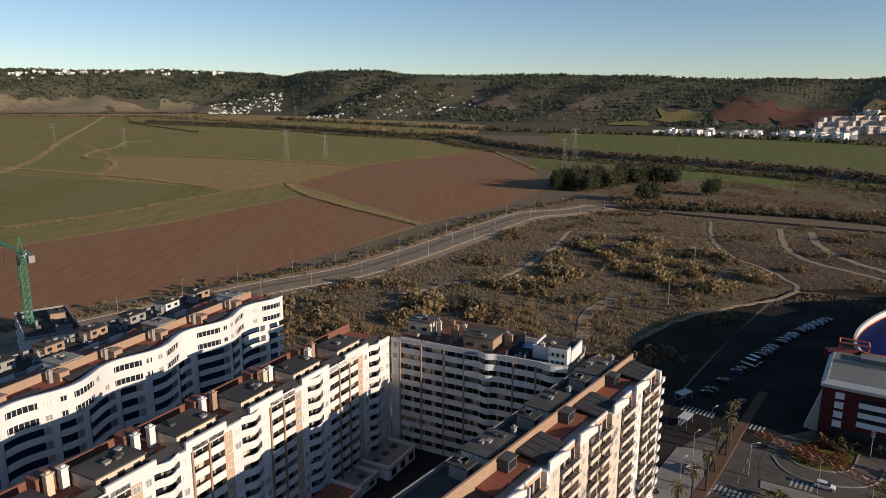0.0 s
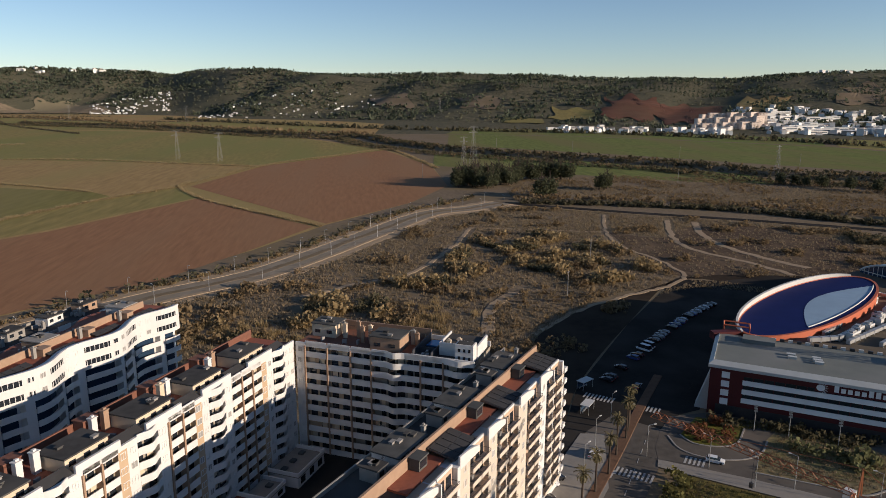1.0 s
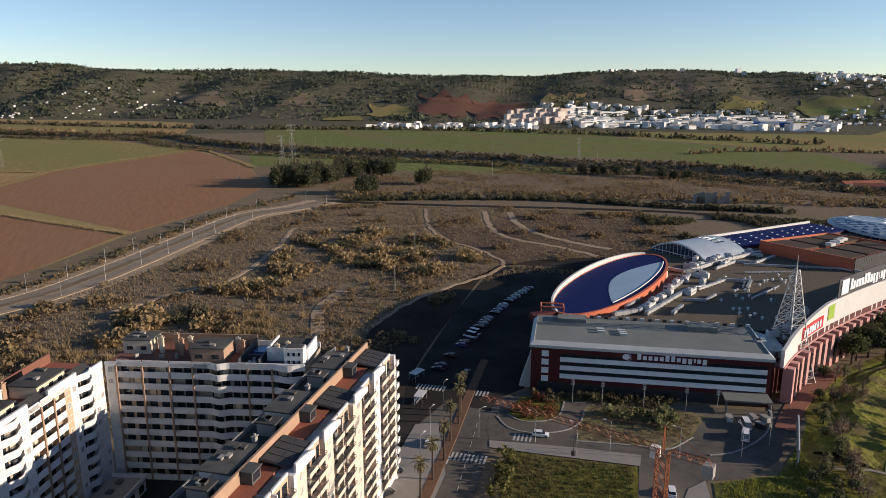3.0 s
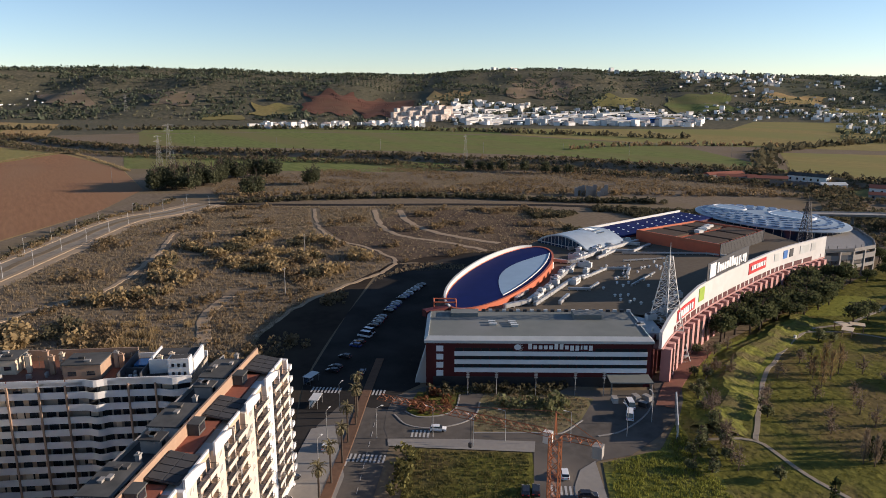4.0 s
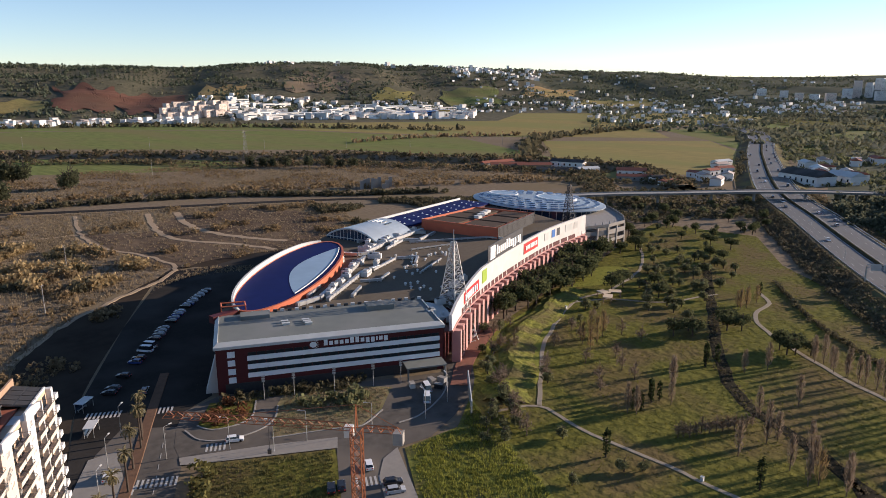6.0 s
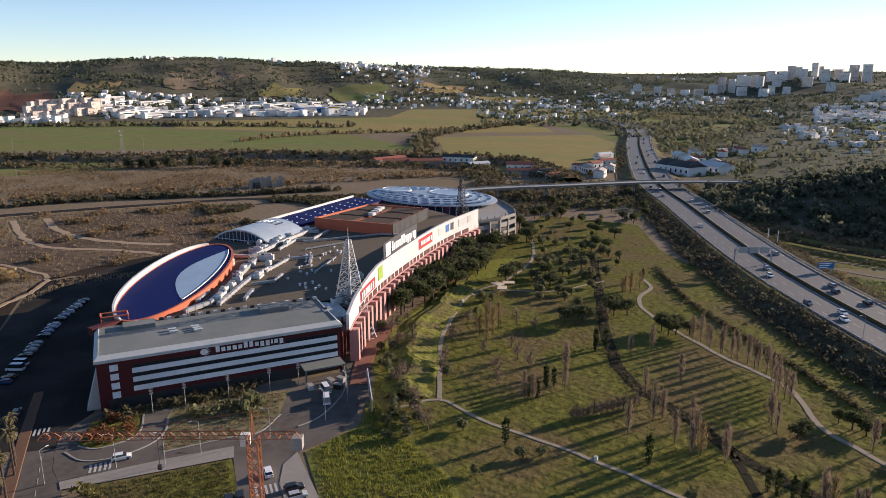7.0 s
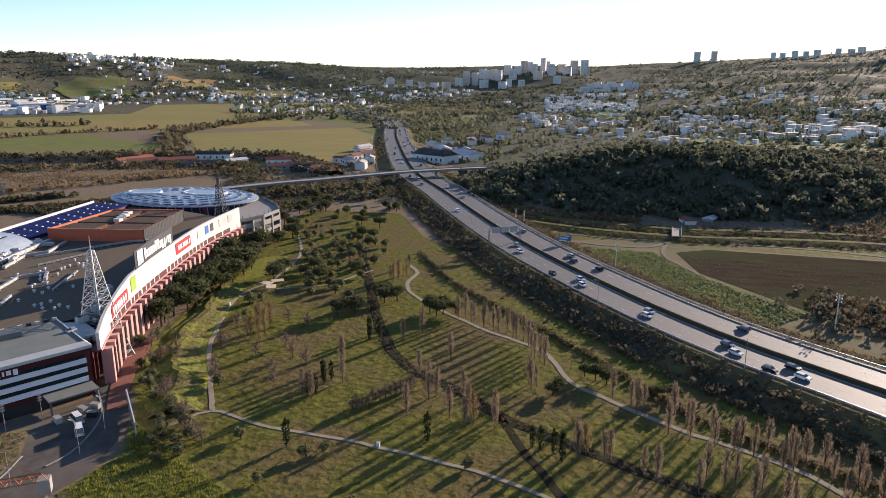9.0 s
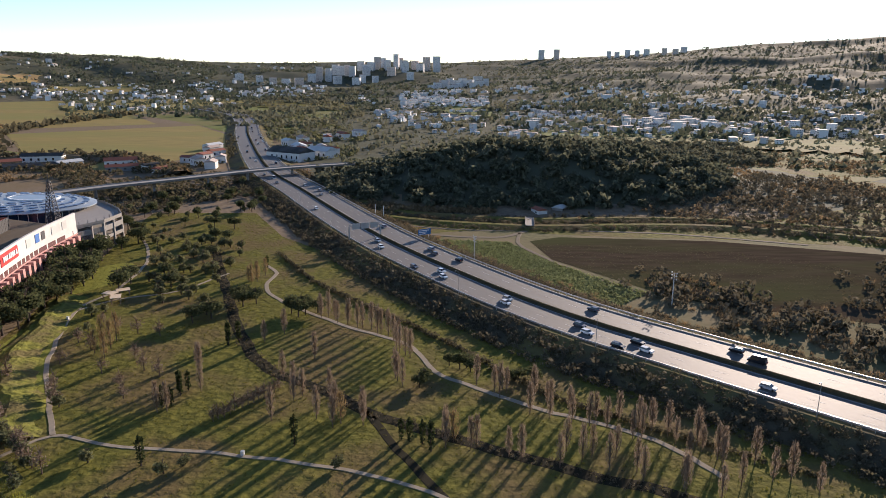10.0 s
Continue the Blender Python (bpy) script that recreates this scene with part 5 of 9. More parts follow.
def front_block(mall):
    W, D, H = 64.6, 25.0, 15.0
    b = empty("front_block", axes(112.2, 158.6, 0.84, -0.5426))
    b.parent = mall
    # local y runs into the building
    part("wall", boxes((0, W, 0.0, D, 0, 13.3)), M["mall_red"], b, "oxblood cladding")
    # dark strip on the wall for the shaded ground-floor recess
    part("recess_shade_band", boxes((2, W - 2, -0.06, 0.2, 0.05, 3.0)), M["dark_metal"], b)
    bm = bmesh.new()                       # sloped pale eaves round the roof
    o, i = ((-0.5, -0.5), (W + 0.5, -0.5), (W + 0.5, D), (-0.5, D)), ((0.7, 0.9), (W - 0.7, 0.9), (W - 0.7, D), (0.7, D))
    lo, mid, hi = ([bm.verts.new((x, y, z)) for x, y in p] for p, z in ((o, 13.3), (o, 14.1), (i, 15.1)))
    low_in = [bm.verts.new((x, y, 13.3)) for x, y in i]
    for k in (3, 0, 1):
        j = (k + 1) % 4
        bm.faces.new((lo[k], lo[j], mid[j], mid[k]))
        bm.faces.new((mid[k], mid[j], hi[j], hi[k]))
        bm.faces.new((low_in[j], low_in[k], hi[k], hi[j]))
        bm.faces.new((low_in[k], low_in[j], lo[j], lo[k]))
    part("eave", bm, M["pale_grey"], b, "pale grey sloping eaves")
    part("roof", boxes((0.7, W - 0.7, 0.9, D, 13.3, 14.75)), M["roof_green"], b, "grey-green flat roof")
    for k, z in enumerate((4.4, 6.9, 9.4)):
        part("band", boxes((8.2, W - 1.2, -0.22, -0.02, z, z + 1.35)), M["band"], b, "pale blue-white panel band")
        for j in range(22):
            x = 8.4 + j * 2.5
            part("window", boxes((x, x + 2.3, -0.08, 0.05, z + 1.4, z + 2.35)), M["band_glass"], b)
    for k in range(4):
        part("panel", boxes((3.0, 5.0, -0.15, -0.02, 3.2 + 2.5 * k, 4.9 + 2.5 * k)), M["band"], b)
    # the name over the front, as plain shapes
    sign = part("sign", boxes((25.0, 48.5, -0.12, -0.02, 11.0, 13.2)), M["mall_red"], b, "white lettering shown as plain blocks")
    bm = bmesh.new()
    prism(bm, ell(26.3, 0, 1.0, 0.85, 0, 20), -0.05, 0.05)
    for v in bm.verts:
        v.co = Vector((v.co.x, -0.2 + v.co.z, 12.1 + v.co.y))
    part("emblem", bm, M["sign_white"], sign, "round white emblem with rays")
    for k in range(7):
        a = -1.2 + 0.4 * k
        bm = bmesh.new()
        bar(bm, (26.3 + 1.1 * math.cos(a), -0.2, 12.1 + 1.1 * math.sin(a)), (26.3 + 1.7 * math.cos(a), -0.2, 12.1 + 1.7 * math.sin(a)), 0.11, 4, 0.04)
        part("ray", bm, M["sign_white"], sign)
    x = 29.3
    for k in range(13):
        tall = 1.7 if k in (0, 5) else 1.6 if k in (6,) else 1.15
        drop = 0.35 if k in (8, 9, 12) else 0
        w = 0.5 if k == 10 else 1.15
        bm = boxes((x, x + w * 0.9, -0.24, -0.12, 11.5 - drop, 11.5 + tall))
        part("bar", bm, M["sign_white"], sign)
        x += w + 0.35
    # things on the roof
    part("hatch", boxes((7.0, 15.5, 19.0, 23.5, 14.7, 15.9)), M["roof_green"], b)
    part("hatch", boxes((45.0, 53.5, 17.0, 22.0, 14.7, 16.2)), M["roof_green"], b)
    for x, y in ((19.5, 13.5), (19.8, 11.3), (25.6, 13.3), (25.9, 11.6), (26.2, 10.0)):
        part("skylight", boxes((x - 1.0, x + 1.0, y - 0.5, y + 0.5, 14.75, 15.3), (x - 1.1, x + 1.1, y - 0.6, y + 0.6, 15.3, 15.42)), M["pale_grey"], b)
    for k in range(26):
        part("vent_box", boxes((8 + 2.2 * k, 9.2 + 2.2 * k, 24.2, 24.9, 14.7, 15.5)), M["unit_white" if k % 2 else "dark_metal"], b)
    # pale slanted fin on the side
    bm = bmesh.new()
    v = [bm.verts.new(p) for p in ((-3.4, 2.0, 0), (-0.1, 2.0, 0), (-0.1, 2.0, 11.0), (-3.4, 6.5, 0), (-0.1, 6.5, 0), (-0.1, 6.5, 11.0))]
    for f in ((0, 1, 2), (5, 4, 3), (0, 2, 5, 3), (0, 3, 4, 1)):
        bm.faces.new([v[i] for i in f])
    part("side_ramp_roof", bm, M["pale_grey"], b, "pale slanting side roof")
    # canopy and loading dock
    part("canopy", boxes((52.0, 64.0, -6.0, -0.1, 3.6, 4.0), (52.2, 52.6, -5.8, -5.4, 0, 3.6), (63.2, 63.6, -5.8, -5.4, 0, 3.6)), M["roof_green"], b)
    part("gap_roof", boxes((W, W + 5.5, 8.0, D, 11.6, 13.6)), M["pale_grey"], b)
    for x in (12, 20, 31, 42, 50):
        bm = bmesh.new()
        bar(bm, (x, -6.5, 0), (x, -6.5, 7.0), 0.09, 6)
        for k in range(3):
            box(bm, x - 0.45, x + 0.45, -6.6, -6.4, 5.4 + k * 0.7, 5.8 + k * 0.7)
        tagged(part("flood_lamp", bm, M["metal"], b), "steel floodlight post")


M["band_glass"] = glass_mat("dark_band_glass", (0.008, 0.018, 0.022), 0.3, 0.3)
M["mall_white"] = mat("weathered_white_wall", (0.560, 0.540, 0.510), (0.500, 0.482, 0.455), 0.85, 0.3, 0.06, 0.08, c=(0.53, 0.505, 0.47))
M["pale_grey"] = mat("pale_grey_sheet", (0.52, 0.53, 0.50), (0.45, 0.46, 0.44), 0.5, 0.4, 0.1, 0.05)
M["band"] = mat("pale_band_panels", (0.80, 0.82, 0.81), (0.74, 0.76, 0.76), 0.5, 0.4, 0.1, 0.03)
M["sign_white"] = mat("white_sign_paint", (0.85, 0.85, 0.83), (0.8, 0.8, 0.78), 0.5, 1, 0.3, 0)


def main_hall(mall):
    rng = random.Random(31)
    arc = smooth_line(ARC, 4.0)
    hall = [(125.2, 180.2), (179.5, 145)] + [(float(x), float(y)) for x, y in arc[3:]] + [(338, 205), (345, 246), (330, 256), (262, 254), (222, 246), (200, 232), (165, 214), (140, 195)]
    bm = bmesh.new()
    prism(bm, hall, 0, 12.6)
    part("wall", bm, M["mall_red"], mall, "oxblood cladding")
    bm = bmesh.new()
    prism(bm, [(p[0] * 0.996 + 0.9, p[1] * 0.996 + 0.75) for p in hall], 12.6, 13.6)
    part("roof", bm, M["mall_roof"], mall, "brown gravel roof")
    # the long white wall on its piers
    sweep("recess_wall", ARC, [(-2.6, 0), (-2.6, 13.2), (-3.0, 13.2), (-3.0, 0)], M["mall_red"], 4.0, parent=mall, closed=True)
    sweep("cornice", ARC, [(0.35, 10.2), (0.35, 10.7), (-2.6, 10.7), (-2.6, 10.2)], M["pink"], 4.0, parent=mall, closed=True)
    line = smooth_line(ARC, 0.5)
    nrm = normals2(line)
    dist = np.r_[0, np.cumsum(np.linalg.norm(np.diff(line, axis=0), axis=1))]
    turn_at = lambda k: math.atan2(nrm[k][0], -nrm[k][1])
    for s in np.arange(2.0, dist[-1] - 1, 5.4):
        k = int(np.searchsorted(dist, s))
        me = cached("pier", lambda: boxes((-1.1, 1.1, -2.5, 0.3, 0, 10.3)), M["pink"])
        put("pier", me, mall, line[k][0], line[k][1], 0, math.atan2(-nrm[k][0], nrm[k][1]) + math.pi)
        g = cached("pier_window", lambda: boxes((2.0, 3.4, -2.7, -2.3, 2.0, 9.0)), M["glass"])
        put("window", g, mall, line[k][0], line[k][1], 0, math.atan2(-nrm[k][0], nrm[k][1]) + math.pi)

    def board(s0, s1, z0, z1, out, material, name, label, n=8):
        bm = bmesh.new()
        rows = []
        for s in np.linspace(s0, s1, n):
            k = int(np.searchsorted(dist, s))
            p, q = line[k] + nrm[k] * out, line[k] + nrm[k] * (out - 0.25)
            rows.append([bm.verts.new((*w, z)) for w, z in ((p, z0), (p, z1), (q, z1), (q, z0))])
        for a, c in zip(rows, rows[1:]):
            for j in range(4):
                bm.faces.new((a[j], c[j], c[(j + 1) % 4], a[(j + 1) % 4]))
        bm.faces.new(rows[0])
        bm.faces.new(rows[-1][::-1])
        bmesh.ops.recalc_face_normals(bm, faces=bm.faces)
        return part(name, bm, material, mall, label)

    bm = bmesh.new()                      # the wall's top climbs from its near end
    rows = []
    for s in np.linspace(0, dist[-1] - 0.1, 60):
        k = int(np.searchsorted(dist, s))
        zt = float(np.interp(s, [0, 12, 40], [15.6, 17.0, 20.0]))
        rows.append([bm.verts.new((*(line[k] + nrm[k] * o), z)) for o, z in ((0, 10.6), (0, zt), (-0.9, zt), (-0.9, 10.6))])
    for a, c in zip(rows, rows[1:]):
        for j in range(4):
            bm.faces.new((a[j], c[j], c[(j + 1) % 4], a[(j + 1) % 4]))
    bm.faces.new(rows[0])
    bm.faces.new(rows[-1][::-1])
    bmesh.ops.recalc_face_normals(bm, faces=bm.faces)
    part("white_wall", bm, M["mall_white"], mall, "long curving white rendered wall")
    sign = board(46, 84, 20.3, 26.4, 0.1, M["sign_dark"], "billboard", "charcoal roof sign on a steel frame")
    board(48, 53, 21.0, 25.8, 0.36, M["sign_white"], "emblem", "")
    x = 54.5
    for k in range(13):
        board(x, x + (0.8 if k == 10 else 1.6), 21.6 - (0.8 if k in (8, 9, 12) else 0), 25.2 if k in (0, 5, 6) else 24.2, 0.36, M["sign_white"], "sign_bar", "", 3)
        x += 1.4 if k == 10 else 2.2
    board(18, 36, 13.2, 17.0, 0.16, M["sign_red"], "poster", "red advertising panel")
    for k in range(7):
        board(19 + 2.2 * k, 20.4 + 2.2 * k, 14.0, 16.2, 0.44, M["sign_white"], "sign_bar", "", 3)
    board(39.5, 44.5, 14.4, 19.0, 0.16, M["sign_green"], "poster", "lime advertising panel")
    board(86, 103, 14.6, 19.0, 0.16, M["sign_red"], "poster", "red advertising panel")
    for k in range(8):
        board(88 + 1.7 * k, 89.1 + 1.7 * k, 16.0, 17.8, 0.44, M["sign_white"], "sign_bar", "", 3)
    for s, wd, mt in ((111, 4.5, "pale_grey"), (119.5, 3.6, "sign_blue"), (125, 3.0, "sign_dark"), (134, 7.5, "pale_grey"), (143.5, 4.0, "metal")):
        board(s, s + wd, 15.2, 18.6, 0.16, M[mt], "poster", "flat advertising panel on the white wall")
    bm = bmesh.new()                      # steel frame behind the roof sign
    for s in np.arange(53, 84, 3.0):
        k = int(np.searchsorted(dist, s))
        p, q = Vector((*line[k], 20)), Vector((*(line[k] - nrm[k] * 5), 13.6))
        bar(bm, q, p + Vector((0, 0, 5.8)), 0.1)
        bar(bm, Vector((q.x, q.y, 13.6)), p, 0.1)
    part("sign_frame", bm, M["metal"], mall)

    # plant on the roof
    z = 13.6
    for pts, w in (([(150, 171), (159, 171), (184, 186), (206, 200)], 1.3), ([(160, 168), (190, 184), (200, 186)], 1.1), ([(196, 184), (214, 190), (222, 185), (214, 179)], 0.9),
                   ([(212, 206), (236, 214), (262, 219)], 1.4), ([(224, 205), (240, 211), (246, 206), (262, 211)], 1.0), ([(240, 206), (270, 186), (274, 178)], 0.7),
                   ([(215, 204), (208, 206), (204, 214)], 1.2), ([(168, 165), (176, 170)], 1.0), ([(182, 176), (188, 172), (196, 176)], 0.8), ([(230, 196), (248, 190)], 0.5), ([(205, 168), (226, 176)], 0.5),
                   ([(225, 224), (252, 222), (258, 214)], 1.3), ([(158, 176), (178, 189), (190, 199)], 1.0)):
        duct(mall, pts, w, z, M["metal"], rng)
    for x, y in ((176, 180), (181, 184), (186, 189), (171, 178), (192, 193), (198, 197), (204, 191), (230, 214), (237, 217), (244, 220), (251, 222), (234, 209), (222, 211), (216, 210), (190, 182), (166, 173), (184, 194), (210, 198), (258, 222), (226, 219), (196, 203)):
        air_handler(mall, x + rng.uniform(-1, 1), y + rng.uniform(-1, 1), z, 0.55 + rng.choice((0, 0, 1.57)) + rng.uniform(-0.1, 0.1), rng.uniform(3.0, 6.0), rng.uniform(1.8, 2.6), rng.uniform(1.6, 2.6))
    for k in range(36):
        x, y = rng.choice(((222, 190), (216, 178), (192, 158), (234, 182), (246, 176), (206, 170)))
        put("roof_vent", roof_vent_mesh(), mall, x + rng.gauss(0, 5), y + rng.gauss(0, 4), z)
    for k in range(16):
        s = 6 + 9.5 * k
        j = int(np.searchsorted(dist, s))
        put("roof_vent", roof_vent_mesh(), mall, line[j][0] - nrm[j][0] * 4, line[j][1] - nrm[j][1] * 4, z)
        if k < 5 or k > 8:
            p = line[j] - nrm[j] * (6 + rng.uniform(0, 3))
            air_handler(mall, p[0], p[1], z, rng.uniform(0, 3), rng.uniform(2, 4), 1.8, rng.uniform(1.4, 2.0))


def ellipse_hall(mall):
    cx, cy, a, b, ax = 170, 199, 42.5, 13.8, math.atan2(0.53, 0.85)
    outer, inner = ell(cx, cy, a, b, ax), ell(cx, cy, a - 0.7, b - 0.7, ax)

    def tilt(bm):
        """Tips the top down towards the near end."""
        for v in bm.verts:
            if v.co.z > 16:
                u = (v.co.x - cx) * math.cos(ax) + (v.co.y - cy) * math.sin(ax)
                v.co.z -= 1.6 * (1 - u / a)
        return bm

    bm = bmesh.new()
    ring(bm, outer, inner, 0, 18.0)
    tilt(bm)
    part("drum", bm, M["mall_orange"], mall, "orange-red elliptical drum")
    bm = bmesh.new()
    out2, in2 = ell(cx, cy, a + 0.12, b + 0.12, ax), ell(cx, cy, a - 0.8, b - 0.8, ax)
    ring(bm, out2, in2, 18.0, 18.2)
    tilt(bm)
    part("coping", bm, M["mall_orange"], mall)
    bm = bmesh.new()
    half = [(x, y) for x, y in ell(cx, cy, a + 0.3, b + 0.3, ax, 40, 0.25, math.pi - 0.1)]
    halfin = [(x, y) for x, y in ell(cx, cy, a - 0.5, b - 0.5, ax, 40, 0.25, math.pi - 0.1)]
    v = [[bm.verts.new((*p, zz)) for p, zz in ((o, 18.0), (o, 18.2 + 1.7 * math.sin(math.pi * min(1, (k + 1) / 40)) ** 0.5), (i, 18.2 + 1.7 * math.sin(math.pi * min(1, (k + 1) / 40)) ** 0.5), (i, 18.0))] for k, (o, i) in enumerate(zip(half, halfin))]
    for p, q in zip(v, v[1:]):
        for j in range(4):
            bm.faces.new((p[j], q[j], q[(j + 1) % 4], p[(j + 1) % 4]))
    bm.faces.new(v[0])
    bm.faces.new(v[-1][::-1])
    bmesh.ops.recalc_face_normals(bm, faces=bm.faces)
    tilt(bm)
    part("screen_wall", bm, M["unit_white"], mall, "tall white rim wall")
    bm = bmesh.new()
    prism(bm, ell(cx, cy, a - 0.65, b - 0.65, ax), 13, 17.95)
    tilt(bm)
    part("roof", bm, M["blue"], mall, "deep blue membrane roof")
    c, s = math.cos(ax), math.sin(ax)
    # the pale lens on it
    lens = []
    for t in np.linspace(0, 1, 24):
        u = -24 + 58 * t
        lens.append((u, -b * math.sqrt(max(0, 1 - (u / a) ** 2)) * 0.80))
    for t in np.linspace(1, 0, 24)[1:-1]:
        u = -24 + 58 * t
        lens.append((u, -b * math.sqrt(max(0, 1 - (u / a) ** 2)) * 0.80 + 12.5 * math.sin(math.pi * t) ** 0.9))
    bm = bmesh.new()
    prism(bm, [(cx + u * c - w * s, cy + u * s + w * c) for u, w in lens], 17.95, 18.05)
    tilt(bm)
    part("roof_inlay", bm, M["pale_blue"], mall, "pale blue lens-shaped roof inlay")
    bm = bmesh.new()
    rim = [(cx + u * c - w * s, cy + u * s + w * c) for u, w in lens[:24]]
    for p, q in zip(rim, rim[1:]):
        bar(bm, (*p, 18.1), (*q, 18.1), 0.22)
    tilt(bm)
    part("inlay_edge", bm, M["unit_white"], mall)
    # small red steel frame at its tip
    bm = bmesh.new()
    for x, y in ((129, 182), (135, 178), (131, 185.5), (137, 181.5)):
        bar(bm, (x, y, 13), (x, y, 16.6), 0.22)
    for p, q in (((129, 182), (135, 178)), ((135, 178), (137, 181.5)), ((137, 181.5), (131, 185.5)), ((131, 185.5), (129, 182))):
        bar(bm, (*p, 16.4), (*q, 16.4), 0.25)
    part("steel_frame", bm, M["mall_orange"], mall)
    part("corner_wall", boxes((124, 132.5, 178.5, 181, 13, 15.2)), M["mall_red"], mall)


def barrel_hall(mall):
    """A barrel-vaulted glass hall with a glazed arched end."""
    b = empty("vaulted_hall", Matrix.Translation((0, 0, 0)) @ axes(228, 216, 0.99, 0.14))
    b.parent = mall
    L, W, R = 28.0, 29.0, 6.0
    # local x runs along the vault's axis, y across
    n = 14
    for name, lift, mt in (("vault", 0.0, M["vault"]),):
        bm = bmesh.new()
        rows = []
        for k in range(n + 1):
            y = W * k / n
            z = 14.5 + 4.6 * math.sin(math.pi * k / n) ** 0.8
            rows.append([bm.verts.new((x, y, zz)) for x, zz in ((0, z), (L, z), (L, z + 0.35), (0, z + 0.35))])
        for p, q in zip(rows, rows[1:]):
            for j in range(4):
                bm.faces.new((p[j], q[j], q[(j + 1) % 4], p[(j + 1) % 4]))
        bmesh.ops.recalc_face_normals(bm, faces=bm.faces)
        part(name, bm, mt, b, "pale curved metal roof")
    for x in (0.15, L - 0.15):
        bm = bmesh.new()
        pts = [(W * k / n, 14.5 + 4.6 * math.sin(math.pi * k / n) ** 0.8) for k in range(n + 1)]
        f = [bm.verts.new((x, y, z)) for y, z in pts] + [bm.verts.new((x, W, 13)), bm.verts.new((x, 0, 13))]
        bm.faces.new(f)
        g = part("glazing", bm, M["glass_blue"], b)
        bm = bmesh.new()
        for k in range(1, n):
            bar(bm, (x - 0.1, *pts[k][:1], 13), (x - 0.1, *pts[k]), 0.14)
        bar(bm, (x - 0.1, 0, 14.6), (x - 0.1, W, 14.6), 0.16)
        for p, q in zip(pts, pts[1:]):
            bar(bm, (x - 0.1, *p), (x - 0.1, *q), 0.4)
        part("glazing_grid", bm, M["unit_white"], g)
    for k in range(5):
        y = 14 + 2.6 * (k - 2)
        for j in (0,):
            z = 14.5 + 4.6 * math.sin(math.pi * y / W) ** 0.8 + 0.34
            part("skylight", boxes((18 + 7 * j, 23 + 7 * j, y - 0.55, y + 0.55, z, z + 0.25)), M["glass"], b)
    part("wall", boxes((0.4, L - 0.4, 0.2, W - 0.2, 0, 13.0)), M["pale_grey"], b)


M["vault"] = mat("pale_vault_sheet", (0.46, 0.52, 0.55), (0.40, 0.46, 0.49), 0.4, 0.4, 0.1, 0.05, metal=0.3)


def blue_gallery(mall):
    b = empty("blue_gallery", axes(256, 228, 0.99, 0.12))
    b.parent = mall
    L, W = 88, 21
    part("wall", boxes((0, L, 0, W, 0, 14.6)), M["mall_red"], b)
    for k in range(11):
        part("roof_panel", boxes((8 * k, 8 * k + 7.7, 0, W, 14.6, 15.1 + 0.05 * (k % 2))), M["blue"], b, "deep blue roof panel")
        for j in range(3):
            me = cached("dome_light", lambda: dome_bm(0.6, 0.4), M["sign_white"])
            put("dome_light", me, b, 8 * k + 2 + 2.2 * j, 5 + 4.5 * j, 15.1)
    part("parapet", boxes((0, L, W, W + 0.8, 0, 16.2)), M["unit_white"], b, "white parapet")


def dome_bm(r, h):
    bm = bmesh.new()
    bmesh.ops.create_uvsphere(bm, u_segments=8, v_segments=5, radius=1)
    for v in bm.verts:
        v.co = Vector((v.co.x * r, v.co.y * r, max(0, v.co.z) * h))
    return bm


def red_box(mall):
    pts = [(266, 223), (272, 181), (316, 190), (310, 224)]
    bm = bmesh.new()
    prism(bm, pts, 0, 17.6)
    part("cinema_hall", bm, M["red_box"], mall, "brick-red cinema block")
    c = np.mean(pts, 0)
    ins = [tuple(c + (np.array(p) - c) * 0.97) for p in pts]
    bm = bmesh.new()
    ring(bm, pts, ins, 17.6, 18.9)
    part("parapet", bm, M["mall_orange"], mall, "orange-red parapet")
    P4 = [np.array(p) for p in ins]
    at = lambda u, v: (P4[1] * (1 - u) + P4[2] * u) * (1 - v) + (P4[0] * (1 - u) + P4[3] * u) * v
    for i in range(3):
        for j in range(2):
            u0, u1, v0, v1 = 0.03 + i * 0.33, 0.30 + i * 0.33, 0.05 + j * 0.5, 0.46 + j * 0.5
            bm = bmesh.new()
            prism(bm, [tuple(at(*q)) for q in ((u0, v0), (u1, v0), (u1, v1), (u0, v1))], 17.6, 18.5)
            part("roof_panel", bm, M["brown_roof"], mall, "brown flat roof")
    bm = bmesh.new()
    p, q = Vector((*pts[1], 0)), Vector((*pts[2], 0))
    d = (q - p).normalized()
    nrm = Vector((d.y, -d.x, 0))
    for k in range(30):
        m = p + d * (0.7 + 1.5 * k)
        box(bm, -0.68, 0.68, 0.02, 0.25, 13.6, 19.0, Matrix.Translation(m) @ Matrix.Rotation(math.atan2(d.y, d.x) + math.pi, 4, "Z"))
    part("louvre_wall", bm, M["dark_metal"], mall, "dark ribbed cladding")
    for k in range(4):
        part("plant_box", boxes((286 + 5 * k, 289 + 5 * k, 203 + 2 * k, 206 + 2 * k, 18.4, 19.7)), M["unit_white"], mall)


M["red_box"] = mat("brick_red_cladding", (0.58, 0.13, 0.06), (0.50, 0.11, 0.05), 0.7, 0.5, 0.1, 0.05)
M["brown_roof"] = mat("brown_roof_felt", (0.115, 0.085, 0.065), (0.09, 0.068, 0.052), 0.9, 0.4, 0.1, 0.1)


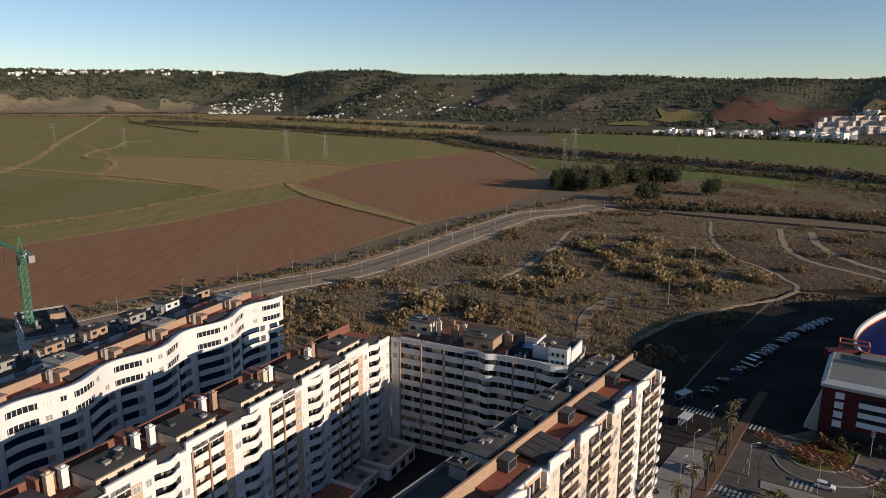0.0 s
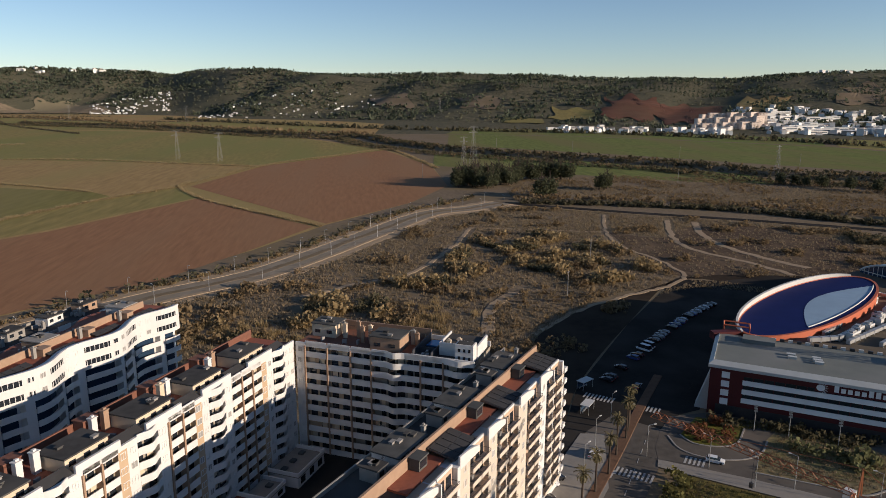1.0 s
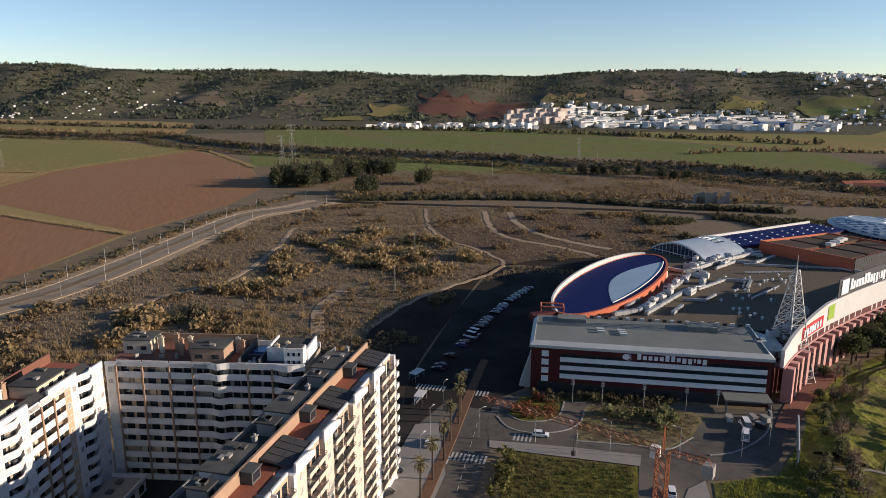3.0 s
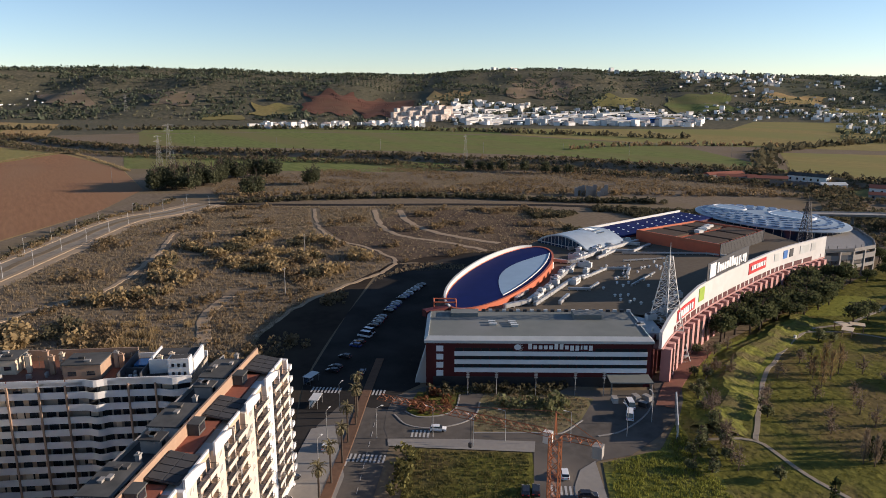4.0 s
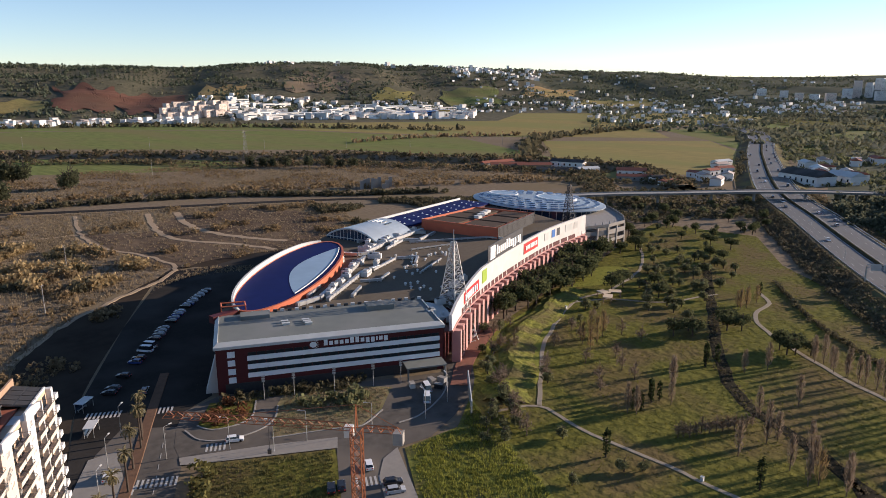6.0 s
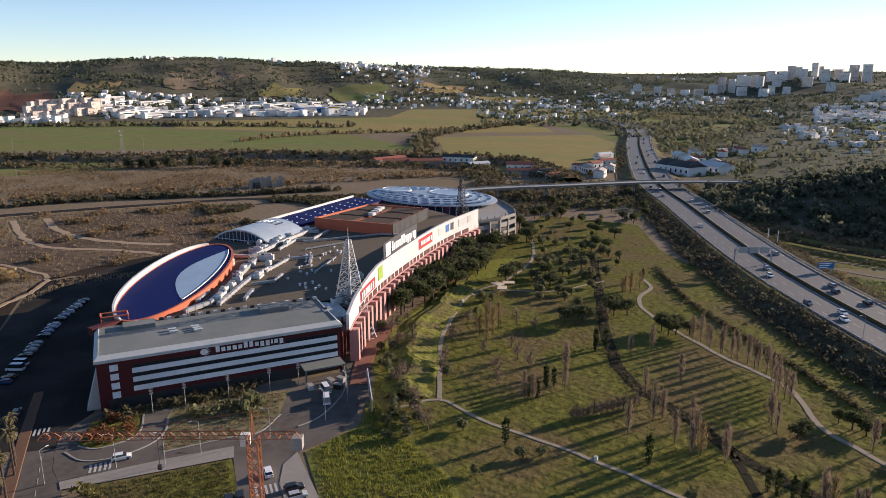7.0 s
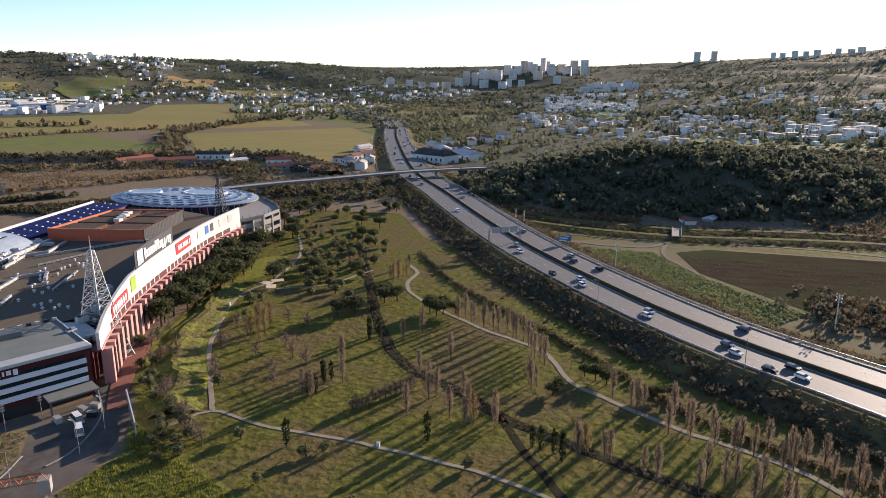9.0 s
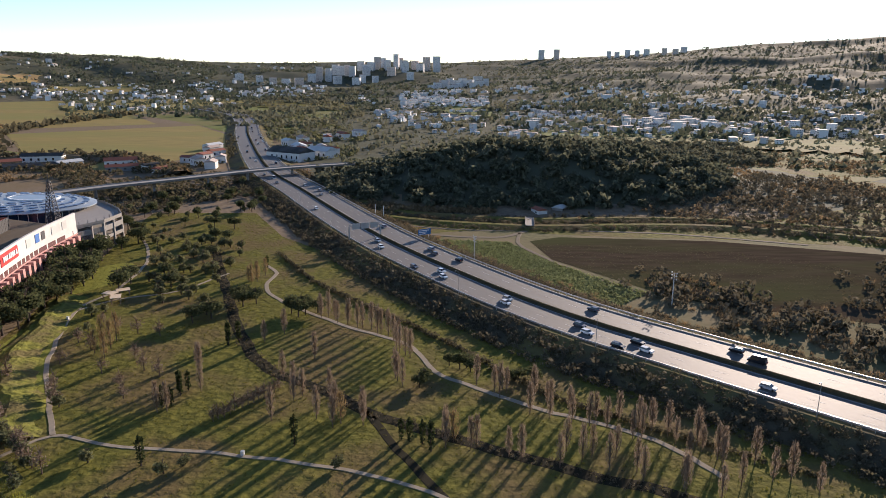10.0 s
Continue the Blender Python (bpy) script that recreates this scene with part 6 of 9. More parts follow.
def disc_hall(mall):
    cx, cy, a, b, ax = 369, 223, 44, 29, radians(84)
    bm = bmesh.new()
    prism(bm, ell(cx, cy, a - 3, b - 3, ax), 0, 14.3)
    part("glass_drum", bm, M["glass_blue"], mall)
    bm = bmesh.new()
    for x, y in ell(cx, cy, a - 2.8, b - 2.8, ax, 56):
        bar(bm, (x, y, 0), (x, y, 14.3), 0.18)
    part("glazing_grid", bm, M["unit_white"], mall)
    bm = bmesh.new()
    rings = [[(x, y, z) for x, y in ell(cx, cy, a * f, b * f, ax, 64)] for f, z in ((0.94, 14.2), (1.02, 14.6), (1.02, 15.0), (0.9, 15.8), (0.6, 16.6), (0.25, 17.0))]
    vs = [[bm.verts.new(p) for p in r] for r in rings]
    for p, q in zip(vs, vs[1:]):
        for k in range(64):
            bm.faces.new((p[k], p[(k + 1) % 64], q[(k + 1) % 64], q[k]))
    bm.faces.new(vs[-1])
    part("disc_roof", bm, M["disc"], mall, "large pale metal disc roof")
    c, s = math.cos(ax), math.sin(ax)
    lenses = ((24, 3, 9.5), (-10, -6, 12.5))
    for f in (0.34, 0.48, 0.62, 0.76, 0.9):
        n = int(40 * f)
        for k in range(n):
            t = (k + 0.5) * math.tau / n
            u, w = a * f * math.cos(t), b * f * math.sin(t)
            if any(((u - lu) / (lr + 2)) ** 2 + ((w - lw) / (lr * 0.62 + 2)) ** 2 < 1 for lu, lw, lr in lenses):
                continue
            z = float(np.interp(f, (0.25, 0.6, 0.9, 1.02), (17.0, 16.6, 15.8, 15.0))) + 0.02
            put("roof_plate", cached("roof_plate", lambda: boxes((-1.9, 1.9, -1.2, 1.2, -0.1, 0.22)), M["blue_tile"]), mall, cx + u * c - w * s, cy + u * s + w * c, z, ax + math.atan2(b * math.cos(t), -a * math.sin(t)))
    for u, w, r in lenses:
        bm = bmesh.new()
        ring(bm, ell(cx + u * c - w * s, cy + u * s + w * c, r + 1.1, r * 0.62 + 0.9, ax, 32), ell(cx + u * c - w * s, cy + u * s + w * c, r + 0.1, r * 0.62 + 0.1, ax, 32), 15.8, 17.5)
        part("lens_rim", bm, M["sign_white"], mall, "white oval rim")
        bm = bmesh.new()
        prism(bm, ell(cx + u * c - w * s, cy + u * s + w * c, r, r * 0.62, ax, 32), 15.8, 17.3)
        part("roof_lens", bm, M["pale_blue"], mall, "pale oval roof window")


M["blue_tile"] = mat("blue_roof_plates", (0.10, 0.16, 0.26), (0.08, 0.13, 0.22), 0.4, 0.4, 0.1, 0.02)


def end_ramp(mall):
    """The raised parking deck with concrete screens at the mall's far end."""
    deck = [(323, 164), (336, 158), (352, 157), (364, 164), (384, 182), (398, 206), (380, 196), (345, 178)]
    bm = bmesh.new()
    prism(bm, deck, 12.2, 12.8)
    part("parking_deck", bm, M["concrete"], mall, "raised concrete parking deck")
    bm = bmesh.new()
    prism(bm, deck, 4.4, 5.0)
    part("parking_deck", bm, M["concrete"], mall, "lower concrete parking deck")
    for x, y in deck[:6] + [(330, 160.6), (344, 157.2), (358, 160.2), (374, 173), (391, 194)]:
        part("column", boxes((x - 0.5, x + 0.5, y - 0.1, y + 0.9, 0, 12.2)), M["concrete"], mall)
    for (x0, y0), (x1, y1) in zip(deck[:6], deck[1:6]):
        d = Vector((x1 - x0, y1 - y0, 0))
        m = Matrix.Translation((x0, y0, 0)) @ Matrix.Rotation(math.atan2(d.y, d.x), 4, "Z")
        for z, h in ((12.8, 1.1), (5.0, 1.1), (8.4, 2.4)):
            bm = bmesh.new()
            box(bm, 0.1, d.length - 0.1, -0.12, 0.12, z, z + h, m)
            part("deck_parapet", bm, M["concrete"], mall)
        for k in range(int(d.length / 4.5)):
            bm = bmesh.new()
            bar(bm, m @ Vector((2 + 4.5 * k, 0.8, 12.8)), m @ Vector((2 + 4.5 * k, 0.8, 15.0)), 0.16)
            part("post", bm, M["concrete"], mall)


def build_mall():
    mall = empty("shopping_centre")
    front_block(mall)
    main_hall(mall)
    ellipse_hall(mall)
    barrel_hall(mall)
    blue_gallery(mall)
    red_box(mall)
    disc_hall(mall)
    end_ramp(mall)
    tagged(mall, "large oxblood and white shopping centre with blue roofs", "shopping centre")
    for x, y, h, mt, lab in ((186.2, 136, 34.0, "metal", "pale steel lattice mast straddling the mall wall"), (335, 181, 32.0, "dark_metal", "dark lattice mast at the end of the mall")):
        t = lattice_mast(None, x, y, h, 12.0 if h > 33 else 8.5, 1.2, 0.16, M[mt], "lattice_mast", 17, 0, 4.2, 0.82)
        tagged(t, lab, "mast", "masts of the mall")
    # terracotta ramp path beside the mall
    road("pavement", [(160, 112), (172, 120), (184, 126), (204, 134)], 2.6, 0.3, M["paving_red"], "red-paved footpath below the mall wall", "pavement", 3)


M["paving_red"] = mat("red_paving", (0.25, 0.12, 0.085), (0.2, 0.095, 0.07), 0.9, 0.9, 0.1, 0.1)
build_mall()


# ---- trees ----
def bare_limbs(bm, h, rng, spread, n, r=0.12, z0=0.25, rise=0.5):
    for k in range(n):
        a, z = rng.uniform(0, math.tau), h * rng.uniform(z0, 0.75)
        o = spread * rng.uniform(0.5, 1.0)
        bar(bm, (0, 0, z), (o * math.cos(a), o * math.sin(a), z + h * rise * rng.uniform(0.3, 0.6)), r * 0.5, 4, r * 0.15)


def tree(name, h, trunk_r, crowns, leaf, n, material, label, category, seed, limbs=8, spread=1.5, group="", rise=0.5, hollow=0.45, bark="bark", plume=False):
    """A tapered trunk with limbs under a crown of small leaf clumps. crowns: (x, y, z foot, half-axes) lumps."""
    rng = random.Random(seed)
    t = empty(name)
    bm = bmesh.new()
    bar(bm, (0, 0, -0.1), (0.1 * rng.uniform(-1, 1), 0.1, h * 0.45), trunk_r, 6, trunk_r * 0.7)
    bar(bm, (0.05, 0.1, h * 0.44), (0, 0, h * 0.9), trunk_r * 0.7, 6, trunk_r * 0.15)
    bare_limbs(bm, h, rng, spread, limbs, trunk_r, 0.25, rise)
    part("trunk", bm, M[bark], t)
    if plume:                              # fine upright shoots in a feather shape
        g = np.random.default_rng(seed)
        k = int(n * 1.15)
        u = g.random(k) ** 0.8
        wide = spread * (0.25 + 1.05 * np.sin(np.pi * np.clip(u * 0.92 + 0.06, 0, 1)) ** 0.9)
        a, r = g.uniform(0, math.tau, k), wide * g.random(k) ** 0.6
        foot = np.stack([r * np.cos(a), r * np.sin(a), h * (0.1 + 0.8 * u)], 1)
        up = g.uniform(0.7, 1.7, k)
        tip = foot + np.stack([0.28 * np.cos(a) * up + g.normal(0, 0.1, k), 0.28 * np.sin(a) * up + g.normal(0, 0.1, k), up], 1)
        b2 = g.uniform(0, math.tau, k)
        side = np.stack([np.cos(b2), np.sin(b2), np.zeros(k)], 1) * 0.06
        fast_mesh("crown", np.stack([foot - side, foot + side, tip], 1).reshape(-1, 3), np.arange(3 * k).reshape(k, 3), M[material], t)
        return tagged(t, label, category, group)
    vs, fs, off = [], [], 0
    tot = sum(c[3] * c[4] * c[5] for c in crowns) ** 1.0
    for i, (x, y, z, rx, ry, rz) in enumerate(crowns):
        v, f = leaf_cloud(max(12, int(n * rx * ry * rz / tot)), leaf, seed * 7 + i, (rx, ry, rz), 0, hollow)
        vs.append(v + np.array([x, y, z]))
        fs.append(f + off)
        off += len(v)
    fast_mesh("crown", np.concatenate(vs), np.concatenate(fs), M[material], t)
    return tagged(t, label, category, group)


def lumps(rng, n, r, z, rz, wide):
    return [(wide * rng.uniform(-1, 1), wide * rng.uniform(-1, 1), z + rng.uniform(-0.12, 0.2) * rz, r * rng.uniform(0.7, 1.1), r * rng.uniform(0.7, 1.1), rz * rng.uniform(0.7, 1.05)) for _ in range(n)]


R9 = random.Random(90)
POPLARS = [tree("poplar_tree", 11, 0.16, [(0, 0, 1.4, 1.35, 1.35, 5.0), (0.3, 0.2, 4.4, 1.2, 1.2, 3.8)], 0.19, 330, "twig", "tall slim poplar with bare brown twigs", "tree", 40 + i, 20, 0.95, "bare poplars in the park", 0.55, 0.1, "twig", True) for i in range(3)]
GOLDEN = tree("poplar_tree", 9, 0.15, [(0, 0, 1.0, 1.3, 1.3, 4.0)], 0.26, 260, "twig_gold", "slim tree with a few golden leaves still on", "tree", 51, 20, 1.1, "golden trees in the park", 0.5, 0.15, "twig", True)
CYPRESSES = [tree("cypress_tree", 8, 0.2, [(0, 0, 0.3, 0.85, 0.85, 4.0)], 0.34, 240, "cypress", "narrow dark green cypress", "tree", 60 + i, 3, 0.4, "cypresses in the park", 0.3, 0.6) for i in range(2)]
PINES = [tree("pine_tree", 9, 0.3, lumps(R9, 6, 2.5, 3.2, 2.0, 2.0), 0.36, 1050, "pine", "broad dark green stone pine", "tree", 70 + i, 9, 2.8, "pines below the mall", 0.4, 0.55) for i in range(3)]
OLIVES = [tree("olive_tree", 5, 0.25, lumps(R9, 4, 1.6, 1.0, 1.5, 1.2), 0.28, 540, "olive", "round grey-green olive tree", "tree", 80 + i, 7, 1.6, "small trees in the park", 0.4, 0.5) for i in range(2)]
GUMS = [tree("eucalyptus_tree", 17, 0.4, lumps(R9, 9, 2.8, 1.6, 4.6, 3.0), 0.62, 760, "gum_leaf", "tall dark eucalyptus in a grove", "tree", 92 + i, 9, 3.0, "eucalyptus grove", 0.4, 0.5) for i in range(3)]
BARE = [tree("bare_tree", 7, 0.2, lumps(R9, 3, 1.9, 1.6, 2.0, 0.9), 0.24, 240, "twig", "low leafless tree with reddish twigs", "tree", 96 + i, 16, 2.0, "bare trees in the park", 0.5, 0.2, "twig") for i in range(2)]
PLACED = set()


def plant(kinds, x, y, s=1.0, z=None):
    k = R9.randrange(len(kinds))
    src = kinds[k]
    s *= R9.uniform(0.85, 1.15)
    m = Matrix.Translation((x, y, float(height(x, y)) if z is None else z)) @ Matrix.Rotation(R9.uniform(0, math.tau), 4, "Z") @ Matrix.Diagonal((s, s, s * R9.uniform(0.9, 1.1), 1))
    if src.name not in PLACED:
        PLACED.add(src.name)
        src.matrix_basis = m
        return src
    sc = src.scale.copy()
    src.scale = (1, 1, 1)
    o = copy_thing(src, m)
    src.scale = sc
    return o


def along(pts, gap, kinds, s=1.0, jitter=0.8):
    line = smooth_line(pts, gap)
    for x, y in line:
        plant(kinds, x + R9.gauss(0, jitter), y + R9.gauss(0, jitter), s)


# the park
for x, y in ((222, 53), (229, 49), (208, 35), (194, 41), (182, 35), (172, 29), (169, 24), (170, 16), (173, 38), (195, 10), (197, 12), (193, 8), (196, 64), (198, 66), (187, 62), (178, 66), (176, 68), (175, 24), (183, 26), (173, 17), (185, 35), (190, 38), (213, 9), (215, 11), (211, 7), (217, 13)):
    plant(POPLARS, x + R9.gauss(0, 0.6), y + R9.gauss(0, 0.6), 0.84)
along([(247, 42), (240, 33), (236, 27), (231, 19), (222, 12)], 2.4, POPLARS, 0.82, 0.9)
along([(165, -3), (160, -14), (157, -25), (155, -38), (150, -48), (143, -60)], 3.2, POPLARS, 0.78, 2.8)
along([(194, -13), (188, -18), (182, -28), (176, -38), (171, -49), (165, -58), (156, -67), (146, -78)], 3.1, POPLARS, 0.78, 1.9)
along([(178, -24), (172, -35), (164, -50), (155, -60)], 4.5, POPLARS, 0.8, 1.5)
along([(171, 53), (180, 47), (189, 41)], 1.7, BARE, 0.62, 0.25)
for x, y in ((284, 76), (285, 73), (289, 74), (294, 72), (281, 74), (219, 103), (216, 99), (212, 102), (222, 100), (208, 97), (163, -5), (171, 22)):
    plant([GOLDEN], x, y, 0.95)
for x, y in ((178, 68), (179, 66), (185, 66), (188, 65), (187, 67), (219, 64), (222, 65), (223, 62), (164, 7), (163, 5), (162, 2), (159, 0), (305, 74), (152, 62), (161, 31)):
    plant(CYPRESSES, x, y, 0.85)
for x, y in ((205, -4), (203, -7), (201, -10), (204, -9), (196, -23), (194, -27), (195, -20), (191, 4), (194, 3)):
    plant(PINES, x, y, 0.6)
for x, y in ((153, 74), (149, 56), (152, 53), (140, 87), (137, 62), (133, 40), (152, 20)):
    plant(OLIVES, x, y, 0.75)
for x, y in ((248, 51), (247, 46), (249, 42), (252, 48), (245, 48), (264, 71), (255, 70), (260, 73), (258, 66)):
    plant(PINES, x, y, 0.8)
for x, y in ((258, 85), (242, 77), (246, 80), (258, 100), (276, 104), (284, 116), (281, 122), (269, 121), (297, 107), (320, 111), (327, 106), (248, 116), (244, 119), (262, 92), (266, 104), (290, 112), (238, 82), (270, 96), (300, 98), (312, 104)):
    plant(OLIVES + PINES[:1], x, y, 1.05)
for x, y in spread_in([(355, 142), (342, 92), (302, 84), (270, 90), (262, 112), (290, 118), (320, 130)], 44, np.random.default_rng(4)):
    plant(OLIVES, x, y, 1.0)
for x, y in ((187, 100), (220, 111), (214, 104), (198, 93), (232, 104), (238, 112), (204, 108), (190, 84), (183, 80), (226, 88), (196, 76), (180, 96), (184, 99), (208, 88), (228, 96), (200, 82)):
    plant(BARE, x, y, 0.85)
for x, y in COURT_TREES:
    plant(OLIVES, x, y, 0.9, 3.3)
for x, y in ((345, 147), (355, 149), (365, 156), (334, 150), (376, 166), (388, 180), (326, 153)):
    plant(PINES, x, y, 1.0)
# bushes on the edge towards the street
for x, y in ((184, 122), (186, 119), (172, 111), (174, 114), (161, 96), (163, 99), (156, 91), (158, 93), (145, 91), (148, 88), (151, 85), (199, 133), (224, 113), (230, 113), (143, 84), (178, 94), (182, 97), (153, 95), (150, 93), (166, 105)):
    plant(OLIVES, x, y, 0.85)
# the wood below the mall
aline = smooth_line(ARC, 1.0)
anrm = normals2(aline)
for s in np.arange(46, 150, 5.0):
    i = int(s)
    for o in (6, 11.5, 18):
        if (o == 18 and (s < 82 or s > 130)) or (o > 7 and s < 58):
            continue
        p = aline[min(i, len(aline) - 1)] + anrm[min(i, len(aline) - 1)] * (o + R9.uniform(-2, 2))
        plant(PINES, p[0] + R9.uniform(-1, 1), p[1], R9.uniform(1.0, 1.4))
for x, y in ((186, 120), (163, 99), (199, 128), (155, 89), (169, 107), (193, 115), (178, 113), (160, 95), (166, 103), (172, 104), (158, 92), (190, 121), (204, 129), (152, 86), (212, 131), (148, 81)):
    plant(OLIVES + BARE, x + R9.gauss(0, 0.8), y + R9.gauss(0, 0.8), 0.9)
# eastern end, by the bridge
for x, y in spread_in([(345, 150), (420, 175), (470, 190), (500, 130), (450, 110), (400, 100), (352, 90)], 46, np.random.default_rng(5)):
    plant(PINES + OLIVES, x, y, 0.85)
# the grove by the avenue's bend
for x, y in spread_in([(112, 630), (140, 608), (190, 655), (245, 668), (240, 690), (190, 690), (130, 668)], 56, np.random.default_rng(6)):
    plant(GUMS, x, y, 1.4)
for x, y in ((246, 592), (250, 596), (242, 594), (182, 556), (186, 560), (176, 552)):
    plant(GUMS, x, y, 1.3)
for x, y in ((431, 612), (445, 596), (455, 585), (469, 565), (480, 545), (490, 540), (500, 532), (440, 604)):
    plant(GUMS, x, y, 0.95)

# ---- scrub, hedges and grasses: too many to count ----
SHRUBS = [leaf_cloud(22, 0.40, 200 + i, (1, 1, 0.8)) for i in range(4)]
FAR_CLUMPS = [leaf_cloud(5, 0.7, 220 + i, (1, 1, 0.75)) for i in range(5)]
MID = [leaf_cloud(12, 0.46, 280 + i, (1, 1, 0.7)) for i in range(4)]
FINE = [leaf_cloud(20, 0.34, 260 + i, (1, 1, 0.75)) for i in range(4)]
REEDS = [blade_tuft(46, 0.8, 0.62, 230 + i, 0.05) for i in range(4)]
TUFTS = [blade_tuft(5, 0.7, 0.4, 240 + i, 0.11) for i in range(4)]


def on_ground(p, lift=0.0):
    return np.c_[p, height(p[:, 0], p[:, 1]) + lift]


def hedge(name, pts, wide, size, every, bases, material, label, seed, keep=1.0, z=0.0):
    rng = np.random.default_rng(seed)
    line = smooth_line(pts, every)
    nrm = normals2(line)
    line = line[rng.random(len(line)) < keep]
    nrm = nrm[:len(line)]
    p = line + rng.normal(0, wide / 2, (len(line), 2))
    return scatter(name, bases, on_ground(p, z), size * rng.uniform(0.55, 1.25, len(p)), M[material], label, "hedge", seed)


WASTE = [(-62, 280), (-25, 308), (6, 345), (42, 402), (80, 470), (112, 490), (140, 516), (227, 460), (298, 418), (340, 380), (300, 300), (250, 268), (200, 262), (170, 276), (150, 268), (128, 246), (98, 206), (76, 172), (-4, 172), (-20, 190), (-60, 230), (-95, 245)]


def clumpy(n, seed, scale, cut, poly=WASTE):
    rng = np.random.default_rng(seed)
    p = spread_in(poly, n, rng)
    w = np.array([noise.noise(Vector((x / scale, y / scale, seed))) for x, y in p])
    return p[w > cut]


def near_line(p, line, d):
    return np.min(np.linalg.norm(p[:, None] - line[None], axis=2), axis=1) < d


track_pts = np.vstack([smooth_line(q, 4.0) for q in ([(199, 466), (178, 408), (171, 364), (177, 323), (175, 297), (161, 281), (140, 271), (105, 249), (82, 225)], [(234, 439), (212, 386), (207, 351), (218, 324), (228, 291)], [(249, 429), (232, 385), (230, 344), (243, 302)], [(94, 426), (74, 372), (46, 318), (20, 302), (-4, 284)], [(88, 279), (75, 261), (68, 240), (64, 225)])])
rg = np.random.default_rng(77)
# outline of the ground that is coloured dark for the mall's shadow
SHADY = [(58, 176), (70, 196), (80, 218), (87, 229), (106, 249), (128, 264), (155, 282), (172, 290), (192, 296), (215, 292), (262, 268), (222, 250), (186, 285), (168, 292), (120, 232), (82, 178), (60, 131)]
p = clumpy(42000, 5, 60, -0.5)
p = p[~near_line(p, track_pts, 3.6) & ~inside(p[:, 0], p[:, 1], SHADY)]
p = p[~inside(p[:, 0], p[:, 1], RUTTED) | (rg.random(len(p)) < 0.3)]
scatter("dry_grass", TUFTS, on_ground(p), rg.uniform(0.6, 1.9, len(p)), M["drygrass"], "brown dry grass tufts on waste ground", "grass", 5)
p = clumpy(8000, 6, 22, 0.28)
p = p[~near_line(p, track_pts, 4.5)]
scatter("scrub", SHRUBS, on_ground(p), rg.uniform(0.7, 2.0, len(p)), M["scrub"], "low brown scrub on waste ground", "scrub", 6)
REEDBED = [(-10, 270), (20, 290), (48, 312), (80, 365), (92, 405), (140, 400), (165, 360), (168, 310), (150, 285), (110, 290), (100, 330), (70, 300), (40, 262), (10, 230), (-20, 225), (-40, 260)]
p = clumpy(2600, 7, 16, 0.16, REEDBED)
p = p[~near_line(p, track_pts, 4)]
scatter("reed_bush", FINE, on_ground(p), rg.uniform(1.2, 2.9, len(p)), M["reed"], "rounded golden-brown reed clumps", "reeds", 17)
scatter("reed_bed", REEDS, on_ground(p[::2]), rg.uniform(1.8, 3.4, len(p[::2])), M["reed"], "clumps of tall golden reeds", "reeds", 7)
p = clumpy(2600, 8, 17, 0.34, REEDBED)
p = p[~near_line(p, track_pts, 4)]
scatter("shrubs", FINE, on_ground(p), rg.uniform(1.0, 2.4, len(p)), M["bramble"], "dark rounded shrubs among the reeds", "shrubs", 8)
hedge("shrub_belt", [(-90, 232), (-58, 262), (-30, 240), (0, 205), (30, 190), (60, 178)], 16, 2.0, 0.8, SHRUBS + [], "scrub", "brown bushes behind the flats", 9, 0.7)
p = spread_in([(60, 226), (70, 250), (82, 272), (100, 290), (128, 292), (118, 262), (98, 240), (76, 214)], 1600, np.random.default_rng(81))
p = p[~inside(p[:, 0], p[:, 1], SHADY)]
scatter("dry_grass", TUFTS, on_ground(p), np.random.default_rng(82).uniform(0.6, 1.6, len(p)), M["drygrass"], "brown dry grass tufts beside a track", "grass", 82)
scatter("scrub", SHRUBS, on_ground(p[:70]), np.random.default_rng(83).uniform(0.5, 1.5, 70), M["scrub"], "low brown scrub beside a track", "scrub", 83)
hedge("reed_belt", [(-60, 250), (-20, 236), (15, 218), (40, 240), (52, 262)], 14, 2.8, 0.55, REEDS, "reed", "golden reeds behind the flats", 10)

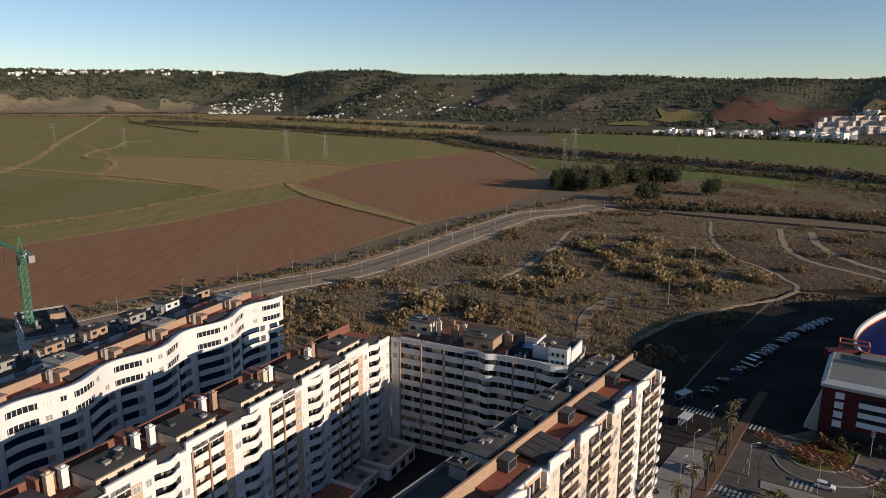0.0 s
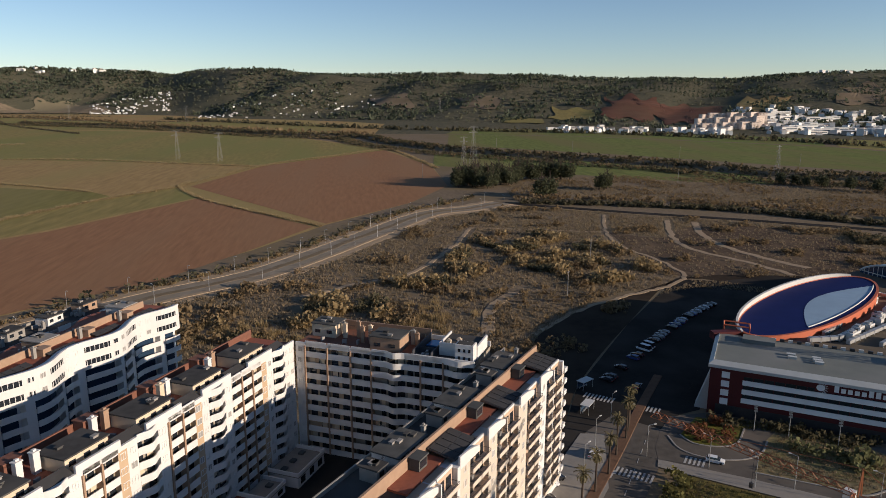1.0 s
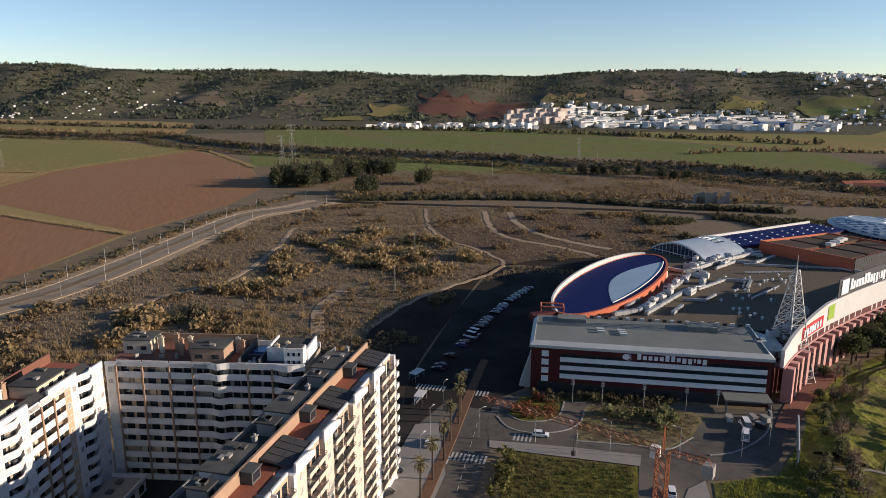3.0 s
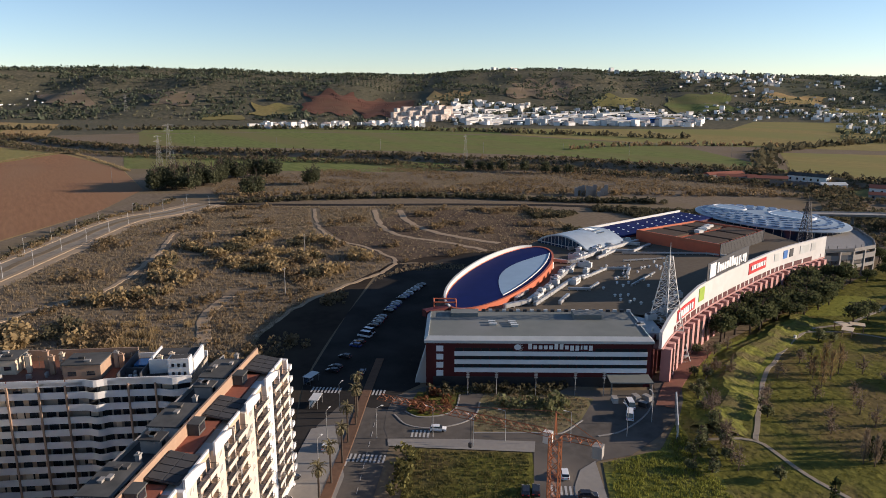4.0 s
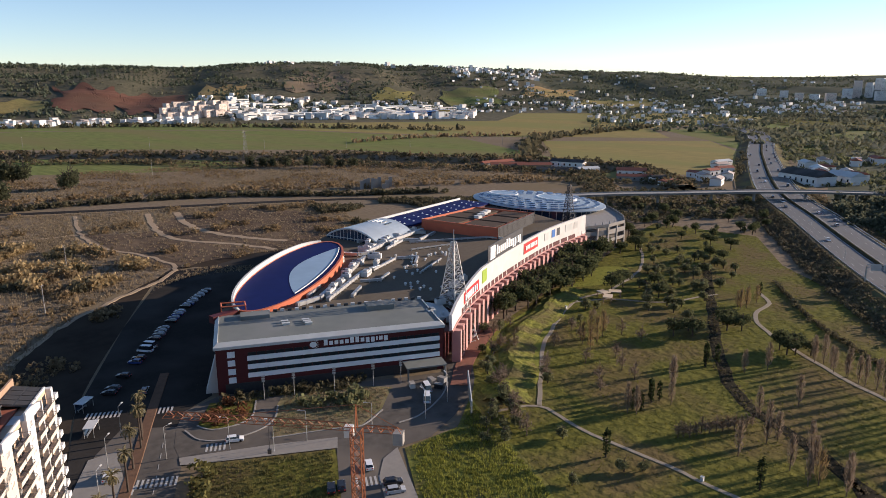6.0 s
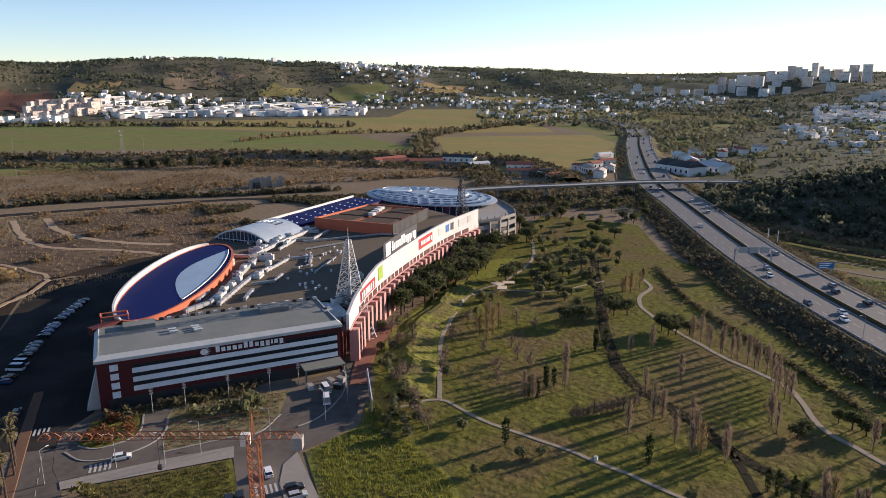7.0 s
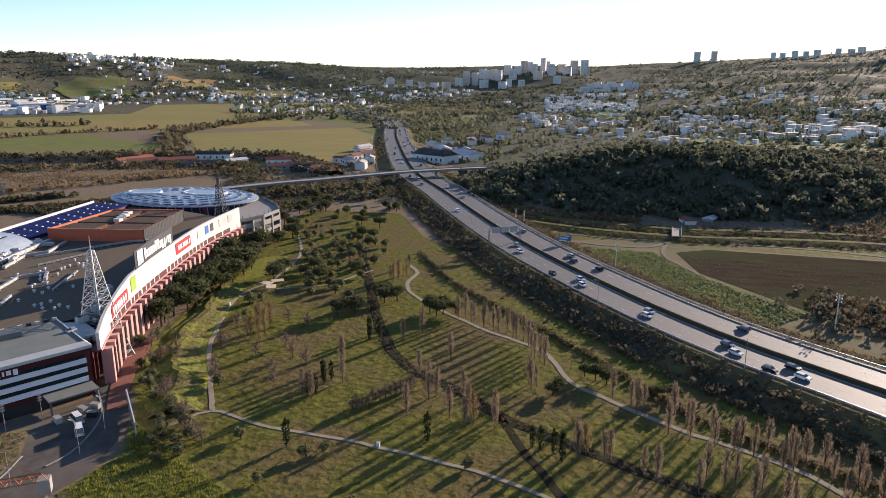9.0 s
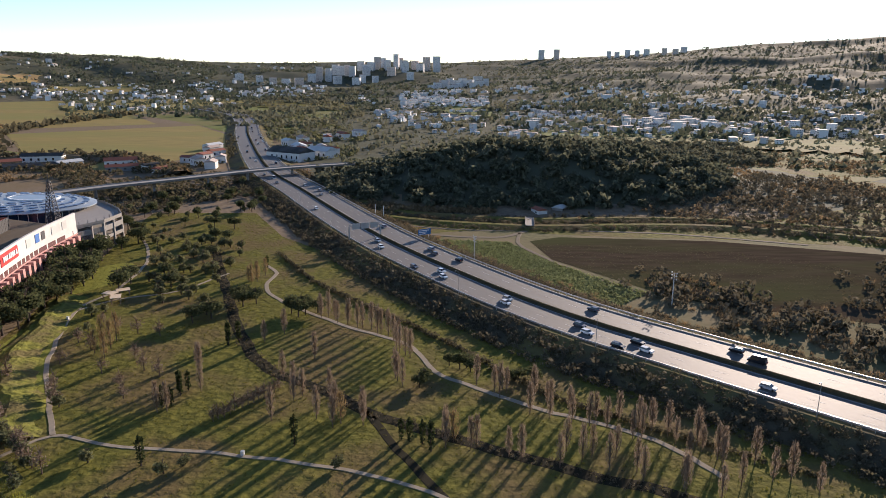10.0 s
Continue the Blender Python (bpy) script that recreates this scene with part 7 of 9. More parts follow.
# hedge along the avenue's field side, and the field hedges
AV2 = [(-160, 222), (-113, 262), (-74, 306), (-42, 334), (-14, 374), (22, 434), (62, 500), (92, 530), (118, 560)]
hedge("roadside_hedge", AV2, 4.5, 0.9, 0.6, SHRUBS, "scrub", "low brown bushes along the avenue", 11, 0.6)
hedge("roadside_hedge", AV2, 3.5, 2.6, 7.0, FINE, "bramble", "taller round bushes along the avenue", 13, 0.85)
hedge("roadside_hedge", AV2, 6.5, 2.4, 3.0, REEDS, "reed", "golden reeds along the avenue", 12, 0.6)
for i, (pts, w, sz, ev, base, mt) in enumerate((
        ([(-269, 428), (-227, 478), (-203, 537), (-177, 597), (-141, 664), (-82, 854), (0, 980), (78, 1078), (110, 900), (120, 800)], 3.0, 2.4, 1.2, REEDS, "straw"),
        ([(-138, 662), (-106, 588), (-55, 515), (-2, 448)], 1.6, 2.0, 1.2, REEDS, "straw"),
        ([(-207, 636), (-279, 686), (-352, 728), (-414, 759), (-503, 798)], 2.6, 2.4, 1.4, REEDS, "straw"),
        ([(-357, 739), (-370, 785), (-397, 858), (-436, 910), (-465, 926), (-487, 960), (-509, 1028), (-518, 1118), (-557, 1239), (-530, 1275)], 3.0, 2.6, 1.5, REEDS, "straw"),
        ([(-466, 740), (-528, 914), (-692, 1278), (-893, 1750), (-1300, 2690)], 4.0, 3.0, 2.5, REEDS, "straw"),
        ([(-1197, 2632), (-881, 2032), (-687, 1767), (-551, 1586)], 3.0, 2.4, 3.0, MID, "bank_brush"),
        ([(-455, 974), (-330, 960), (-213, 902), (-87, 840)], 2.6, 2.4, 1.8, REEDS, "straw"),
        ([(-1728, 2730), (-1021, 2614), (-500, 2000), (-95, 1600), (60, 1500)], 14, 5, 5, FAR_CLUMPS, "scrub"),
        ([(154, 526), (219, 508), (298, 470), (345, 425), (380, 390), (430, 350)], 5, 2.2, 0.8, SHRUBS, "bramble"),
        ([(160, 545), (240, 530), (330, 480), (400, 430), (470, 380), (540, 330)], 12, 2.4, 2.0, SHRUBS, "scrub"),
        ([(-583, 2466), (85, 1762), (541, 1496), (809, 1223), (1018, 809)], 18, 5.5, 4, FAR_CLUMPS, "bramble"),
        ([(640, 420), (720, 460), (800, 520), (905, 570), (1060, 590), (1290, 575)], 14, 5, 3, FAR_CLUMPS, "bramble"),
        ([(700, 760), (860, 740), (1000, 620)], 12, 4, 4, FAR_CLUMPS, "scrub"),
        ([(540, 320), (572, 262), (600, 222), (640, 208), (700, 212), (880, 262)], 7, 2.6, 3.4, SHRUBS, "bramble"))):
    hedge("field_hedge", pts, w, sz, ev, base, mt, "straggling hedge of grass and shrubs between fields", 300 + i)
for i, (o, sz, ev, base, mt, sd) in enumerate(((0, 3.0, 1.0, MID, "bramble", 14), (0, 3.0, 4.0, MID, "scrub", 15))):
    rng = np.random.default_rng(sd)
    line = smooth_line(DYKE, ev)
    w = rng.uniform(-17, 17, len(line))
    q = line + normals2(line) * w[:, None]
    zq = np.interp(np.abs(w), [0, 6, 16], [4.5, 4.5, 0])
    scatter("dyke_scrub", base, np.c_[q, zq], sz * rng.uniform(0.5, 1.2, len(q)), M[mt], "dark scrub on the river dyke", "scrub", sd)
    q = line + normals2(line) * (w + 62)[:, None]
    scatter("dyke_scrub", base, np.c_[q, zq * 0.3], sz * rng.uniform(0.4, 1.0, len(q)), M[mt], "dark scrub across the river", "scrub", sd + 5)
# dry land behind the mall
BACK = [(150, 545), (240, 540), (400, 440), (470, 370), (560, 300), (650, 310), (640, 430), (560, 590), (440, 640), (300, 700), (170, 660)]
p = clumpy(15000, 29, 45, -0.35, BACK)
scatter("dry_grass", TUFTS, on_ground(p), rg.uniform(0.8, 2.2, len(p)), M["drygrass"], "brown dry grass behind the road", "grass", 29)
p = clumpy(7000, 9, 40, -0.05, BACK)
scatter("scrub", MID, on_ground(p), rg.uniform(0.5, 1.4, len(p)), M["scrub"], "brown scrub behind the road", "scrub", 16)
p = clumpy(4000, 19, 50, 0.05, [(260, 250), (330, 400), (400, 340), (450, 260), (400, 270), (330, 262)])
scatter("scrub", MID, on_ground(p), rg.uniform(0.8, 2.2, len(p)), M["bramble"], "dark scrub behind the mall", "scrub", 18)

# park grass, the ditch and its reeds, the motorway bank
p = spread_in(PARK, 20000, np.random.default_rng(30))
p = p[~near_line(p, np.vstack([smooth_line(q, 3.0) for q in PARK_PATHS]), 1.8)]
scatter("lawn_tufts", TUFTS, on_ground(p, 0.06), np.random.default_rng(31).uniform(0.25, 0.7, len(p)), M["grass_blade"], "tufts of rough green grass", "grass", 31)
DITCH = [(343, 109), (306, 95), (272, 81), (242, 69), (216, 57), (204, 49), (195, 39), (187, 27), (177, 16), (170, 5), (163, -8), (156, -22), (149, -36), (142, -52), (120, -80)]
DITCHES = (DITCH, 1.9), ([(178, 17), (169, 12), (162, 9), (154, 4), (140, -4)], 1.1)
# laid flat: wet soil and the sunken bed's shade share one dark colour
for q, w in DITCHES:
    tagged(sweep("ditch", q, [(-w, 0.09), (-w * 0.8, 0.13), (w * 0.8, 0.13), (w, 0.09)], M["shaded_wet_soil"], 3, wave=0.3), "wet ditch through the park, its shade put into the dark colour", "ditch", kind="structure")
hedge("ditch_reeds", DITCH, 2.6, 0.42, 0.4, FINE, "bank_brush", "dark rushes in the ditch", 32)
hedge("fence_hedge", [(329, 75), (284, 49), (242, 13), (215, -9), (192, -26), (181, -37), (150, -82)], 1.0, 0.75, 0.35, SHRUBS, "bramble", "low hedge along the park fence", 34, 0.85)
for i, (o0, o1, sz, mt, base, ev) in enumerate(((-32, -17, 0.85, "bank_brush", FINE, 0.18), (-32, -17, 1.0, "bramble", FINE, 0.6), (-31, -20, 1.7, "bank_brush", FINE, 3.0), (17.5, 29, 1.0, "bank_brush", FINE, 0.35), (24, 33, 1.8, "scrub", REEDS, 1.6))):
    rng = np.random.default_rng(40 + i)
    ln = smooth_line(MOTOR[:8], ev)
    w = rng.uniform(o0, o1, len(ln))
    q = ln + normals2(ln) * w[:, None]
    zq = np.interp(np.abs(w), [16.5, 27], [3.5, 0.0])
    scatter("bank_scrub", base, np.c_[q, zq], sz * rng.uniform(0.5, 1.3, len(q)), M[mt], "dark brown brush on the motorway bank", "scrub", 40 + i)
for i, pts in enumerate(([(200, -150), (240, -125), (272, -95), (290, -100)], [(300, -200), (250, -170), (215, -165)])):
    hedge("reed_belt", pts, 16, 2.2, 0.8, REEDS, "scrub", "brown reeds across the motorway", 48 + i)
    hedge("thicket", pts, 20, 2.2, 0.5, SHRUBS, "bank_brush", "brown thicket across the motorway", 58 + i)
# plots by the street
p = spread_in([(90, 128.8), (113, 112), (105.5, 101.5), (100.5, 95), (80, 64), (56, 83), (79, 112)], 3600, np.random.default_rng(50))
scatter("weeds", TUFTS, on_ground(p, 0.1), np.random.default_rng(51).uniform(0.4, 1.1, len(p)), M["weed_mix"], "rank green weeds on an empty plot", "weeds", 50)
p = spread_in([(108, 128), (120.4, 120.4), (126, 116.6), (135, 119), (146, 126), (139, 135), (125, 145), (114, 135)], 1500, np.random.default_rng(52))
scatter("weeds", TUFTS, on_ground(p, 0.1), np.random.default_rng(53).uniform(0.4, 1.0, len(p)), M["drygrass"], "brown weeds before the mall", "weeds", 52)
p = spread_in([(100, 146), (103, 142), (109, 141.5), (115, 148), (108, 154)], 26, np.random.default_rng(54))
scatter("shrubs", SHRUBS, on_ground(p, 0.1), np.random.default_rng(55).uniform(0.6, 1.5, len(p)), M["rust_leaf"], "rust-red shrubs before the mall", "shrubs", 54)
p = spread_in([(120, 141), (140, 128), (134, 120), (124, 132)], 26, np.random.default_rng(56))
scatter("shrubs", SHRUBS, on_ground(p, 0.1), np.random.default_rng(57).uniform(0.8, 1.9, len(p)), M["olive"], "grey-green shrubs before the mall", "shrubs", 56)
p = spread_in([(127, 99), (141, 96), (154, 103), (133, 66), (119, 53), (104, 70), (114, 85)], 3600, np.random.default_rng(62))
scatter("lush_tufts", TUFTS, on_ground(p, 0.1), np.random.default_rng(63).uniform(0.5, 1.2, len(p)), M["lush_blade"], "lush green grass tufts", "grass", 62)

hedge("canal_reeds", CANAL, 5, 1.2, 0.4, FINE, "bank_brush", "dark rushes along the canal", 64)
for i, (o, wd) in enumerate(((-13, 3.0), (15, 4.0))):
    cl = smooth_line(CANAL, 8.0)
    hedge("canal_hedge", [tuple(q) for q in cl + normals2(cl) * o], wd, 1.1, 0.7, FINE, "bank_brush", "low dark scrub along the canal bank", 164 + i, 0.8)
p = clumpy(5000, 23, 45, 0.0, [(300, -300), (350, -215), (376, -150), (384, -88), (420, -60), (436, -150), (500, -210), (620, -240), (760, -300), (700, -520), (430, -420)])
scatter("scrub", MID, on_ground(p), rg.uniform(0.6, 1.9, len(p)), M["scrub"], "brown scrub beyond the canal", "scrub", 65)
p = clumpy(2500, 24, 30, 0.05, [(470, 75), (432, 10), (424, -60), (400, -50), (420, 20), (455, 80)])
scatter("scrub", MID, on_ground(p), rg.uniform(0.6, 1.9, len(p)), M["scrub"], "brown scrub below the wooded hill", "scrub", 66)
p = clumpy(3500, 25, 60, 0.05, [(600, 160), (760, 200), (1000, 270), (1240, 360), (1300, 250), (900, 100), (700, 90)])
p = p[~near_line(p, ML, 24)]
scatter("scrub", MID, on_ground(p), rg.uniform(1.0, 3.0, len(p)), M["olive"], "trees and bushes by the motorway", "scrub", 67)
p = spread_in([(351, -43), (344, -125), (316, -175), (250, -180), (276, -83), (322, -50)], 2500, np.random.default_rng(68))
scatter("weeds", TUFTS, on_ground(p, 0.08), rg.uniform(0.3, 0.8, len(p)), M["bramble"], "thin weeds on fallow land", "weeds", 68)
p = spread_in([(358, 12), (353, -33), (322, -46), (288, -69), (274, -80), (257, -64), (277, -44), (316, -18)], 5200, np.random.default_rng(69))
scatter("vegetable_rows", FAR_CLUMPS, on_ground(p, 0.05), rg.uniform(0.35, 0.6, len(p)), M["veg"], "rows of green vegetables", "crop", 69)

p = clumpy(3000, 26, 90, 0.0, [(1000, 300), (1330, 480), (1500, 520), (2050, 500), (1950, 800), (2300, 300), (1400, 150), (1000, 190)])
scatter("scrub", FAR_CLUMPS, on_ground(p), rg.uniform(2.5, 6.0, len(p)), M["far_olive"], "bushes and trees up the valley", "scrub", 70)
p = spread_in([(380, -165), (440, -110), (480, -185), (600, -262), (520, -330), (400, -300), (350, -215)], 1500, np.random.default_rng(71))
scatter("thicket", MID, on_ground(p), rg.uniform(0.8, 2.4, len(p)), M["bank_brush"], "dark brown thicket below the low hill", "scrub", 71)
p = spread_in([(408, 182), (440, 160), (480, 128), (530, 150), (575, 190), (520, 265), (430, 285), (412, 240)], 1200, np.random.default_rng(72))
p = p[~near_line(p, ML, 23)]
scatter("thicket", MID, on_ground(p), rg.uniform(0.8, 2.4, len(p)), M["bramble"], "dark brush below the bridge", "scrub", 72)
for x, y in spread_in([(420, 180), (470, 150), (540, 100), (560, 130), (500, 230), (430, 250)], 24, np.random.default_rng(73)):
    if np.min(np.hypot(ML[:, 0] - x, ML[:, 1] - y)) > 24:
        plant(OLIVES, x, y, 1.2)
p = spread_in([(106, 152), (113, 156), (146, 136), (138, 134), (122, 146)], 70, np.random.default_rng(74))
scatter("shrubs", SHRUBS, on_ground(p, 0.1), np.random.default_rng(75).uniform(0.5, 1.4, len(p)), M["bramble"], "dark shrubs along the mall's front", "shrubs", 74)
p = spread_in([(106, 152), (113, 156), (146, 136), (138, 134), (122, 146)], 800, np.random.default_rng(76))
scatter("weeds", TUFTS, on_ground(p, 0.1), np.random.default_rng(77).uniform(0.4, 1.0, len(p)), M["weed_mix"], "weeds along the mall's front", "weeds", 76)


# ---- distance: woods, groves and towns on the hills ----
def polar(az, r):
    a = np.radians(az)
    return np.stack([EYE0[0] + r * np.sin(a), EYE0[1] + r * np.cos(a)], -1)


CLEARED = [(-46, -33.2, 0.0, 0.22), (-33.2, -25.6, 0.0, 0.3), (-25.6, -22.4, 0.0, 0.14), (-22.4, -17.6, 0.0, 0.26), (20.4, 24.8, 0.15, 0.48), (24.8, 29.5, 0.13, 0.46), (16.3, 19.8, 0.11, 0.32), (49.3, 54.2, 0.15, 0.42), (73.5, 80.5, 0.05, 0.15)]


def hill_points(n, az0, az1, seed, cut=0.0, scale=260, lo=0.02, hi=1.0):
    rng = np.random.default_rng(seed)
    az = rng.uniform(az0, az1, n)
    r0, r1 = np.interp(az, HT[:, 0], HT[:, 1]), np.interp(az, HT[:, 0], HT[:, 2])
    f = rng.uniform(lo, hi, n)
    free = np.ones(n, bool)
    for a0, a1, f0, f1 in CLEARED:
        free &= ~((az > a0) & (az < a1) & (f > f0) & (f < f1))
    p = polar(az, r0 + (r1 - r0) * f)[free]
    w = np.array([noise.noise(Vector((x / scale, y / scale, seed))) + 0.5 * noise.noise(Vector((x / 70, y / 70, seed))) for x, y in p])
    return p[w > cut]


def off_meadow(p):
    az, r = np.degrees(np.arctan2(p[:, 0] - EYE0[0], p[:, 1] - EYE0[1])), np.hypot(p[:, 0] - EYE0[0], p[:, 1] - EYE0[1])
    return p[~((az > 74.2) & (az < 82.4) & (r > 1330) & (r < 1920))]


rh = np.random.default_rng(500)
for az0, az1, n, cut, mt, sz, seed, lab in (
        (-48, 30, 11000, 0.02, "far_wood", 6.5, 501, "dark evergreen scrub on the hillside"), (30, 72, 7000, 0.0, "far_wood", 6.0, 502, "dark scrub on the hillside above the town"),
        (-48, 72, 8500, 0.0, "far_olive", 4.6, 503, "grey-green bushes dotted over the hills"), (66, 128, 9000, 0.0, "far_wood", 6.0, 504, "dark trees among the houses"),
        (66, 128, 6000, 0.0, "far_olive", 4.5, 505, "grey-green trees among the houses")):
    p = off_meadow(hill_points(n, az0, az1, seed, cut))
    scatter("hill_wood", FAR_CLUMPS, on_ground(p, -0.6), sz * rh.uniform(0.5, 1.3, len(p)), M[mt], lab, "wood", seed)
for n, mt, sz, seed in ((1300, "far_olive", 4.0, 511), (1300, "wood_leaf", 3.0, 512)):
    rng = np.random.default_rng(seed)
    p = polar(rng.uniform(73, 126, n), rng.uniform(690, 1650, n))
    p = off_meadow(p[~near_line(p, ML, 26)])
    scatter("hill_wood", FAR_CLUMPS, on_ground(p, -0.4), sz * rng.uniform(0.5, 1.4, len(p)), M[mt], "trees between the houses of the town", "wood", seed)
rng = np.random.default_rng(513)
p = polar(rng.uniform(61, 84, 900), rng.uniform(1300, 2300, 900))
p = off_meadow(p[~near_line(p, ML, 28)])
scatter("hill_wood", FAR_CLUMPS, on_ground(p, -0.4), rng.uniform(2.5, 7, len(p)), M["far_wood"], "trees along the far motorway", "wood", 513)
p = hill_points(4200, 92, 128, 514, -0.3, 300, 0.1, 0.95)
scatter("hill_wood", FAR_CLUMPS, on_ground(p, -0.5), 4.2 * rh.uniform(0.5, 1.2, len(p)), M["far_olive"], "scrub over the slope behind the town", "wood", 514)
p = hill_points(5200, -48, 16, 515, 0.05, 330, 0.5, 0.97)
scatter("hill_wood", FAR_CLUMPS, on_ground(p, -0.6), 7.0 * rh.uniform(0.5, 1.2, len(p)), M["far_wood"], "dark woods on the upper slopes", "wood", 515)
p = hill_points(4200, -46, -14, 516, -0.12, 420, 0.32, 0.97)
scatter("hill_wood", FAR_CLUMPS, on_ground(p, -0.6), 7.5 * rh.uniform(0.6, 1.2, len(p)), M["far_wood"], "dark woods over the far rounded hills", "wood", 516)
for i, rim in enumerate(([(-34, 3420), (-28, 3460), (-22, 3380), (-17, 3160)], [(-27, 3060), (-23, 2880), (-20.5, 2560), (-17.5, 2420)], [(-24, 3140), (-21, 3020), (-17.5, 2900)], [(-36, 3040), (-31, 3030), (-29, 3070)], [(-16, 2380), (-10, 2250), (-4, 2080)])):
    hedge("field_hedge", [tuple(polar(a, r)) for a, r in rim], 9, 2.6, 3.2, FAR_CLUMPS, "bank_brush", "dark scrub line across the far plain", 540 + i)
# a dense cap of wood on the crests
p = hill_points(5000, -48, 66, 507, -0.1, 500, 0.82, 1.0)
scatter("hill_wood", FAR_CLUMPS, on_ground(p, -0.6), 5.5 * rh.uniform(0.5, 1.2, len(p)), M["far_wood"], "dark wood along the hill crest", "wood", 507)
# olive grove in rows
gx = [(az, r) for az in np.arange(8.0, 30.0, 0.32) for r in np.arange(0.55, 0.97, 0.032)]
az, fr = np.array(gx).T
p = polar(az, np.interp(az, HT[:, 0], HT[:, 1]) + fr * (np.interp(az, HT[:, 0], HT[:, 2]) - np.interp(az, HT[:, 0], HT[:, 1])))
scatter("olive_grove", FAR_CLUMPS, on_ground(p, -0.3), 4.2 * rh.uniform(0.8, 1.2, len(p)), M["far_wood"], "rows of olive trees on the slope", "grove", 508)


def hill_field(az0, az1, f0, f1, material, label):
    """A field draped over a slope, a metre proud of it."""
    a, f = np.meshgrid(np.linspace(az0, az1, 28), np.linspace(f0, f1, 22), indexing="ij")
    cut = 0.04 * np.sin(a * 1.7)
    w = az1 - az0
    a = a + 0.10 * w * np.sin(f * 17 + az0) + 0.05 * w * np.sin(f * 41)
    f = f + 0.10 * (f1 - f0) * np.sin(a * 3.1 + 1)
    r0, r1 = np.interp(a, HT[:, 0], HT[:, 1]), np.interp(a, HT[:, 0], HT[:, 2])
    p = polar(a, r0 + (r1 - r0) * (f + cut * (f - f0)))
    v = np.concatenate([p, (height(p[..., 0], p[..., 1]) + 2.2)[..., None]], -1)
    i = np.arange(a.size).reshape(a.shape)
    q = np.stack([i[:-1, :-1], i[:-1, 1:], i[1:, 1:], i[1:, :-1]], -1).reshape(-1, 4)
    return tagged(fast_mesh("hill_field", v.reshape(-1, 3), q[:, ::-1], M[material]), label, "field", kind="structure")


hill_field(20.6, 24.6, 0.16, 0.46, "hill_red", "red ploughed field on the hillside")
hill_field(24.9, 29.3, 0.14, 0.44, "hill_red", "red ploughed field beside a track on the hill")
hill_field(16.4, 19.6, 0.12, 0.30, "field_olive", "yellowing meadow on the hillside")
hill_field(49.5, 54.0, 0.16, 0.40, "field_green", "green meadow on the slope above the works")
hill_field(99, 124, 0.0, 0.045, "field_green", "green meadow below the hillside town")
for a0, a1, f0, f1, mt in ((-46, -33.2, -0.05, 0.26, "hill_tan"), (-33.2, -25.6, -0.05, 0.34, "hill_tan"), (-25.6, -22.4, -0.05, 0.18, "hill_tan"), (-22.4, -17.4, -0.05, 0.3, "hill_tan"), (12.4, 15.6, 0.02, 0.12, "field_dark"), (30.5, 33.5, 0.3, 0.5, "field_tan"), (44, 47, 0.2, 0.36, "field_dark"), (56, 60, 0.28, 0.45, "field_tan")):
    hill_field(a0, a1, f0, f1, mt, "sloping field on the lower hillside")
hill_field(-6.0, -2.5, 0.45, 0.62, "hill", "dry clearing on the hillside")
hill_field(2.0, 5.0, 0.3, 0.52, "ground", "brown clearing on the hillside")
hill_field(9.0, 12.0, 0.25, 0.42, "ground", "brown slope among the olives")
hill_field(37.0, 42.0, 0.35, 0.6, "ground", "brown slope above the town")
hill_field(60.0, 66.0, 0.1, 0.25, "field_olive", "olive slope in the far valley")
hill_field(88.0, 93.0, 0.05, 0.16, "field_green", "green slope among the houses")
a, f = np.meshgrid(np.linspace(0, 1, 24), np.linspace(0, 1, 16), indexing="ij")
p = polar(74.7 + 7.1 * a + 0.5 * np.sin(f * 5), 1520 + 60 * np.cos(a * 4) + (300 + 80 * np.sin(a * 3.1)) * f)
q = np.arange(a.size).reshape(a.shape)
tagged(fast_mesh("field", np.concatenate([p, (height(p[..., 0], p[..., 1]) + 1.6)[..., None]], -1).reshape(-1, 3), np.stack([q[:-1, :-1], q[:-1, 1:], q[1:, 1:], q[1:, :-1]], -1).reshape(-1, 4)[:, ::-1], M["lawn"]), "bright green meadow beyond the motorway", "field", kind="structure")

# the wooded hill across the motorway
rng = np.random.default_rng(520)
p = spread_in([(560, 100), (470, 75), (432, 10), (428, -60), (440, -140), (505, -205), (600, -230), (680, -160), (690, 0), (640, 80)], 1250, rng)
WOODS = [leaf_cloud(60, 0.38, 530 + i, (1, 1, 0.85)) for i in range(4)]
scatter("hill_wood", WOODS, on_ground(p, -0.3), rng.uniform(2.2, 4.6, len(p)), M["wood_leaf"], "dark mixed wood covering a low hill", "wood", 521)
p = spread_in([(700, 60), (760, 20), (840, -200), (820, -330), (640, -300), (700, -120)], 700, rng)
scatter("hill_wood", WOODS, on_ground(p, -0.3), rng.uniform(1.6, 4.0, len(p)), M["far_olive"], "trees behind the low hill", "wood", 522)


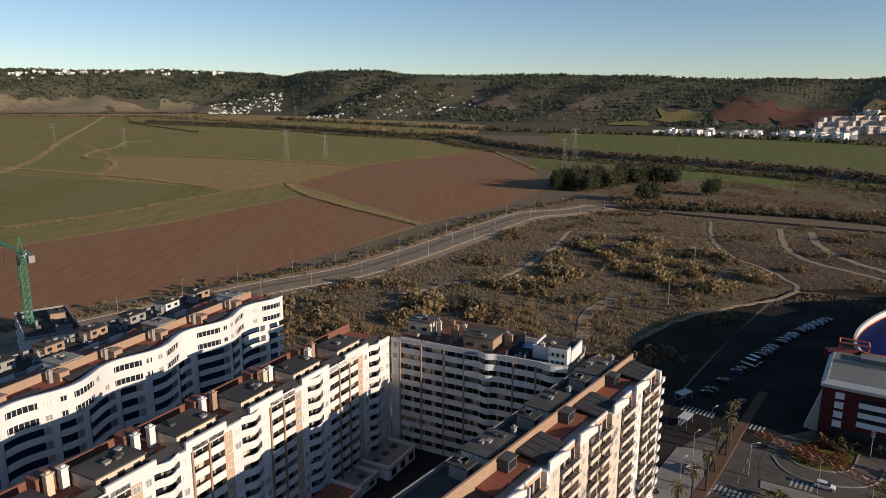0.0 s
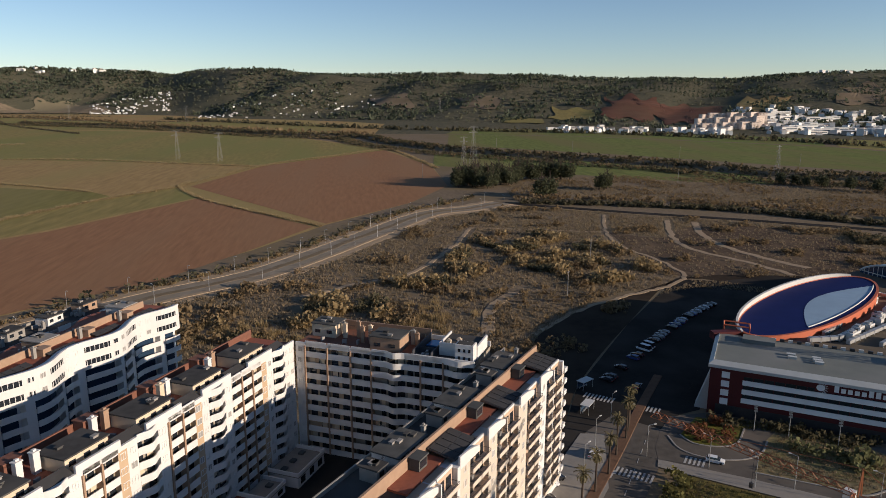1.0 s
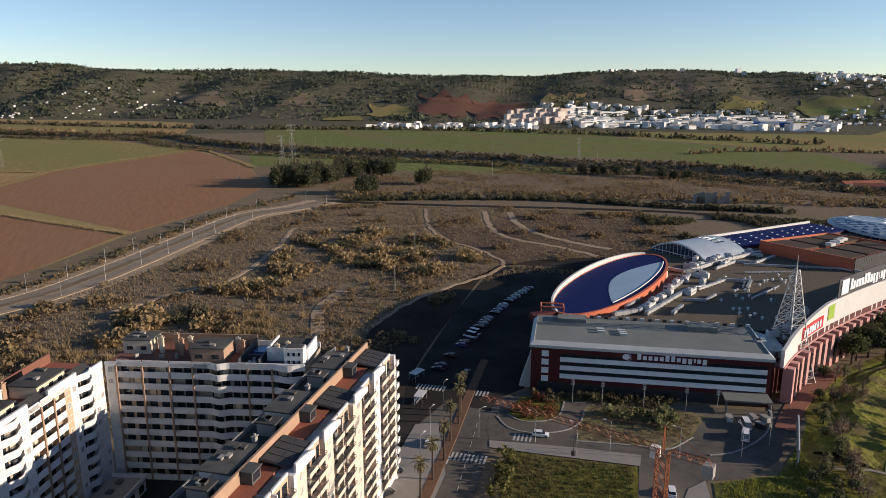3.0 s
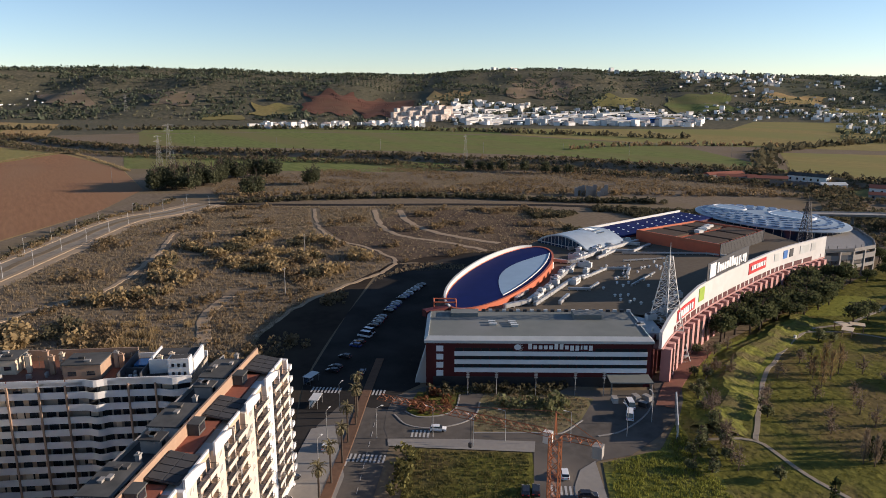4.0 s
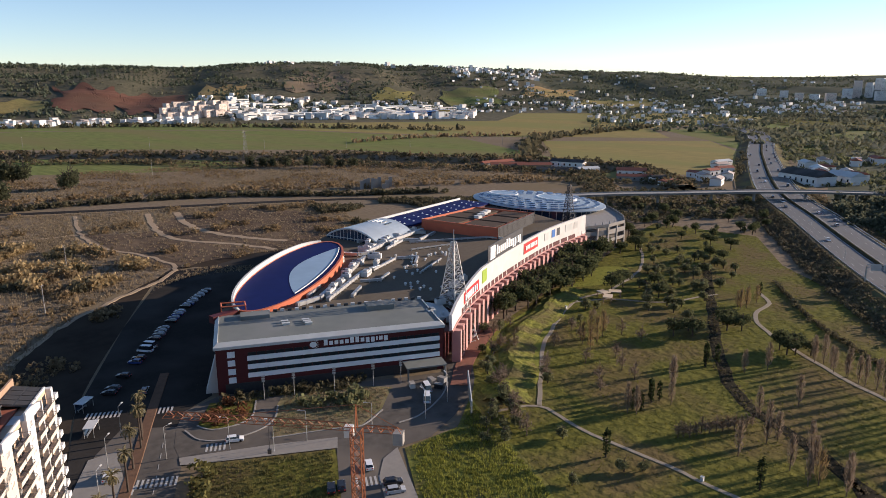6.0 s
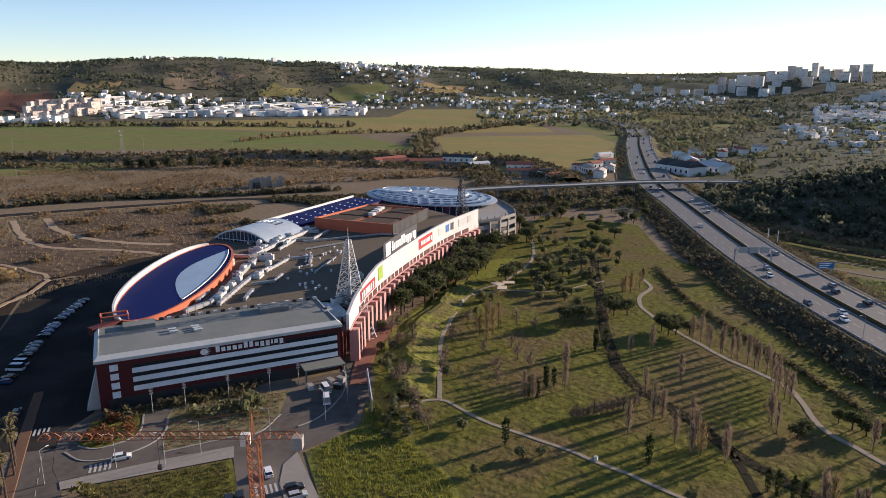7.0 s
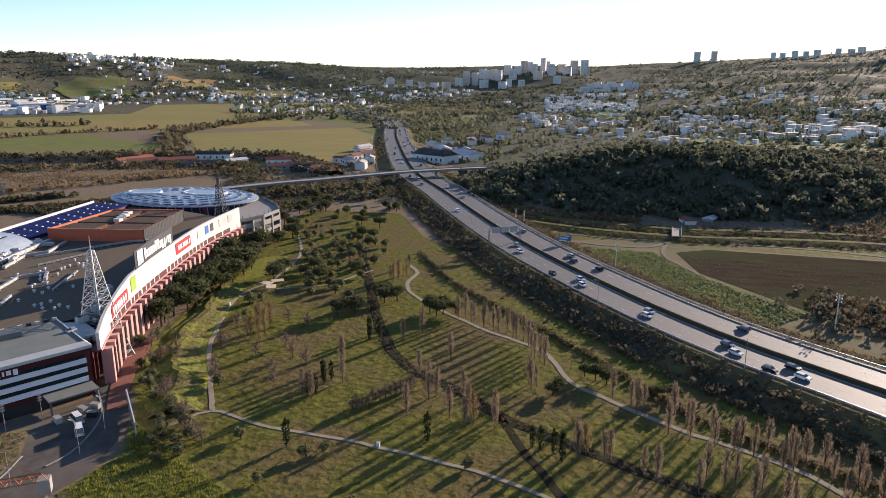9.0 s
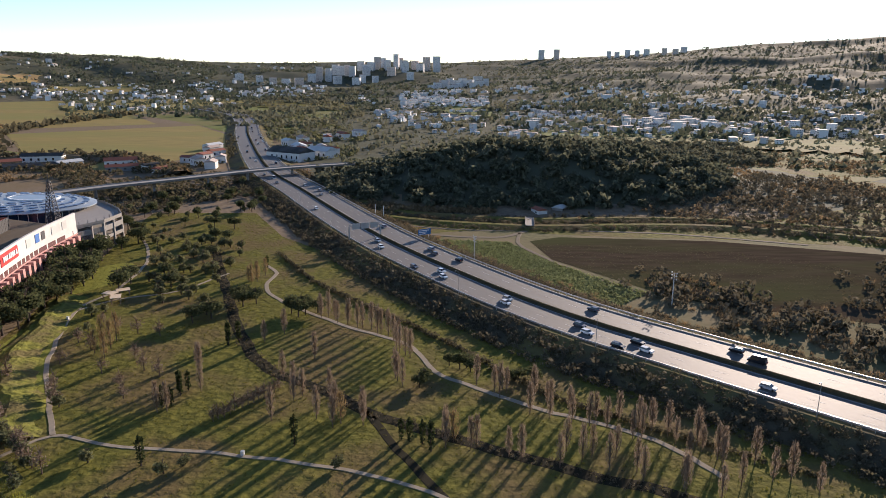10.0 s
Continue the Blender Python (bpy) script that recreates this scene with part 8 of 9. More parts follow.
# houses
def house_shape(w, d, h, gable):
    v = [(-w, -d, 0), (w, -d, 0), (w, d, 0), (-w, d, 0), (-w, -d, h), (w, -d, h), (w, d, h), (-w, d, h)]
    f = [(0, 1, 5, 4), (1, 2, 6, 5), (2, 3, 7, 6), (3, 0, 4, 7), (4, 5, 6, 7)]
    rv = [(-w * 1.08, -d * 1.1, h), (w * 1.08, -d * 1.1, h), (w * 1.08, d * 1.1, h), (-w * 1.08, d * 1.1, h), (-w * 0.9, 0, h + gable), (w * 0.9, 0, h + gable)]
    rf = [(0, 1, 5, 4), (2, 3, 4, 5), (1, 2, 5, 5), (3, 0, 4, 4)]
    wv, wf = [], []
    for s in (-1, 1):
        for z in np.arange(1.0, h - 1.2, 2.9):
            for x in np.arange(-w + 1.2, w - 0.8, 2.6):
                b = len(wv)
                wv += [(x, s * (d + 0.06), z), (x + 1.1, s * (d + 0.06), z), (x + 1.1, s * (d + 0.06), z + 1.3), (x, s * (d + 0.06), z + 1.3)]
                wf.append((b, b + 1, b + 2, b + 3))
    return [(np.array(a, float), np.array(b)) for a, b in ((v, f), (rv, rf), (wv, wf))]


HOUSES = [house_shape(5, 4, 5.8, 1.8), house_shape(7, 4.5, 6.2, 1.6), house_shape(4.5, 4.5, 8.6, 0.3), house_shape(10, 5, 8.8, 0.3), house_shape(6, 5, 11.6, 0.2)]


def town(az0, az1, r0, r1, n, seed, label, size=(0.8, 1.2), cut=-0.2, grad=1.0, kinds=HOUSES):
    rng = np.random.default_rng(seed)
    p = polar(rng.uniform(az0, az1, n), r0 + (r1 - r0) * rng.random(n) ** grad)
    w = np.array([noise.noise(Vector((x / 130, y / 130, seed))) for x, y in p])
    p = off_meadow(p[w > cut])
    s = rng.uniform(*size, len(p))
    at = on_ground(p, -0.4)
    layers = (("town_walls", "town_white"), ("town_roofs", "town_roof"), ("town_windows", "glass"))
    for j, (nm, mt) in enumerate(layers[:3 if r0 < 1450 else 2]):
        scatter(nm, [k[j] for k in kinds], at, s, M[mt], label if j == 0 else ("faded tile roofs of a distant town, lightened for haze and glints" if j == 1 else "dark windows of a distant town"), "town", seed)


town(61, 84, 1400, 2100, 170, 611, "houses and sheds along the far motorway", (0.6, 1.0), 0.0)
town(84, 122, 880, 1500, 900, 600, "white houses of a hillside town", (0.42, 0.85), 0.0, 0.9)
town(92, 124, 960, 1300, 260, 613, "larger white houses in the middle of the town", (0.7, 1.1), 0.1)
town(80, 98, 800, 1050, 70, 601, "low houses by the motorway", (0.5, 0.8), 0.0)
town(86, 93, 1500, 2050, 420, 602, "white terraces climbing a slope", (0.55, 0.9), -0.15)
town(93, 124, 1500, 2300, 480, 612, "white houses of a town in the distance", (0.6, 1.0), 0.05)
town(52, 80, 2080, 2750, 620, 603, "distant houses on the valley floor", (0.55, 1.05), -0.05)
town(56, 78, 2750, 4100, 260, 614, "distant houses scattered up the valley", (0.6, 1.1), 0.15)
town(16, 30, 1600, 1760, 150, 604, "white village houses at the foot of the hills", (0.7, 1.2), -0.2)
town(28, 52, 1700, 2250, 420, 605, "white workshops and houses of a small town", (0.8, 1.4), -0.3)
town(-18.8, -13.2, 3290, 3640, 210, 606, "white village houses on a hill slope", (0.4, 0.75), -0.3)
town(-11.5, 2.2, 2660, 3020, 110, 607, "white village houses on a hill slope", (0.4, 0.7), -0.1)
town(-34, -14, 4250, 4450, 120, 608, "white houses along the hill crest", (1.0, 1.8), 0.0)
town(29, 62, 3200, 3900, 160, 609, "white houses along the hill crest", (1.0, 1.8), 0.1)
town(50, 57, 2900, 3700, 160, 610, "white houses climbing a slope", (0.9, 1.5), -0.2)


def shed(az, r, l, w, h, turn, wall, label, roof="pale_grey", floors=0):
    x, y = polar(az, r)
    b = empty("warehouse" if not floors else "apartment_block", Matrix.Translation((x, y, float(height(x, y)) - 0.5)) @ Matrix.Rotation(radians(turn), 4, "Z"))
    part("wall", boxes((-l / 2, l / 2, -w / 2, w / 2, 0, h)), M[wall], b)
    part("roof", boxes((-l / 2 - 0.5, l / 2 + 0.5, -w / 2 - 0.5, w / 2 + 0.5, h, h + 0.8)), M[roof], b)
    if floors:
        bm = bmesh.new()
        for k in range(floors):
            for x in np.arange(-l / 2 + 2, l / 2 - 2, 3.4):
                box(bm, x, x + 1.2, -w / 2 - 0.1, w / 2 + 0.1, 1.4 + k * 3.0, 2.5 + k * 3.0)
        tagged(part("glazing", bm, M["glass"], b), kind="stuff")
    else:
        part("loading_door", boxes((-l / 2 + 3, -l / 2 + 9, -w / 2 - 0.15, -w / 2, 0, h * 0.6)), M["sign_dark"], b)
        part("window_band", boxes((-l / 4, l / 2 - 2, -w / 2 - 0.12, -w / 2, h * 0.55, h * 0.75)), M["glass_blue"], b)
    return tagged(b, label, "building")


for k in range(9):
    shed(88.4 + 0.56 * k, 2280 + 34 * (k % 3), 17 + 7 * (k % 2), 14, 15 + 5 * (k % 3), -84 + 14 * (k % 2), "town_white", "long white block of flats on a slope", "concrete", 5)
rs = random.Random(33)
for az in np.arange(33.0, 50.0, 0.62):
    for k in range(3):
        shed(az + rs.uniform(-0.2, 0.2), rs.uniform(1730, 2160), rs.uniform(26, 64), rs.uniform(16, 26), rs.uniform(7, 12), 38 - az + rs.uniform(-12, 12), rs.choice(("town_white", "unit_white", "town_white", "concrete", "pale_grey")), "pale industrial shed at the foot of the hills", rs.choice(("unit_white", "pale_grey", "town_white")))
for k in range(21):
    shed(27.6 + 0.225 * k, 1765 + 34 * (k % 3) + 5 * (k // 4), 20 + 4 * (k % 2), 13, 15 + 9 * (k % 3) + 2 * (k % 2), 8 + rs.uniform(-14, 14), "peach", "peach-coloured terraced block of flats", "town_roof", 5 + 3 * (k % 3))
shed(47.5, 1900, 74, 34, 14, -18, "sign_blue", "large blue store building by the town", "pale_grey")
shed(49.4, 1890, 30, 26, 15, -48, "yellow_wall", "yellow end of a store building", "pale_grey")
shed(51.0, 1900, 40, 24, 10, -50, "town_white", "white store building by the town", "pale_grey")
for az, r, h in ((79.6, 2900, 60), (80.3, 2920, 52), (81.3, 3050, 40), (82.2, 2950, 44), (82.9, 3100, 40), (83.7, 2980, 38), (84.6, 3150, 46), (85.7, 3100, 62), (86.3, 3060, 42), (87.2, 3200, 40), (88.1, 3300, 62), (88.9, 3300, 70), (86.8, 2700, 30), (90.0, 2500, 26), (91.0, 2520, 24), (92.2, 2560, 24), (97.2, 4100, 54), (98.4, 4100, 56), (102.4, 4050, 38), (103.0, 4060, 34), (103.8, 4050, 40), (104.5, 4060, 33), (105.2, 4050, 36), (106.5, 4050, 38), (107.3, 4050, 30), (107.9, 4060, 34), (78.0, 2700, 26), (77.0, 2650, 24), (76.0, 2700, 24), (75.0, 2800, 24), (73.5, 2900, 24), (84.0, 2650, 24), (82.5, 2600, 26), (81.8, 3000, 46), (83.3, 2900, 44), (84.2, 3020, 50), (85.0, 2960, 42), (86.0, 3200, 48), (87.6, 3120, 36), (85.3, 2800, 34), (86.4, 2880, 36), (83.0, 2760, 32), (81.0, 2780, 30), (80.9, 3120, 44), (79.0, 2860, 34), (90.6, 2420, 22), (91.6, 2440, 24), (89.4, 2460, 22)):
    shed(az, r, rs.uniform(22, 34), 18, h, -az + rs.uniform(-20, 20), rs.choice(("town_white", "town_white", "town_white", "peach")), "distant tower block on a ridge", "concrete", int(h / 3.2))
# buildings along the motorway and the old farm
for x, y, l, w, h, t, wall, roof in ((668, 145, 40, 22, 8, 60, "town_white", "roof_dark"), (690, 120, 26, 18, 7, 60, "town_white", "pale_grey"), (606, 427, 40, 10, 4, -15, "concrete", "terracotta"), (598, 407, 34, 10, 4, -48, "concrete", "terracotta"), (611, 384, 34, 10, 4, -48, "tan", "terracotta"), (641, 362, 34, 12, 6, -78, "town_white", "roof_dark"), (598, 348, 40, 9, 3.5, -60, "concrete", "roof_dark"), (616, 326, 22, 9, 4, -28, "town_white", "pale_grey"), (615, 280, 26, 12, 6, -64, "town_white", "terracotta"), (592, 266, 30, 9, 4, -60, "concrete", "terracotta"), (586, 240, 16, 9, 6, -40, "town_white", "roof_dark"), (706, 142, 14, 10, 7, 30, "town_white", "terracotta"), (722, 150, 12, 9, 6, 70, "town_white", "town_roof"), (708, 114, 16, 10, 7, 50, "town_white", "terracotta"), (738, 128, 14, 10, 6, 20, "town_white", "town_roof"), (781, 172, 18, 11, 7, 35, "town_white", "pale_grey"), (760, 150, 14, 9, 6, 60, "town_white", "terracotta"), (820, 165, 20, 11, 7, 25, "town_white", "town_roof"), (663, 224, 14, 9, 6, -20, "town_white", "terracotta"), (648, 204, 12, 9, 6, 15, "town_white", "town_roof"), (690, 222, 16, 9, 6, -35, "town_white", "terracotta"), (720, 236, 16, 9, 6, -20, "town_white", "town_roof"), (752, 246, 22, 10, 5, -18, "town_white", "pale_grey"), (870, 126, 18, 11, 7, 30, "town_white", "terracotta"), (906, 111, 16, 10, 7, 55, "town_white", "town_roof"), (840, 140, 16, 10, 6, 15, "town_white", "terracotta"), (575, 225, 20, 9, 5, -30, "town_white", "terracotta"), (610, 200, 16, 9, 6, 10, "town_white", "town_roof"), (628, 218, 14, 9, 6, 40, "town_white", "town_roof"), (645, 232, 14, 8, 5, 70, "town_white", "terracotta"), (730, 150, 22, 14, 7, 20, "town_white", "pale_grey"), (424, -57, 9, 6, 3, 20, "town_white", "terracotta"), (431, -70, 8, 6, 3, -30, "concrete", "pale_grey")):
    b = empty("farm_building", Matrix.Translation((x, y, 0)) @ Matrix.Rotation(radians(t), 4, "Z"))
    part("wall", boxes((-l / 2, l / 2, -w / 2, w / 2, 0, h)), M[wall], b)
    bm = bmesh.new()
    v = [bm.verts.new(q) for q in ((-l / 2 - 0.6, -w / 2 - 0.6, h - 0.1), (l / 2 + 0.6, -w / 2 - 0.6, h - 0.1), (l / 2 + 0.6, w / 2 + 0.6, h - 0.1), (-l / 2 - 0.6, w / 2 + 0.6, h - 0.1), (-l / 2 - 0.6, 0, h + w * 0.2), (l / 2 + 0.6, 0, h + w * 0.2))]
    for f in ((0, 1, 5, 4), (2, 3, 4, 5), (1, 2, 5), (3, 0, 4), (3, 2, 1, 0)):
        bm.faces.new([v[i] for i in f])
    part("roof", bm, M[roof], b)
    for k in range(int(l / 6)):
        part("window", boxes((-l / 2 + 2 + 6 * k, -l / 2 + 3.6 + 6 * k, -w / 2 - 0.1, w / 2 + 0.1, h * 0.35, h * 0.7)), M["glass"], b)
    tagged(b, "long low farm building with a pitched roof" if l > 40 else "small white house by the motorway", "building")
# the ruin behind the mall
b = empty("ruin", Matrix.Translation((414, 408, 0)) @ Matrix.Rotation(radians(-40), 4, "Z"))
rr = random.Random(5)
for k in range(9):
    h = rr.uniform(4, 9)
    part("wall", boxes((-14 + 3 * k, -11.2 + 3 * k, -6 + 4 * (k % 3), -5.3 + 4 * (k % 3), 0, h), (-14 + 3 * k, -13.5 + 3 * k, -5.3 + 4 * (k % 3), -1 + 4 * (k % 3), 0, h * 0.7)), M["concrete"], b)
tagged(b, "roofless grey concrete ruin in the scrub", "ruin")


# power pylons
M["pylon_steel"] = mat("weathered_pylon_steel", (0.24, 0.235, 0.22), (0.18, 0.175, 0.165), 0.6, 1.5, 0.3, 0.05)


def pylon(x, y, h, turn):
    bm = bmesh.new()
    w0, steps = h * 0.16, 7
    cs = ((-1, -1), (1, -1), (1, 1), (-1, 1))
    at = lambda k, c: Vector((c[0] * w0 * (1 - 0.86 * k / steps) / 2, c[1] * w0 * (1 - 0.86 * k / steps) / 2, h * k / steps))
    for k in range(steps):
        for i, c in enumerate(cs):
            d = cs[(i + 1) % 4]
            bar(bm, at(k, c), at(k + 1, c), 0.09)
            bar(bm, at(k, c), at(k + 1, d), 0.05, 3)
            bar(bm, at(k, d), at(k + 1, c), 0.07, 3)
    for z in (0.84, 0.98):
        bar(bm, (-h * 0.16, 0, h * z), (h * 0.16, 0, h * z), 0.14)
        bar(bm, (-h * 0.16, 0, h * z), (0, 0, h * z + 1.6), 0.14, 3)
        bar(bm, (h * 0.16, 0, h * z), (0, 0, h * z + 1.6), 0.14, 3)
    ob = part("power_pylon", bm, M["pylon_steel"])
    ob.matrix_basis = Matrix.Translation((x, y, float(height(x, y)))) @ Matrix.Rotation(turn, 4, "Z")
    return tagged(ob, "galvanised lattice power pylon in the fields", "pylon", "power pylons")


for x, y, h in ((-202, 942, 38), (-145, 920, 36), (157, 828, 34), (172, 845, 46), (466, 672, 32), (-500, 1111, 32), (-659, 1194, 34), (-480, 2300, 46), (-900, 2500, 46), (330, 2350, 50)):
    pylon(x, y, h, 0.5)


def pole(x, y, h, material="concrete", label="plain concrete power pole in a field", z=0.0):
    bm = bmesh.new()
    bar(bm, (0, 0, 0), (0, 0, h), 0.22, 6, 0.12)
    bar(bm, (-1.0, 0, h - 0.5), (1.0, 0, h - 0.5), 0.08)
    for k in (-0.9, 0, 0.9):
        bar(bm, (k, 0, h - 0.5), (k, 0, h - 0.1), 0.07)
    ob = part("power_pole", bm, M[material])
    ob.matrix_basis = Matrix.Translation((x, y, z)) @ Matrix.Rotation(0.6, 4, "Z")
    return tagged(ob, label, "pole", "power poles")


for x, y in ((260, 1120), (360, 1030), (470, 900), (560, 770), (640, 700), (700, 640), (330, 620), (93, 700), (800, 560), (108, 268), (140, 330)):
    pole(x, y, 12 if y > 0 and y < 500 else 15)


# ---- motorway furniture, cars, lamps ----
def car_meshes(kind):
    """Body, glasshouse, wheel and lamp meshes for a small car, an estate or a van."""
    l, w, h, hood = {"car": (4.2, 1.75, 1.46, 1.1), "van": (5.2, 1.95, 2.2, 0.7)}[kind]

    def body():
        bm = bmesh.new()
        prof = [(-l / 2, 0.32), (-l / 2 + 0.05, 0.85), (-l / 2 + 0.25, 0.95), (l / 2 - hood, 0.95), (l / 2 - 0.1, 0.78), (l / 2, 0.4), (l / 2 - 0.2, 0.25), (-l / 2 + 0.2, 0.25)]
        rows = []
        for y, k in ((-w / 2, 0.96), (-w / 2 + 0.12, 1.0), (w / 2 - 0.12, 1.0), (w / 2, 0.96)):
            rows.append([bm.verts.new((x * (0.98 if k < 1 else 1), y, z * k)) for x, z in prof])
        for a, c in zip(rows, rows[1:]):
            for j in range(len(prof)):
                bm.faces.new((a[j], a[(j + 1) % len(prof)], c[(j + 1) % len(prof)], c[j]))
        bm.faces.new(rows[0][::-1])
        bm.faces.new(rows[-1])
        bmesh.ops.recalc_face_normals(bm, faces=bm.faces)
        return bm

    def cabin(inset, z1):
        bm = bmesh.new()
        x0, x1 = -l / 2 + 0.15, l / 2 - hood + 0.1
        lo = [bm.verts.new(p) for p in ((x0, -w / 2 + 0.08, 0.93), (x1, -w / 2 + 0.08, 0.93), (x1, w / 2 - 0.08, 0.93), (x0, w / 2 - 0.08, 0.93))]
        hi = [bm.verts.new(p) for p in ((x0 + 0.35, -w / 2 + inset, z1), (x1 - 0.75, -w / 2 + inset, z1), (x1 - 0.75, w / 2 - inset, z1), (x0 + 0.35, w / 2 - inset, z1))]
        bm.faces.new(hi)
        for k in range(4):
            bm.faces.new((lo[k], lo[(k + 1) % 4], hi[(k + 1) % 4], hi[k]))
        return bm

    def roof():
        x0, x1 = -l / 2 + 0.45, l / 2 - hood - 0.6
        return boxes((x0, x1, -w / 2 + 0.2, w / 2 - 0.2, h - 0.05, h))

    def wheel():
        bm = bmesh.new()
        bar(bm, (0, -0.1, 0.31), (0, 0.1, 0.31), 0.31, 12)
        return bm
    return l, w, h, body, cabin, roof, wheel


PAINT = {}
for nm, c in (("white", (0.75, 0.75, 0.74)), ("silver", (0.38, 0.39, 0.4)), ("grey", (0.12, 0.12, 0.13)), ("black", (0.02, 0.02, 0.022)), ("blue", (0.03, 0.06, 0.18)), ("red", (0.30, 0.02, 0.02))):
    PAINT[nm] = mat(nm + "_car_paint", c, tuple(v * 0.95 for v in c), 0.25, 2, 0.5, 0, spec=0.6)
CARS = {}


def make_car(kind, colour):
    l, w, h, body, cabin, roof, wheel = car_meshes(kind)
    t = empty("car" if kind == "car" else "van")
    b = part("body", body(), PAINT[colour], t)
    part("window", cabin(0.22, h - 0.04), M["glass"], t)
    part("roof", roof(), PAINT[colour], t)
    me = cached("car_wheel", wheel, M["tyre"])
    for x in (-l / 2 + 0.75, l / 2 - 0.8):
        for y in (-w / 2 + 0.1, w / 2 - 0.1):
            put("wheel", me, t, x, y, 0)
    for y in (-w / 2 + 0.28, w / 2 - 0.28):
        part("headlight", boxes((l / 2 - 0.14, l / 2 + 0.01, y - 0.2, y + 0.2, 0.58, 0.74)), M["sign_white"], t)
        part("tail_light", boxes((-l / 2 - 0.03, -l / 2 + 0.08, y - 0.16, y + 0.16, 0.62, 0.84)), M["sign_red"], t)
    return t


def car(x, y, turn, kind="car", colour="white", z=0.1, where="on the motorway", group="cars on the motorway"):
    key = (kind, colour, where)
    m = Matrix.Translation((x, y, z)) @ Matrix.Rotation(turn, 4, "Z")
    if key not in CARS:
        CARS[key] = tagged(make_car(kind, colour), f"{colour} {'small car' if kind == 'car' else 'delivery van'} {where}", "car" if kind == "car" else "van", group)
        CARS[key].matrix_basis = m
        return CARS[key]
    return copy_thing(CARS[key], m)


rc = random.Random(71)
MLINE = smooth_line(MOTOR, 1.0)
MNRM = normals2(MLINE)
MDIST = np.r_[0, np.cumsum(np.linalg.norm(np.diff(MLINE, axis=0), axis=1))]


def on_motor(s, off):
    k = min(int(np.searchsorted(MDIST, s)), len(MLINE) - 1)
    p = MLINE[k] + MNRM[k] * off
    return p[0], p[1], math.atan2(MNRM[k][0], -MNRM[k][1])


def motor_s(x, y):
    return float(MDIST[np.argmin(np.hypot(MLINE[:, 0] - x, MLINE[:, 1] - y))])


# cars on the near stretch, then a looser flow up the valley
for x, y, off, col, kind in ((226, -52, -9.5, "white", "car"), (229, -47, -6.0, "grey", "car"), (215, -62, -5.6, "black", "car"), (213, -66, -9.4, "white", "car"), (218, -60, -12.0, "black", "car"), (259, -32, -5.8, "silver", "car"), (255, -32, -9.3, "white", "car"), (285, -10, -9.5, "white", "car"), (291, -6, -6, "white", "car"), (300, 0, -12, "grey", "car"), (196, -86, 5.5, "black", "van"), (204, -84, 9.0, "black", "car"), (238, -48, 9.5, "grey", "car"), (300, -2, 9.5, "black", "car"), (312, 6, 6, "grey", "car"), (330, 20, -9, "white", "car"), (340, 26, -5.5, "silver", "car"), (318, 12, 9, "silver", "car"), (190, -92, -9.5, "silver", "car")):
    px, py, a = on_motor(motor_s(x, y), off)
    car(px, py, a + (math.pi if off < 0 else 0), kind, col, 4.02)
for s in np.arange(motor_s(356, 34) + 6, motor_s(1270, 380), 21.0):
    if rc.random() < 0.72:
        off = rc.choice((-12, -9, -5.8, 5.8, 9, 12))
        px, py, a = on_motor(s + rc.uniform(-4, 4), off)
        car(px, py, a + (math.pi if off < 0 else 0), rc.choice(("car", "car", "car", "van")), rc.choice(("white", "silver", "grey", "black")), 4.02)

# lane lines and guard rails
for o in (-11.7, -8.0, 8.0, 11.7):
    bm = bmesh.new()
    for s in np.arange(20, 620, 12.0):
        x, y, a = on_motor(s, o)
        box(bm, -2.0, 2.0, -0.1, 0.1, 0, 0.02, Matrix.Translation((x, y, 4.0)) @ Matrix.Rotation(a, 4, "Z"))
    tagged(part("lane_line", bm, M["paint_white"]), "dashed white lane line", "road marking", kind="stuff")
for o in (-14.3, -2.0, 2.0, 14.3):
    tagged(sweep("edge_line", MOTOR, [(o - 0.12, 4.015), (o + 0.12, 4.015)], M["paint_white"], 12), "solid white edge line", "road marking", kind="structure")
for o in (-15.2, 15.2):
    tagged(sweep("guard_rail", MOTOR, [(o - 0.1, 4.4), (o - 0.1, 4.8), (o + 0.1, 4.8), (o + 0.1, 4.4)], M["metal"], 12, closed=True), "steel guard rail beside the motorway", "guard rail", kind="structure")
    bm = bmesh.new()
    for s in np.arange(10, 420, 4.0):
        x, y, a = on_motor(s, o)
        box(bm, x - 0.06, x + 0.06, y - 0.06, y + 0.06, 3.7, 4.5)
    tagged(part("rail_posts", bm, M["metal"]), "short steel posts of the guard rail", "post", kind="stuff")


